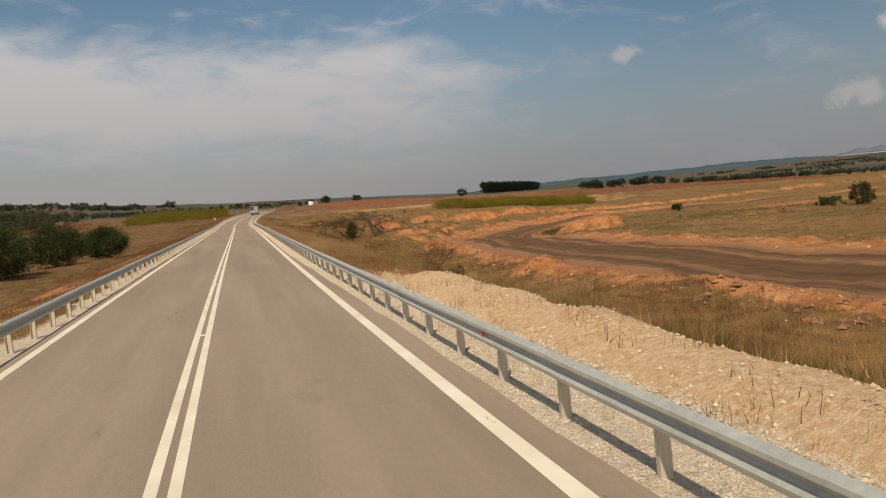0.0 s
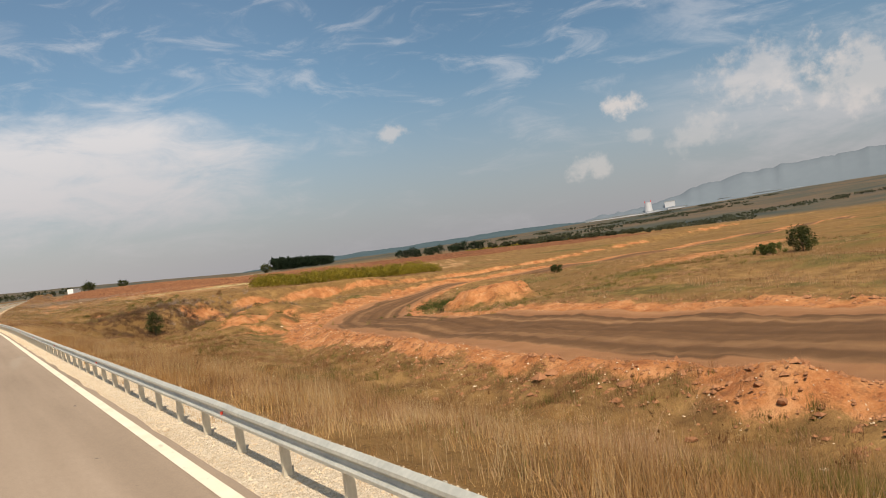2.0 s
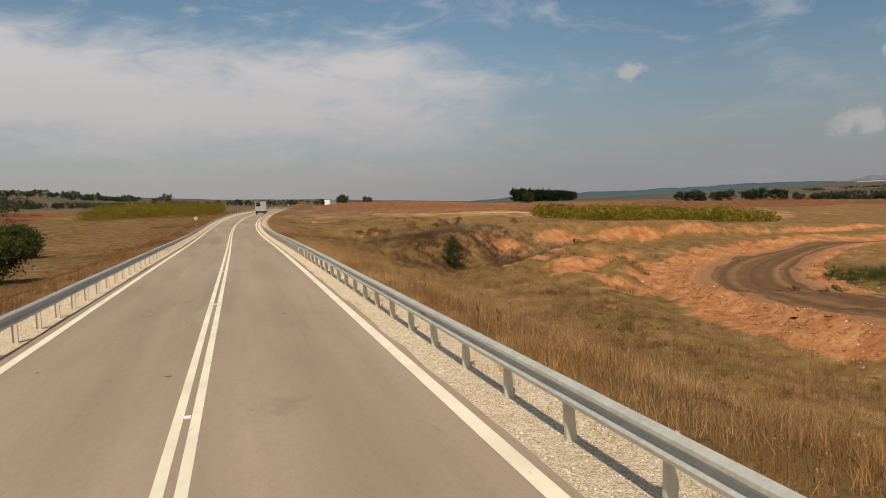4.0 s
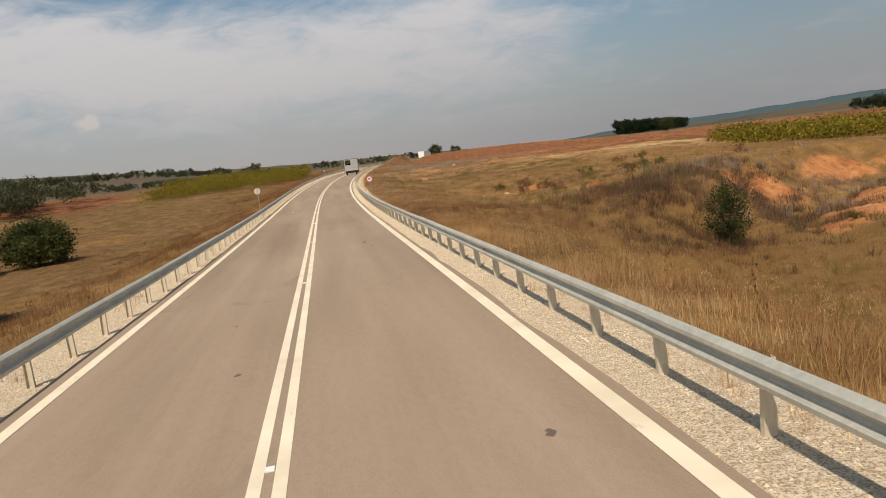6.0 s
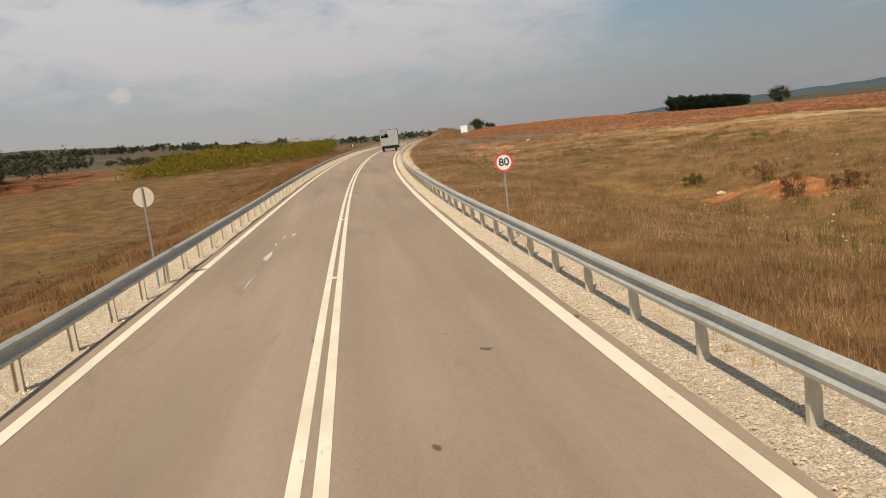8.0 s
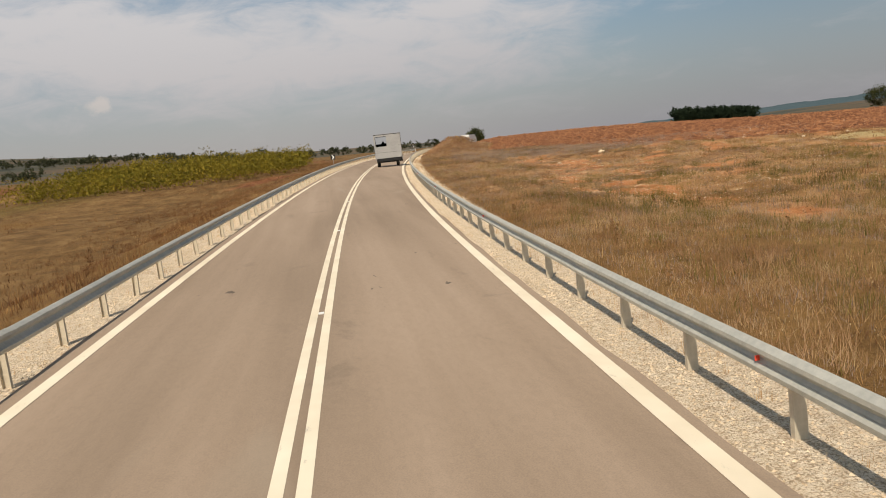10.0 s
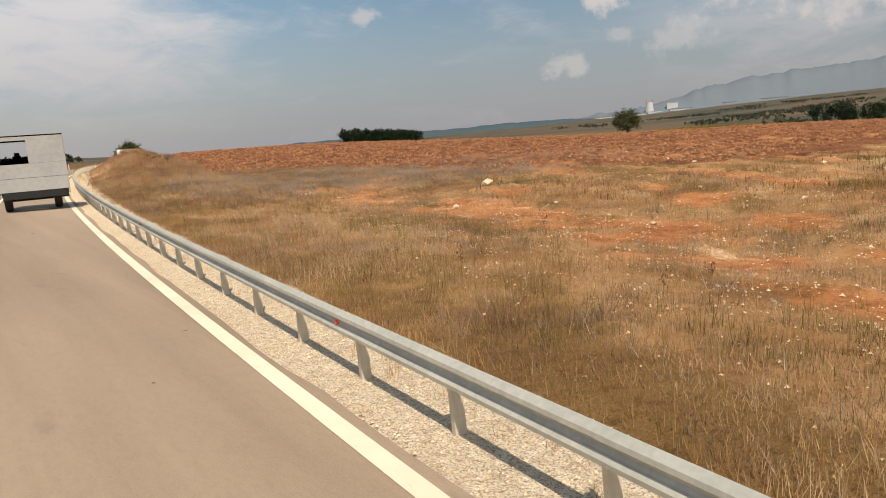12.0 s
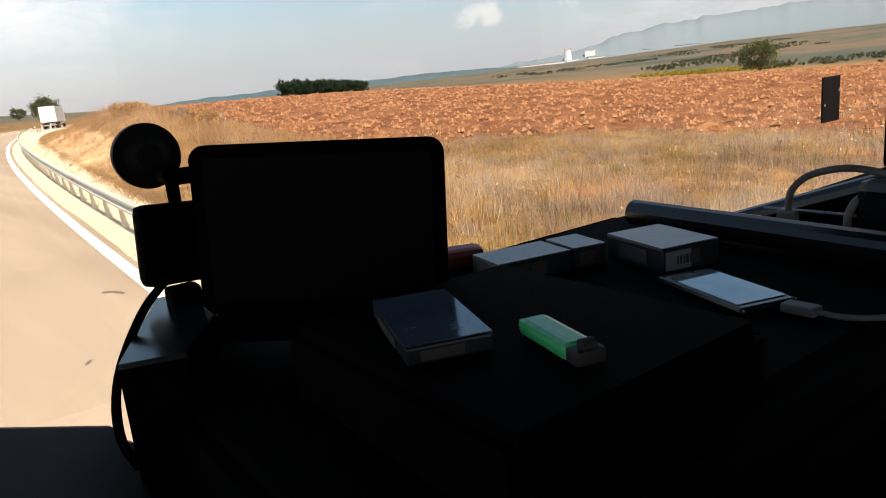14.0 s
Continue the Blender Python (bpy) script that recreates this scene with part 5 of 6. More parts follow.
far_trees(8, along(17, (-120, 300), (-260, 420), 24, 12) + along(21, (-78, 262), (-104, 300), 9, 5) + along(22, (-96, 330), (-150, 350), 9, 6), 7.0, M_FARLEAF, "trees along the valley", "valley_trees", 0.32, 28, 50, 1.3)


def crop(seed, a, b, depth, side, gap, high, label, wide=0.9, leaf=0.15, per=26, lean=0.0):
    """Rows of leafy crop from a to b, repeated towards side; lean: how far each row slips along itself, as a share of the gap."""
    rng = np.random.default_rng(seed)
    d = np.array([b[0] - a[0], b[1] - a[1]], float)
    n = int(np.hypot(*d) / 0.8)
    nrm = np.array([d[1], -d[0]]) / np.hypot(*d) * side
    pts = []
    for r in range(int(depth / gap)):
        t = (np.arange(n) + rng.uniform(0, 1, n)) / n
        pts.append(np.array(a) + d * t[:, None] + (nrm + d / np.hypot(*d) * lean) * (r * gap) + rng.normal(0, 0.15, (n, 2)))
    p = np.concatenate(pts)
    p = p[rng.uniform(0, 1, len(p)) < 0.9]
    z = land(p[:, 0], p[:, 1], False)
    h = high * (0.85 + 0.2 * waves(p[:, 0], p[:, 1], 14, seed)) * rng.uniform(0.7, 1.15, len(p))
    q = np.repeat(np.stack([p[:, 0], p[:, 1], z], -1), per, 0)
    q = q + np.stack([rng.normal(0, wide * 0.5, len(q)), rng.normal(0, wide * 0.5, len(q)), np.repeat(h, per) * rng.uniform(0.1, 1.0, len(q))], -1)
    v = rng.normal(0, leaf, (len(q), 4, 3))
    return tagged(fast_mesh("crop_rows", q[:, None] + v, 4, M_CROP), label, "crop", kind="stuff")


crop(1, (59, 206.5), (109.5, 199), 36, -1, 2.4, 2.8, "rows of yellow-green leafy crop above the red bank", 1.0, 0.13, 40, 0.24)
crop(2, (-40, 297), (-1.5, 296), 46, -1, 3.2, 3.1, "rows of yellow-green fruit trees in the orchard beside the road", 1.25, 0.105, 64)
crop(3, (310, 430), (400, 425), 40, -1, 5, 2.0, "green crop strip on the plain", 1.2, 0.2, 14)


# ---- stones ----
def stone_mesh(seed, mat):
    rng = random.Random(seed)
    bm = bmesh.new()
    bmesh.ops.create_icosphere(bm, subdivisions=1, radius=0.5)
    for v in bm.verts:
        v.co = Vector((v.co.x * rng.uniform(0.7, 1.2), v.co.y * rng.uniform(0.6, 1.1), v.co.z * rng.uniform(0.4, 0.8)))
    me = bpy.data.meshes.new("stone")
    bm.to_mesh(me)
    bm.free()
    me.materials.append(mat)
    return me


STONES = [stone_mesh(i, M_STONE if i % 2 else M_CLOD) for i in range(8)]
rs = random.Random(11)


def stone(x, y, size, mesh, label, group):
    ob = new("stone", mesh)
    ob.matrix_world = Matrix.Translation((x, y, float(land(x, y)) + size * 0.1)) @ Matrix.Rotation(rs.uniform(0, 6.28), 4, "Z") @ Matrix.Diagonal((size, size * rs.uniform(0.7, 1.1), size * rs.uniform(0.6, 1.0), 1))
    return tagged(ob, label, "stone", group)


for i in range(70):
    j = rs.randrange(20, 150)
    tx, ty = HX[j + 1] - HX[j], HY[j + 1] - HY[j]
    d = math.hypot(tx, ty)
    out = HW[j] * rs.uniform(1.15, 1.8) * (-1 if rs.random() < 0.7 else 1)
    stone(HX[j] + ty / d * out, HY[j] - tx / d * out, rs.choice([0.18, 0.26, 0.36, 0.5]), STONES[2 * rs.randrange(4)] if rs.random() < 0.85 else STONES[1], "rough lump of red earth and stone beside the haul road", "lumps beside the haul road")
for i in range(8):
    stone(24.2 + rs.uniform(-1.2, 1.6), 53.6 + rs.uniform(-2.0, 1.2), rs.choice([0.2, 0.3, 0.5]), STONES[2 * (i % 4)], "broken brown rock on the red spoil heap", "rocks on the spoil heap")
for i in range(36):
    stone(30 + rs.uniform(-9, 24), 264 + rs.uniform(-16, 12), rs.choice([0.15, 0.25, 0.4]), STONES[1 + 2 * (i % 4)], "pale stone lying in the dry field", "pale stones in the field")
stone(30.0, 265.9, 0.75, STONES[3], "large pale stone lying in the dry field", "pale stones in the field")
stone(21.7, 193.5, 0.7, STONES[5], "pale boulder on the grassy slope", "pale stones in the field")


def gravel(seed, n, s0, s1, l0, l1, size, mat, label):
    """Loose gravel as small flakes and chips, one thing of stuff."""
    rng = np.random.default_rng(seed)
    s, lat, x, y = scatter(rng, n, s0, s1, l0, l1)
    z = land(x, y)
    r = size * rng.uniform(0.4, 1.4, n)
    a = rng.uniform(0, 6.283, n)
    c = np.stack([x, y, z], -1)
    ang = a[:, None] + np.array([0, 2.1, 4.2])
    rim = c[:, None] + np.stack([np.cos(ang) * r[:, None], np.sin(ang) * r[:, None], np.full_like(ang, -0.004)], -1)
    top = c + np.stack([np.zeros(n), np.zeros(n), r * 0.7], -1)
    tri = np.concatenate([np.stack([rim[:, i], rim[:, (i + 1) % 3], top], 1) for i in range(3)])
    return tagged(fast_mesh("gravel", tri, 3, mat), label, "gravel", kind="stuff")


gravel(1, 90000, -4, 330, 3.74, 5.6, 0.021, M_STONE, "loose pale gravel chips on the road shoulder")
gravel(2, 28000, 62, 330, -5.5, -3.92, 0.026, M_STONE, "loose pale gravel chips on the road shoulder")
gravel(6, 7000, 224, 284, 7, 34, 0.034, M_STONE, "small pale stones on the orange soil")
gravel(7, 4000, 226, 273, 9, 21, 0.030, M_STONE, "small pale stones on the bare orange soil")
gravel(4, 3500, 222, 292, 12, 62, 0.050, M_STONE, "pale stones strewn over the dry field")
gravel(5, 320, 172, 200, 14, 30, 0.060, M_STONE, "pale stones strewn over the rough slope")
gravel(3, 2600, -4, 30, 5.4, 8.6, 0.032, M_STONE, "pale stones on the spoil bank")


def haul_lumps(seed, n, size):
    """Broken earth along both shoulders of the haul road."""
    rng = np.random.default_rng(seed)
    j = rng.integers(10, 150, n)
    tx, ty = HX[j + 1] - HX[j], HY[j + 1] - HY[j]
    d = np.hypot(tx, ty)
    out = HW[j] * np.where(rng.uniform(0, 1, n) < 0.72, -1, 1) * rng.uniform(1.0, 1.5, n)
    x, y = HX[j] + ty / d * out + rng.normal(0, 0.8, n), HY[j] - tx / d * out + rng.normal(0, 0.8, n)
    r = size * rng.uniform(0.4, 1.3, n) * (1 + 1.6 * (rng.uniform(0, 1, n) > 0.96))
    c = np.stack([x, y, land(x, y)], -1)
    ang = rng.uniform(0, 6.283, n)[:, None] + np.array([0, 1.57, 3.14, 4.71])
    rad = r[:, None] * rng.uniform(0.6, 1.4, (n, 4))
    rim = c[:, None] + np.stack([np.cos(ang) * rad, np.sin(ang) * rad, np.full_like(ang, -0.03)], -1)
    top = c + np.stack([rng.normal(0, 0.03, n), rng.normal(0, 0.03, n), r * rng.uniform(0.3, 0.7, n)], -1)
    return np.concatenate([np.stack([rim[:, i], rim[:, (i + 1) % 4], top], 1) for i in range(4)])


tagged(fast_mesh("earth_lumps", haul_lumps(71, 14000, 0.10), 3, M_CLOD), "broken red earth along the haul road", "earth", kind="stuff")
tagged(fast_mesh("earth_blocks", haul_lumps(73, 1500, 0.17), 3, M_CLOD), "large broken blocks of red earth on the berm", "earth", kind="stuff")
tagged(fast_mesh("stone_chips", haul_lumps(72, 4000, 0.045), 3, M_STONE), "pale stone chips along the haul road", "stones", kind="stuff")


# ---- clods of the ploughed field ----
def clods(seed, n):
    rng = np.random.default_rng(seed)
    x, y = rng.uniform(8, 130, n), rng.uniform(262, 400, n)
    k = (plough_zone(x, y) > 0.6) & (rng.uniform(0, 1, n) < np.clip(1.2 - (y - 262) / 130, 0.12, 1))
    x, y = x[k], y[k]
    z = land(x, y)
    r = 0.105 * rng.uniform(0.4, 1.8, len(x))
    a = rng.uniform(0, 6.283, len(x))
    c = np.stack([x, y, z], -1)
    ang = a[:, None] + np.array([0, 1.57, 3.14, 4.71]) + rng.uniform(-0.5, 0.5, (len(x), 4))
    rad = r[:, None] * rng.uniform(0.7, 1.3, (len(x), 4))
    rim = c[:, None] + np.stack([np.cos(ang) * rad, np.sin(ang) * rad, np.full_like(ang, -0.05)], -1)
    top = c + np.stack([rng.normal(0, 0.04, len(x)), rng.normal(0, 0.04, len(x)), r * rng.uniform(0.5, 1.0, len(x))], -1)
    tri = np.concatenate([np.stack([rim[:, i], rim[:, (i + 1) % 4], top], 1) for i in range(4)])
    return tagged(fast_mesh("earth_clods", tri, 3, M_CLOD), "turned red-brown clods of the ploughed field", "earth", kind="stuff")


clods(3, 80000)


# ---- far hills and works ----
# Matt base colour with the distance haze already mixed into it.
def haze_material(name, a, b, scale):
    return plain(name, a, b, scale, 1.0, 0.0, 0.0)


M_RIDGE = haze_material("haze_blue_ridge", (0.055, 0.085, 0.098), (0.078, 0.105, 0.115), 0.004)
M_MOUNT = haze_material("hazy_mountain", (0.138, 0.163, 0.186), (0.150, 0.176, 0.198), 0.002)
# White walls greyed: distance haze is put into the colour here too.
M_WORKS = plain("haze_greyed_works", (0.42, 0.42, 0.43), (0.50, 0.50, 0.51), 0.02, 0.6)
EYE = (2.0, 140.0, 2.7)


def ridge(name, dist, stops, mat, label, seed, ragged, depth=500):
    """A long hill: stops are (bearing, height in degrees) as seen from the road."""
    az = np.arange(stops[0][0], stops[-1][0] + 0.01, 0.25)
    el = np.interp(az, [p[0] for p in stops], [p[1] for p in stops])
    el = el + ragged * waves(az * 10, az * 0, 22, seed) + ragged * 0.5 * waves(az * 10, az * 0, 7, seed + 1)
    a = np.radians(az)
    rows = []
    for k, f in ((-1.0, -0.6), (-0.55, 0.35), (-0.2, 0.8), (0.0, 1.0), (0.6, 0.4), (1.0, -0.6)):
        r = dist + depth * k 
        z = EYE[2] + dist * np.tan(np.radians(el)) * f - (20 if f < 0 else 0)
        rows.append(np.stack([EYE[0] + r * np.sin(a), EYE[1] + r * np.cos(a), z], -1))
    g = np.stack(rows, 1)
    n, k = g.shape[:2]
    f = [(i * k + j, i * k + j + 1, (i + 1) * k + j + 1, (i + 1) * k + j) for i in range(n - 1) for j in range(k - 1)]
    return tagged(mesh_object(name, g.reshape(-1, 3).tolist(), f, mat, smooth=True), label, "hills", kind="structure")


ridge("backdrop_ridge", 2700, [(17, 0.05), (21, 0.3), (25, 0.48), (31, 0.56), (36, 0.62), (42, 0.74), (46, 0.66), (49, 0.4), (52, 0.0)], M_RIDGE, "wooded ridge on the horizon, haze blue put into its colour", 91, 0.03)
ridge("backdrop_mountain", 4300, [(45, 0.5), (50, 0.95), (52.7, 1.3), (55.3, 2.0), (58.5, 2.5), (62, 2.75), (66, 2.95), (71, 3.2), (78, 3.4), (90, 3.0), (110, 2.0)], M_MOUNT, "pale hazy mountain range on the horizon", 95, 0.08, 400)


def far_place(az, dist):
    a = radians(az)
    return EYE[0] + dist * math.sin(a), EYE[1] + dist * math.cos(a)


def skyline(az):
    """The height in degrees at which the far plain ends towards a bearing."""
    r = np.arange(400.0, 4150.0, 50.0)
    a = radians(az)
    z = land(EYE[0] + r * math.sin(a), EYE[1] + r * math.cos(a), False)
    return float(np.degrees(np.arctan2(z - EYE[2], r)).max())


def works(az, el, dist, w, h, label, name, kind="block"):
    x, y = far_place(az, dist)
    z = EYE[2] + dist * math.tan(radians(el)) - 3
    t = empty(name, Matrix.Translation((x, y, z)) @ Matrix.Rotation(-radians(az), 4, "Z"), label, "factory", "white works on the plain")
    bm = bmesh.new()
    if kind == "tower":
        tube(bm, w / 2, h, (0, 0, h / 2), "Z", 24, w * 0.36)
        part("tower", bm, M_WORKS, t)
        bm = bmesh.new()
        for sx in (-0.42, 0.42):
            tube(bm, w * 0.04, h * 0.24, (sx * w * 0.8, 0, h * 1.05), "Z", 8)
        part("mast", bm, M_SIGN_RED, t)
    else:
        box(bm, (w, w * 0.6, h), (0, 0, h / 2), h * 0.02)
        part("hall", bm, M_WORKS, t)
        bm = bmesh.new()
        box(bm, (w * 1.02, w * 0.62, h * 0.08), (0, 0, h * 1.03), 0)
        part("roof", bm, M_GREY, t)
    return t


TA = math.degrees(math.atan2(4195.9 - 2, 3431.8 - 140))
works(TA, skyline(TA) , 4150, 48, 62, "white concrete tower with red masts on the far plain", "works_tower", "tower")
works(TA + 1.62, skyline(TA + 1.62), 4150, 56, 46, "white block tower on the far plain", "works_block")
for da, w, h in ((-4.6, 150, 9), (-3.2, 190, 12), (-1.6, 190, 13), (0.7, 120, 14), (2.9, 210, 13), (4.3, 150, 12), (5.4, 170, 13), (6.7, 220, 14), (8.0, 210, 14), (9.3, 240, 14), (10.6, 180, 12)):
    works(TA + da, skyline(TA + da), 4150, w, h * 0.75, "long white halls on the far plain", "works_hall")


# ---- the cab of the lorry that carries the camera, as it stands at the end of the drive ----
# The cab's blacks lie far below real plastic: its shade is in the colour.
M_DASH = plain("shade_black_dash_plastic", (0.0008, 0.0008, 0.0009), (0.0016, 0.0016, 0.0018), 30, 0.8, 0.0, 0.02, 0.001)
M_PANEL = plain("pale_grey_paint", (0.30, 0.295, 0.285), (0.38, 0.375, 0.36), 0.7, 0.45, 0.0, 0.4)
M_GLOSS = plain("glossy_black", (0.004, 0.004, 0.005), (0.006, 0.006, 0.007), 8, 0.2, 0.0, 0.35)
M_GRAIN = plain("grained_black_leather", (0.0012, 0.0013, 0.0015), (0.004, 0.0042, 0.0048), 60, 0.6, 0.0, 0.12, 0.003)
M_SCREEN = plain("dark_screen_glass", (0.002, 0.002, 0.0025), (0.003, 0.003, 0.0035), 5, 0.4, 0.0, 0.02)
# Dark glass given a pale base: part of its sky reflection is colour.
M_PHONE = plain("phone_screen_glass", (0.30, 0.31, 0.33), (0.36, 0.37, 0.39), 5, 0.04, 0.5, 1.0)
# White card dimmed to bluish grey: cab shade and sky sheen in the colour.
M_PACK = plain("dimmed_white_card", (0.12, 0.132, 0.148), (0.18, 0.195, 0.212), 12, 0.35, 0.0, 0.5)
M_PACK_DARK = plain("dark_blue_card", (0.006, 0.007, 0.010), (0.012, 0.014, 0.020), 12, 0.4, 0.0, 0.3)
M_PRINT = plain("grey_print", (0.030, 0.026, 0.026), (0.050, 0.042, 0.042), 20, 0.6)
M_MAROON = plain("maroon_leather", (0.16, 0.025, 0.02), (0.24, 0.04, 0.03), 20, 0.5)
M_GREEN = plain("green_plastic", (0.04, 0.36, 0.12), (0.06, 0.46, 0.17), 20, 0.25, 0.0, 0.5)
M_CHROME = plain("bright_steel", (0.6, 0.6, 0.6), (0.75, 0.75, 0.75), 20, 0.25, 1.0)
M_CABLE = plain("grey_cable", (0.075, 0.07, 0.07), (0.12, 0.115, 0.11), 20, 0.5)
M_FILM = plain("clear_blue_film", (0.02, 0.03, 0.05), (0.10, 0.13, 0.18), 15, 0.10, 0.25, 0.8)


def glass_material():
    m, n, l, s = material("windscreen_glass", 0.02)
    tr, gl, mx = n.new("ShaderNodeBsdfTransparent"), n.new("ShaderNodeBsdfGlossy"), n.new("ShaderNodeMixShader")
    tr.inputs[0].default_value = (0.98, 0.985, 0.98, 1)
    gl.inputs["Roughness"].default_value = 0.02
    mx.inputs[0].default_value = 0.02
    l.new(tr.outputs[0], mx.inputs[1])
    l.new(gl.outputs[0], mx.inputs[2])
    l.new(mx.outputs[0], n["Material Output"].inputs[0])
    return m


M_GLASS = glass_material()
CAB_S, CAB_LAT = 275.3, 1.03
CAB = Matrix.Translation((8.469, 274.893, float(on_road(CAB_S, CAB_LAT)[2]))) @ Matrix.Rotation(radians(-7.1), 4, "Z")
EH = 4.514 - float(CAB.translation.z)        # the eye's height over the road


def cab_thing(name, label, category, at=(0, 0, 0), group=""):
    return empty(name, CAB @ Matrix.Translation((at[0], at[1], EH + at[2])), label, category, group)


def slab(bm, pts, x0, x1):
    """A profile of (y, z) points drawn out from x0 to x1."""
    a = [bm.verts.new((x0, y, z)) for y, z in pts]
    b = [bm.verts.new((x1, y, z)) for y, z in pts]
    n = len(pts)
    bm.faces.new(a)
    bm.faces.new(b[::-1])
    for i in range(n):
        bm.faces.new((a[i], b[i], b[(i + 1) % n], a[(i + 1) % n]))
    bmesh.ops.recalc_face_normals(bm, faces=bm.faces[:])
    return bm


def soften(bm, w, seg=2):
    bmesh.ops.bevel(bm, geom=[e for e in bm.edges if len(e.link_faces) == 2 and e.calc_face_angle(0) > 0.4], offset=w, segments=seg, affect="EDGES")
    return bm


cabin = empty("lorry_cab", CAB, "pale grey lorry cab with black dashboard and rear opening", "lorry cab")
top = EH
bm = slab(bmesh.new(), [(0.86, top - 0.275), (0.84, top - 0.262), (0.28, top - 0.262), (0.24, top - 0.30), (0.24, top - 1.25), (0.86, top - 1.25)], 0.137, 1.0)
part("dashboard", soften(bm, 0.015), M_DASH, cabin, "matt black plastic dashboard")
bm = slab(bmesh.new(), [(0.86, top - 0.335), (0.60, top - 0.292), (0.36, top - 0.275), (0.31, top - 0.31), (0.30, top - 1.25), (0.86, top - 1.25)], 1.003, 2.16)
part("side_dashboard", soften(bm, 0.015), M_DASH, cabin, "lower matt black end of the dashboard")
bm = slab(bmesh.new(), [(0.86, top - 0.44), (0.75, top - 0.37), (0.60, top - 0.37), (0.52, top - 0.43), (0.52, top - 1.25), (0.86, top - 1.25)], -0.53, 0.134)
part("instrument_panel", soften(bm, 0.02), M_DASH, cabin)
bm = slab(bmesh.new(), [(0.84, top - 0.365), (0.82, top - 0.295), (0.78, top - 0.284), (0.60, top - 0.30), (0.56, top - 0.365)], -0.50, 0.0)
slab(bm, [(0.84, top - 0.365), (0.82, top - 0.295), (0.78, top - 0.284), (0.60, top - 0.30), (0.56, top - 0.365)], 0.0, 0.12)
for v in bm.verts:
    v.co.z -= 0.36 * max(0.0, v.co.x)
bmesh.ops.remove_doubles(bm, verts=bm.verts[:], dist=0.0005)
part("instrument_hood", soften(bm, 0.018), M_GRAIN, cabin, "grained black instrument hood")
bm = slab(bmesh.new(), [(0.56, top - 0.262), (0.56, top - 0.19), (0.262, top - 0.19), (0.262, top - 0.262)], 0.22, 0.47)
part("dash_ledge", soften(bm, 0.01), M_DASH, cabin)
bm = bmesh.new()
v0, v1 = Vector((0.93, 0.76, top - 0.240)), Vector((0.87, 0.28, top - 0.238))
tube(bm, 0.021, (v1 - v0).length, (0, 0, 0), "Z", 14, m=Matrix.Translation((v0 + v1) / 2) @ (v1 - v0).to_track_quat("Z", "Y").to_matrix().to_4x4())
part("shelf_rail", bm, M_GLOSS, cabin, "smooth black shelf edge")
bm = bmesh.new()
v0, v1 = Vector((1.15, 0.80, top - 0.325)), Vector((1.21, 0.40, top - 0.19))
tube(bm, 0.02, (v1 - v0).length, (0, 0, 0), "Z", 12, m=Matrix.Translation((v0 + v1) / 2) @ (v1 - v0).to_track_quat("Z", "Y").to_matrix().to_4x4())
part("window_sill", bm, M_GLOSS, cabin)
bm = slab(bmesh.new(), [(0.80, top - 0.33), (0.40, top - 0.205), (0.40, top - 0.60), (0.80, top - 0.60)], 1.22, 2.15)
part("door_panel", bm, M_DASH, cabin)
# The roof behind the header is unseen, added to keep the sun off.
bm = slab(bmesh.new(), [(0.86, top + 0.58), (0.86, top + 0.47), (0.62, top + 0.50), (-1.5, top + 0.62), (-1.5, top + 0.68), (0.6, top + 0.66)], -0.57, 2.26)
part("roof", bm, M_DASH, cabin, "black windscreen header with an added roof that shades the dashboard")
for px in (-0.55, 2.235):
    bm = bmesh.new()
    box(bm, (0.05, 0.07, 0.92), (px, 0.88, top + 0.1), 0.015)
    part("windscreen_pillar", bm, M_DASH, cabin)
bm = bmesh.new()
box(bm, (2.74, 0.006, 0.86), (0.843, 0.905, top + 0.09))
pane = part("windscreen", bm, M_GLASS, cabin, "clear windscreen glass")
pane.visible_shadow = False
bm = bmesh.new()
box(bm, (2.82, 0.05, 0.84), (0.843, 0.89, top - 0.86), 0.02)
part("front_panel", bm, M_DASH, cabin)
# Unseen floor, doors and side walls, added to block stray light on the dashboard.
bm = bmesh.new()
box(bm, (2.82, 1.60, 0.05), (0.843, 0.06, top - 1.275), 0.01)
part("light_block_floor", bm, M_DASH, cabin)
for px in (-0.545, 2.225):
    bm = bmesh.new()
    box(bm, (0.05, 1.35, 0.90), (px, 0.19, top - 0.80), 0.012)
    part("light_block_door", bm, M_DASH, cabin)
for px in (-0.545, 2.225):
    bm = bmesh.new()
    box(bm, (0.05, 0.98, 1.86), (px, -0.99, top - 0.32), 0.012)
    part("light_block_wall", bm, M_DASH, cabin)
# unseen added back wall round a wide opening, also darkens the cab; white panels outside
for bx, bz, bw, bh in ((0.843, -0.92, 2.82, 0.64), (0.843, 0.54, 2.82, 0.17), (-0.50, -0.07, 0.13, 1.05), (1.50, -0.07, 1.50, 1.05)):
    bm = bmesh.new()
    box(bm, (bw, 0.03, bh), (bx, -1.50, top + bz), 0.004)
    part("added_back_lining", bm, M_DASH, cabin)
    bm = bmesh.new()
    box(bm, (bw, 0.02, bh), (bx, -1.528, top + bz), 0.006)
    part("back_panel", bm, M_PANEL, cabin, "pale grey painted back panel")
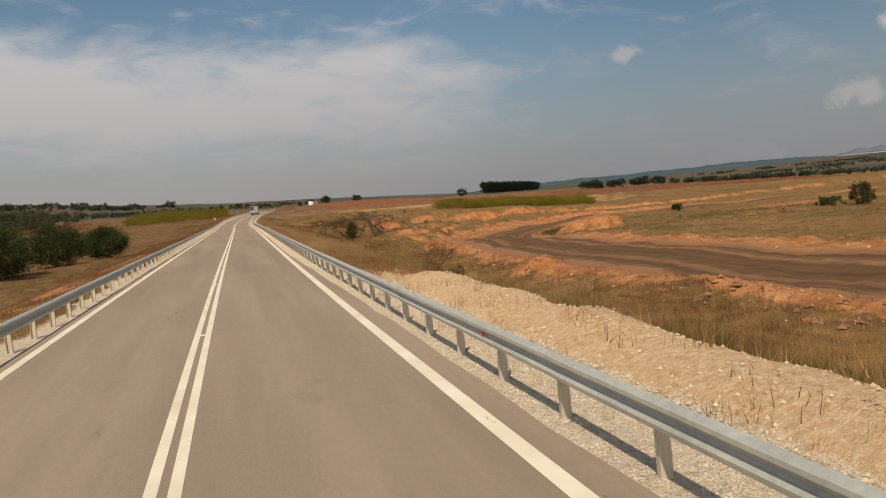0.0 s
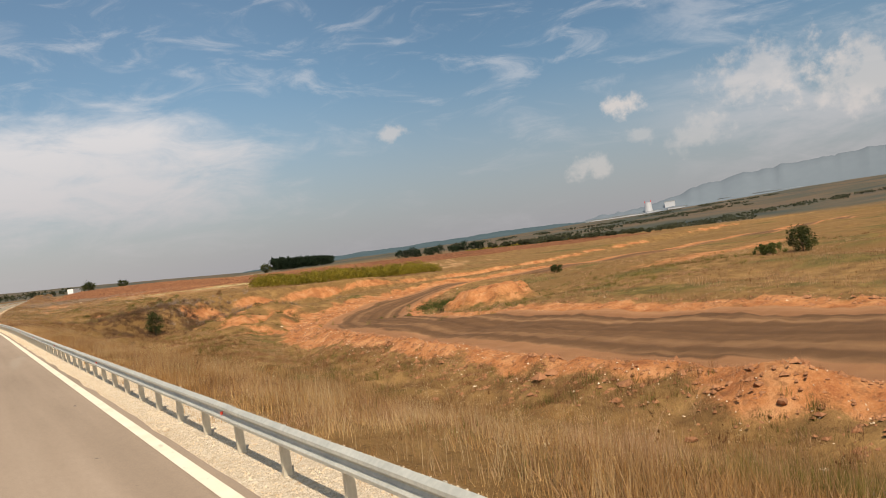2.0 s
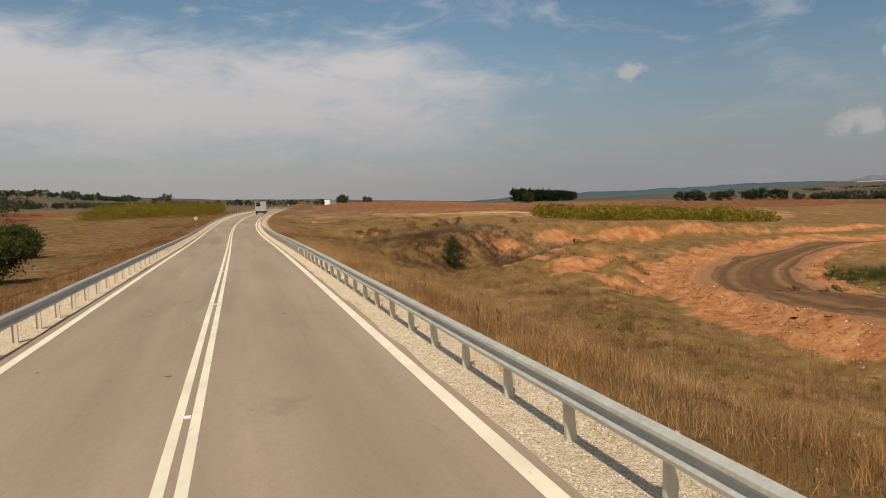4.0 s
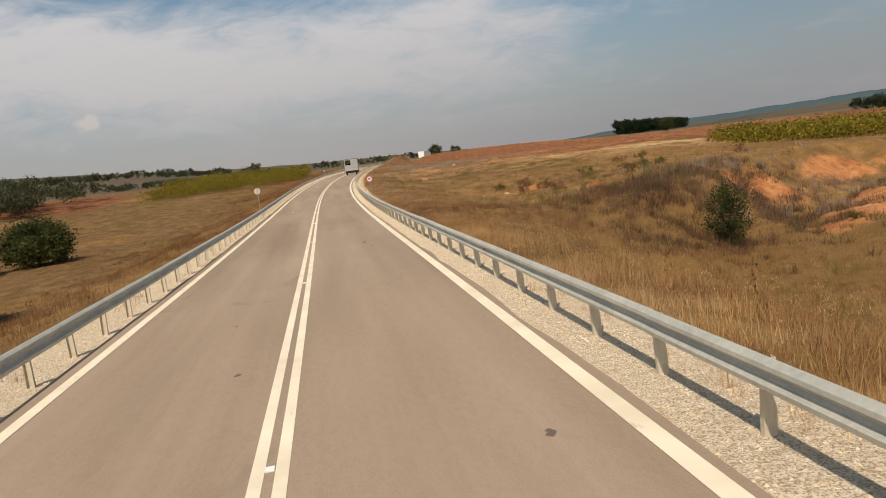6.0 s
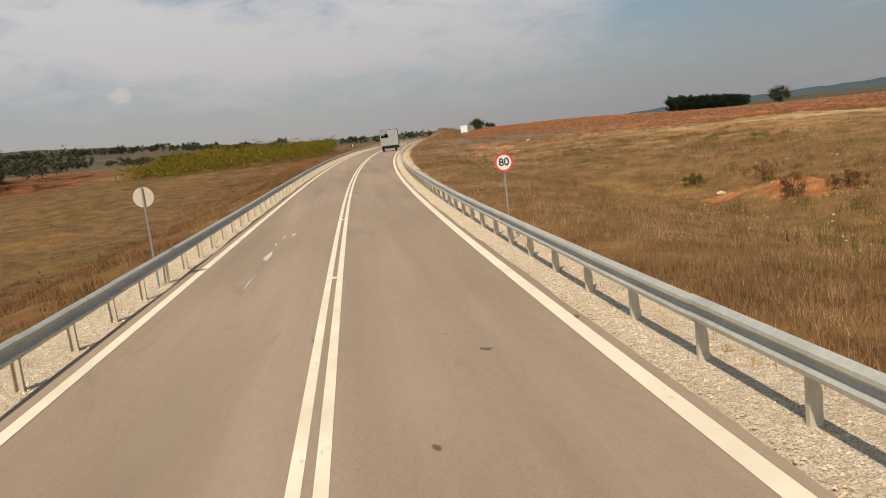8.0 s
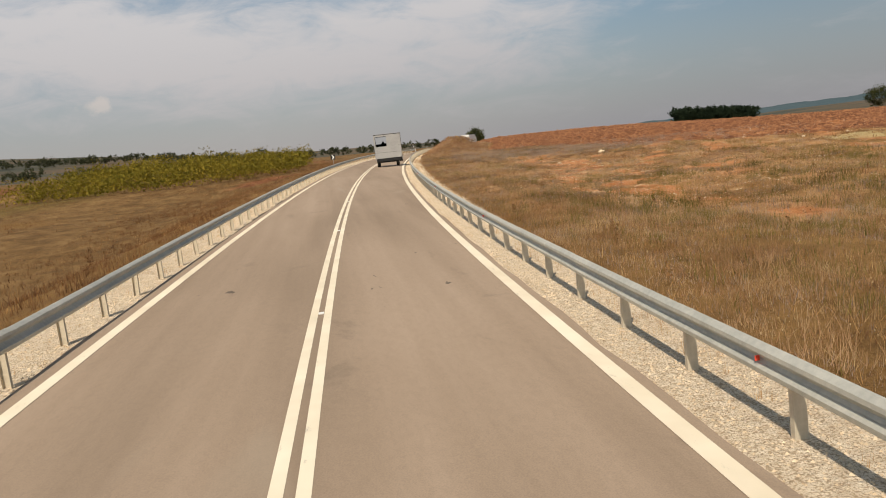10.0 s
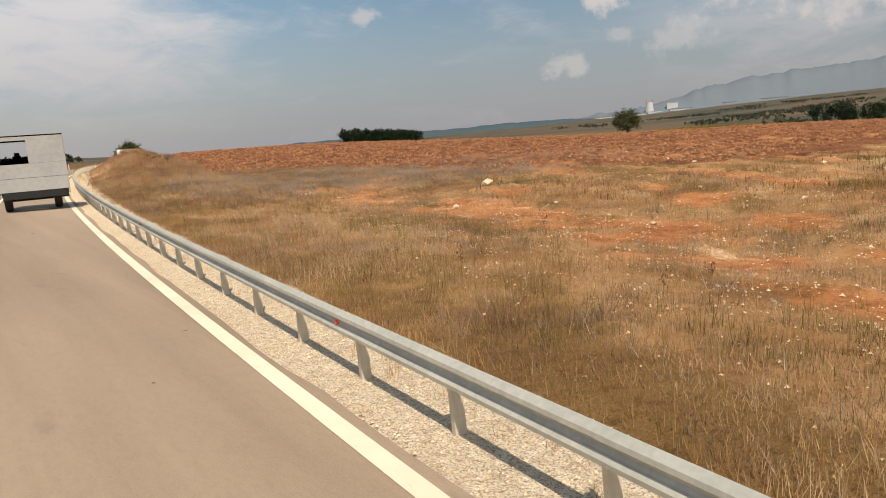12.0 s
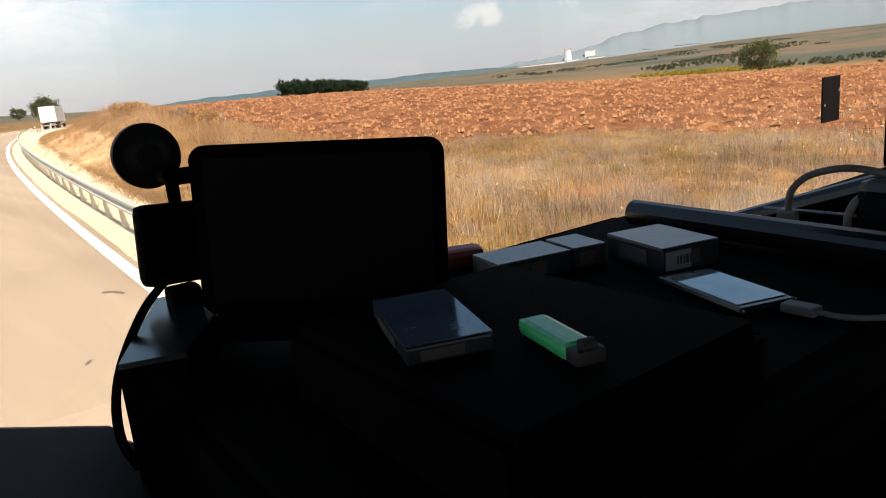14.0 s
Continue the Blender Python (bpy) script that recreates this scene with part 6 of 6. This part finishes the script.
for by, bz, bw, bh, mat, name in ((-1.515, 1.20, 2.84, 0.60, M_PANEL, "lower_panel"), (-1.50, 0.72, 2.60, 0.30, M_BLACK, "rear_bumper"), (0.91, 0.80, 2.84, 0.75, M_BLACK, "front_bumper")):
    bm = bmesh.new()
    box(bm, (bw, 0.04, bh), (0.843, by, bz), 0.012)
    part(name, bm, mat, cabin)
for px in (-0.582, 2.262):
    bm = bmesh.new()
    box(bm, (0.02, 0.60, 0.66), (px, -1.20, 0.98), 0.008)
    box(bm, (0.02, 0.70, 0.66), (px, 0.55, 0.98), 0.008)
    box(bm, (0.02, 1.2, 0.30), (px, -0.35, 1.22), 0.008)
    part("lower_side_panel", bm, M_PANEL, cabin)
for px in (-0.582, 2.262):
    bm = bmesh.new()
    box(bm, (0.02, 2.40, 0.95), (px, -0.33, top - 0.80), 0.008)
    box(bm, (0.02, 0.98, 0.95), (px, -1.03, top + 0.15), 0.008)
    part("side_panel", bm, M_PANEL, cabin, "pale grey painted side panel")
bm = slab(bmesh.new(), [(0.90, top + 0.60), (0.62, top + 0.69), (-1.53, top + 0.71), (-1.53, top + 0.685), (0.6, top + 0.665), (0.87, top + 0.585)], -0.59, 2.28)
part("roof_panel", bm, M_PANEL, cabin, "pale grey painted roof panel")
for bx in (0.2, 1.2):
    bm = bmesh.new()
    box(bm, (0.09, 2.2, 0.2), (bx, -0.2, 0.95), 0.015)
    box(bm, (0.08, 0.08, top - 1.85), (bx, 0.8, 0.95 + (top - 1.85) / 2), 0.01)
    part("chassis_beam", bm, M_BLACK, cabin)
bm = bmesh.new()
tube(bm, 0.06, 1.9, (0.70, -0.35, 0.5), "X", 12)
box(bm, (0.09, 0.12, 0.42), (0.2, -0.35, 0.68), 0.01)
box(bm, (0.09, 0.12, 0.42), (1.2, -0.35, 0.68), 0.01)
part("front_axle", bm, M_BLACK, cabin)
for wx in (-0.33, 1.73):
    wheel(cabin, wx, -0.35, 0.5, 0.32)


def ring(name, m, big, small, mat, parent, label=""):
    verts, faces, n, k = [], [], 64, 14
    for i in range(n):
        a = 2 * math.pi * i / n
        for j in range(k):
            b = 2 * math.pi * j / k
            r = big + math.cos(b) * small
            verts.append(tuple(m @ Vector((math.cos(a) * r, math.sin(a) * r, math.sin(b) * small))))
            faces.append((i * k + j, ((i + 1) % n) * k + j, ((i + 1) % n) * k + (j + 1) % k, i * k + (j + 1) % k))
    return mesh_object(name, verts, faces, mat, parent, label, True)


wheel_m = Matrix.Translation((-0.05, 0.33, top - 0.44)) @ Matrix.Rotation(radians(28), 4, "X")
ring("steering_wheel", wheel_m, 0.205, 0.018, M_GRAIN, cabin, "thick black steering wheel")
bm = bmesh.new()
tube(bm, 0.07, 0.05, (0, 0, 0), "Z", 20, m=wheel_m)
box(bm, (0.40, 0.05, 0.02), (0, 0, 0), 0.008, m=wheel_m)
box(bm, (0.05, 0.22, 0.02), (0, -0.11, 0), 0.008, m=wheel_m)
tube(bm, 0.035, 0.42, (0, 0, -0.21), "Z", 16, m=wheel_m)
part("wheel_hub", bm, M_DASH, cabin)

# dash camera on a suction mount
dc = cab_thing("dash_camera", "black dash camera on a suction mount at the windscreen", "dash camera", (0.212, 0.86, -0.052))
bm = bmesh.new()
tube(bm, 0.038, 0.012, (0, 0.02, 0), "Y", 36)
tube(bm, 0.03, 0.014, (0, 0.01, 0), "Y", 30, 0.014)
part("suction_cup", bm, M_GRAIN, dc, "round black suction cup")
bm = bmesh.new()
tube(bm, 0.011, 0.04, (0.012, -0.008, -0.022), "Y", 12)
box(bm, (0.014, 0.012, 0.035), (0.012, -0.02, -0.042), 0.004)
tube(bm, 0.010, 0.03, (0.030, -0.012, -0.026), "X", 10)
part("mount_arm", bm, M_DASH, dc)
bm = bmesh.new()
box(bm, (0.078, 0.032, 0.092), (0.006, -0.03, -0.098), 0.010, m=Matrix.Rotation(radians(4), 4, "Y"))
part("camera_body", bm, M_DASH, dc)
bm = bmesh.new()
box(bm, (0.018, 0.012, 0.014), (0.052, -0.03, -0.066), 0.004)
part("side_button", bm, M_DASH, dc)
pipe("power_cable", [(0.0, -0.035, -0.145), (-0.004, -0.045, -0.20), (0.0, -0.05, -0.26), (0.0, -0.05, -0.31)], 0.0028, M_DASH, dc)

# tablet
def face_box(name, mat, parent, c, right, up, w, h, d, bev, label="", corner=0.0):
    r, u = Vector(right).normalized(), Vector(up).normalized()
    nrm = r.cross(u).normalized()
    u = nrm.cross(r).normalized()
    m = Matrix((r, u, nrm)).transposed().to_4x4()
    m.translation = c
    bm_ = bmesh.new()
    if corner:
        rim = [(sx * (w / 2 - corner) + corner * math.cos(radians(a0 + 15 * k)), sy * (h / 2 - corner) + corner * math.sin(radians(a0 + 15 * k)))
               for sx, sy, a0 in ((1, 1, 0), (-1, 1, 90), (-1, -1, 180), (1, -1, 270)) for k in range(7)]
        back, front = ([bm_.verts.new(m @ Vector((x, y, z))) for x, y in rim] for z in (-d / 2, d / 2))
        bm_.faces.new(back[::-1])
        bm_.faces.new(front)
        for i in range(len(rim)):
            j = (i + 1) % len(rim)
            bm_.faces.new((back[i], back[j], front[j], front[i]))
        bmesh.ops.bevel(bm_, geom=[e for e in bm_.edges if e.calc_face_angle(0) > 1.2], offset=0.002, segments=2, affect="EDGES")
    else:
        box(bm_, (w, h, d), (0, 0, 0), bev, m=m)
    return part(name, bm_, mat, parent, label), m


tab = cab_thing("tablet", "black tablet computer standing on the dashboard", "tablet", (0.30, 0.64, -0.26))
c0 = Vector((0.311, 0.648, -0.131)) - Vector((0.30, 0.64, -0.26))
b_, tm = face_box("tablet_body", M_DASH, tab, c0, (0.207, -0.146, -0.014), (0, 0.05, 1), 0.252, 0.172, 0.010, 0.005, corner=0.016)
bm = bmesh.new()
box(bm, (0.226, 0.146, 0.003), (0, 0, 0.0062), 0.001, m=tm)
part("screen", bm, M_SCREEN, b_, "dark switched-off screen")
# Stand widened into an added filler that blacks out the gap below.
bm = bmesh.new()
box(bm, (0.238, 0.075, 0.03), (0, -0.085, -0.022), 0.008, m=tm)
part("stand", bm, M_DASH, tab, "black plastic stand, widened as a filler below the tablet")

# glossy box on the dashboard that the tablet leans on, with a cable looping off its side
hold = cab_thing("storage_box", "narrow glossy black storage box beside the tablet", "box", (0.10, 0.652, -0.262))
bm = bmesh.new()
foot = [(0.0, 0.0), (0.055, -0.018), (0.185, 0.19), (0.088, 0.205)]
lo = [bm.verts.new((x, y, -0.25)) for x, y in foot]
hi = [bm.verts.new((x, y, 0.042)) for x, y in foot]
bm.faces.new(lo[::-1])
bm.faces.new(hi)
for i in range(4):
    bm.faces.new((lo[i], lo[(i + 1) % 4], hi[(i + 1) % 4], hi[i]))
part("box_body", soften(bm, 0.006), M_DASH, hold)
bm = bmesh.new()
lo = [bm.verts.new((x, y, 0.0425)) for x, y in foot]
hi = [bm.verts.new((x * 0.98 + 0.001, y * 0.98 + 0.001, 0.0475)) for x, y in foot]
bm.faces.new(lo[::-1])
bm.faces.new(hi)
for i in range(4):
    bm.faces.new((lo[i], lo[(i + 1) % 4], hi[(i + 1) % 4], hi[i]))
part("box_lid", bm, M_GLOSS, hold, "glossy black lid")
bm = bmesh.new()
box(bm, (0.035, 0.03, 0.026), (0.105, 0.15, 0.055), 0.005)
part("clamp", bm, M_DASH, hold)
pipe("charging_cable", [(0.105, 0.15, 0.078), (0.085, 0.13, 0.082), (0.045, 0.09, 0.062), (0.005, 0.04, 0.022), (-0.008, 0.01, -0.02), (0.0, -0.006, -0.05)], 0.0045, M_DASH, hold)


def packet(at, yaw, size, label, lid, group):
    p = cab_thing("card_packet", label, "packet", at, group)
    p.matrix_world = p.matrix_world @ Matrix.Rotation(radians(yaw), 4, "Z")
    w, d, h = size
    bm_ = bmesh.new()
    box(bm_, (w, d, h), (0, 0, h / 2), 0.002)
    part("packet_body", bm_, M_PACK_DARK, p, "dark printed side")
    bm_ = bmesh.new()
    box(bm_, (w * 0.99, d * 0.99, 0.0012), (0, 0, h + 0.0012), 0)
    part("top_face", bm_, M_PACK if lid else M_FILM, p, "pale grey top")
    bm_ = bmesh.new()
    box(bm_, (0.001, d * 0.5, h * 0.6), (-w / 2 - 0.001, 0, h * 0.5), 0)
    part("side_print", bm_, M_PRINT, p)
    bm_ = bmesh.new()
    box(bm_, (w * 0.5, 0.001, h * 0.6), (-w * 0.1, -d / 2 - 0.001, h * 0.5), 0)
    part("front_print", bm_, M_PRINT, p)
    if w > 0.08 and d > 0.1 and lid:
        bm_ = bmesh.new()
        box(bm_, (w * 0.44, 0.0012, h * 0.76), (-w * 0.24, -d / 2 - 0.0022, h * 0.5), 0)
        part("white_label", bm_, M_PACK, p, "white printed label")
    for i in range(5 if lid else 0):
        bm_ = bmesh.new()
        box(bm_, (0.002 + 0.001 * (i % 2), 0.001, h * 0.34), (-w * 0.26 + i * 0.005, -d / 2 - 0.0032, h * 0.5), 0)
        part("bar_mark", bm_, M_PRINT, p)
    return p


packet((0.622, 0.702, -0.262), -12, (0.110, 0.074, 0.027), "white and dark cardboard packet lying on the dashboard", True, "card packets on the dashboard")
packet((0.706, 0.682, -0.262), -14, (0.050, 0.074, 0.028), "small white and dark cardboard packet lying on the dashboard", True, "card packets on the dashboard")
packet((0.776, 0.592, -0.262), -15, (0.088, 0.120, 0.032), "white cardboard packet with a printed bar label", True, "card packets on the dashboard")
packet((0.290, 0.441, -0.189), -20, (0.064, 0.122, 0.013), "card packet in blue shining film on the dash ledge", False, "card packets on the dashboard")

case = cab_thing("spectacle_case", "dark red leather case behind the packets", "case", (0.592, 0.806, -0.262))
bm = bmesh.new()
box(bm, (0.075, 0.045, 0.028), (0, 0, 0.014), 0.010, m=Matrix.Rotation(radians(-25), 4, "Z"))
part("case_shell", bm, M_MAROON, case)

lighter = cab_thing("lighter", "green plastic cigarette lighter with a steel hood", "lighter", (0.335, 0.352, -0.188))
lighter.matrix_world = CAB @ Matrix.Translation((0.331, 0.338, EH - 0.189)) @ Matrix.Rotation(radians(-105), 4, "Z")
bm = bmesh.new()
box(bm, (0.070, 0.024, 0.012), (-0.009, 0, 0.007), 0.005)
part("body", bm, M_GREEN, lighter)
# Steel coloured black: the dark cab it mirrors is put into the colour.
bm = bmesh.new()
box(bm, (0.016, 0.023, 0.011), (0.032, 0, 0.007), 0.003)
part("steel_hood", bm, M_BLACK, lighter)
bm = bmesh.new()
tube(bm, 0.005, 0.01, (0.034, 0, 0.014), "Y", 12)
part("spark_wheel", bm, M_BLACK, lighter)

phone = cab_thing("smartphone", "black smartphone lying flat with a bright reflecting screen", "phone", (0.694, 0.447, -0.262))
phone.matrix_world = phone.matrix_world @ Matrix.Rotation(radians(71), 4, "Z")
bm = bmesh.new()
box(bm, (0.150, 0.072, 0.009), (0, 0, 0.0045), 0.004)
part("phone_body", bm, M_GLOSS, phone)
bm = bmesh.new()
box(bm, (0.125, 0.062, 0.001), (0, 0, 0.0096), 0)
part("screen", bm, M_PHONE, phone, "shiny glass screen")

lead = cab_thing("usb_cable", "grey charging cable with a plug lying on the dashboard", "cable", (0.50, 0.60, -0.262), "charging cables")
pipe("cable", [(0.105, 0.20, 0.012), (0.10, 0.13, 0.005), (0.085, 0.075, 0.004), (0.06, 0.0, 0.004), (0.046, -0.06, 0.006)], 0.0032, M_CABLE, lead)
bm = bmesh.new()
box(bm, (0.016, 0.034, 0.010), (0.046, -0.075, 0.007), 0.003)
part("plug", bm, M_CABLE, lead)
lead = cab_thing("usb_cable", "grey charging cable plugged into the phone", "cable", (0.66, 0.34, -0.262), "charging cables")
bm = bmesh.new()
box(bm, (0.02, 0.035, 0.010), (0.02, 0.01, 0.006), 0.003)
part("plug", bm, M_CABLE, lead)
pipe("cable", [(0.02, -0.005, 0.006), (0.025, -0.03, 0.004), (0.05, -0.06, 0.004), (0.09, -0.07, 0.006)], 0.0032, M_CABLE, lead)
lead = cab_thing("usb_cable", "grey cable that arches up from the tray", "cable", (0.976, 0.512, -0.262), "charging cables")
lead.matrix_world = lead.matrix_world @ Matrix.Scale(1.22, 4)
bm = bmesh.new()
box(bm, (0.014, 0.022, 0.032), (0, 0.01, 0.016), 0.003)
part("plug", bm, M_CABLE, lead)
pipe("cable", [(0.0, 0.01, 0.03), (0.0, 0.006, 0.055), (0.015, -0.01, 0.072), (0.03, -0.05, 0.078), (0.04, -0.10, 0.062), (0.05, -0.13, 0.02)], 0.0042, M_CABLE, lead)
lead = cab_thing("usb_cable", "grey cable that bends down into the tray", "cable", (0.976, 0.442, -0.262), "charging cables")
lead.matrix_world = lead.matrix_world @ Matrix.Scale(1.22, 4)
pipe("cable", [(0.0, 0.0, 0.0), (0.0, 0.0, 0.03), (0.01, -0.008, 0.05), (0.03, -0.03, 0.052), (0.05, -0.05, 0.03), (0.06, -0.06, 0.0)], 0.0045, M_CABLE, lead)
adapter = cab_thing("power_adapter", "black power adapter in the dashboard tray", "adapter", (1.0, 0.409, -0.262))
bm = bmesh.new()
box(bm, (0.043, 0.055, 0.085), (0, 0, 0.0425), 0.014)
part("shell", bm, M_GLOSS, adapter)
sheet = cab_thing("paper_sheet", "white folded paper in the dashboard tray", "paper", (1.075, 0.53, -0.262))
bm = bmesh.new()
box(bm, (0.11, 0.12, 0.004), (0, 0, 0.015), 0.001, m=Matrix.Rotation(radians(14), 4, "Y"))
part("sheet", bm, M_PACK, sheet)
tag = cab_thing("windscreen_sticker", "small black sticker tag on the windscreen", "sticker", (1.86, 0.895, -0.134))
bm = bmesh.new()
box(bm, (0.088, 0.004, 0.112), (0, 0, 0), 0.001)
part("tag_plate", bm, M_BLACK, tag)
for dx, dz in ((0.034, 0.02), (-0.036, -0.012)):
    bm = bmesh.new()
    tube(bm, 0.004, 0.002, (dx, -0.003, dz), "Y", 10)
    part("stud", bm, M_CHROME, tag)
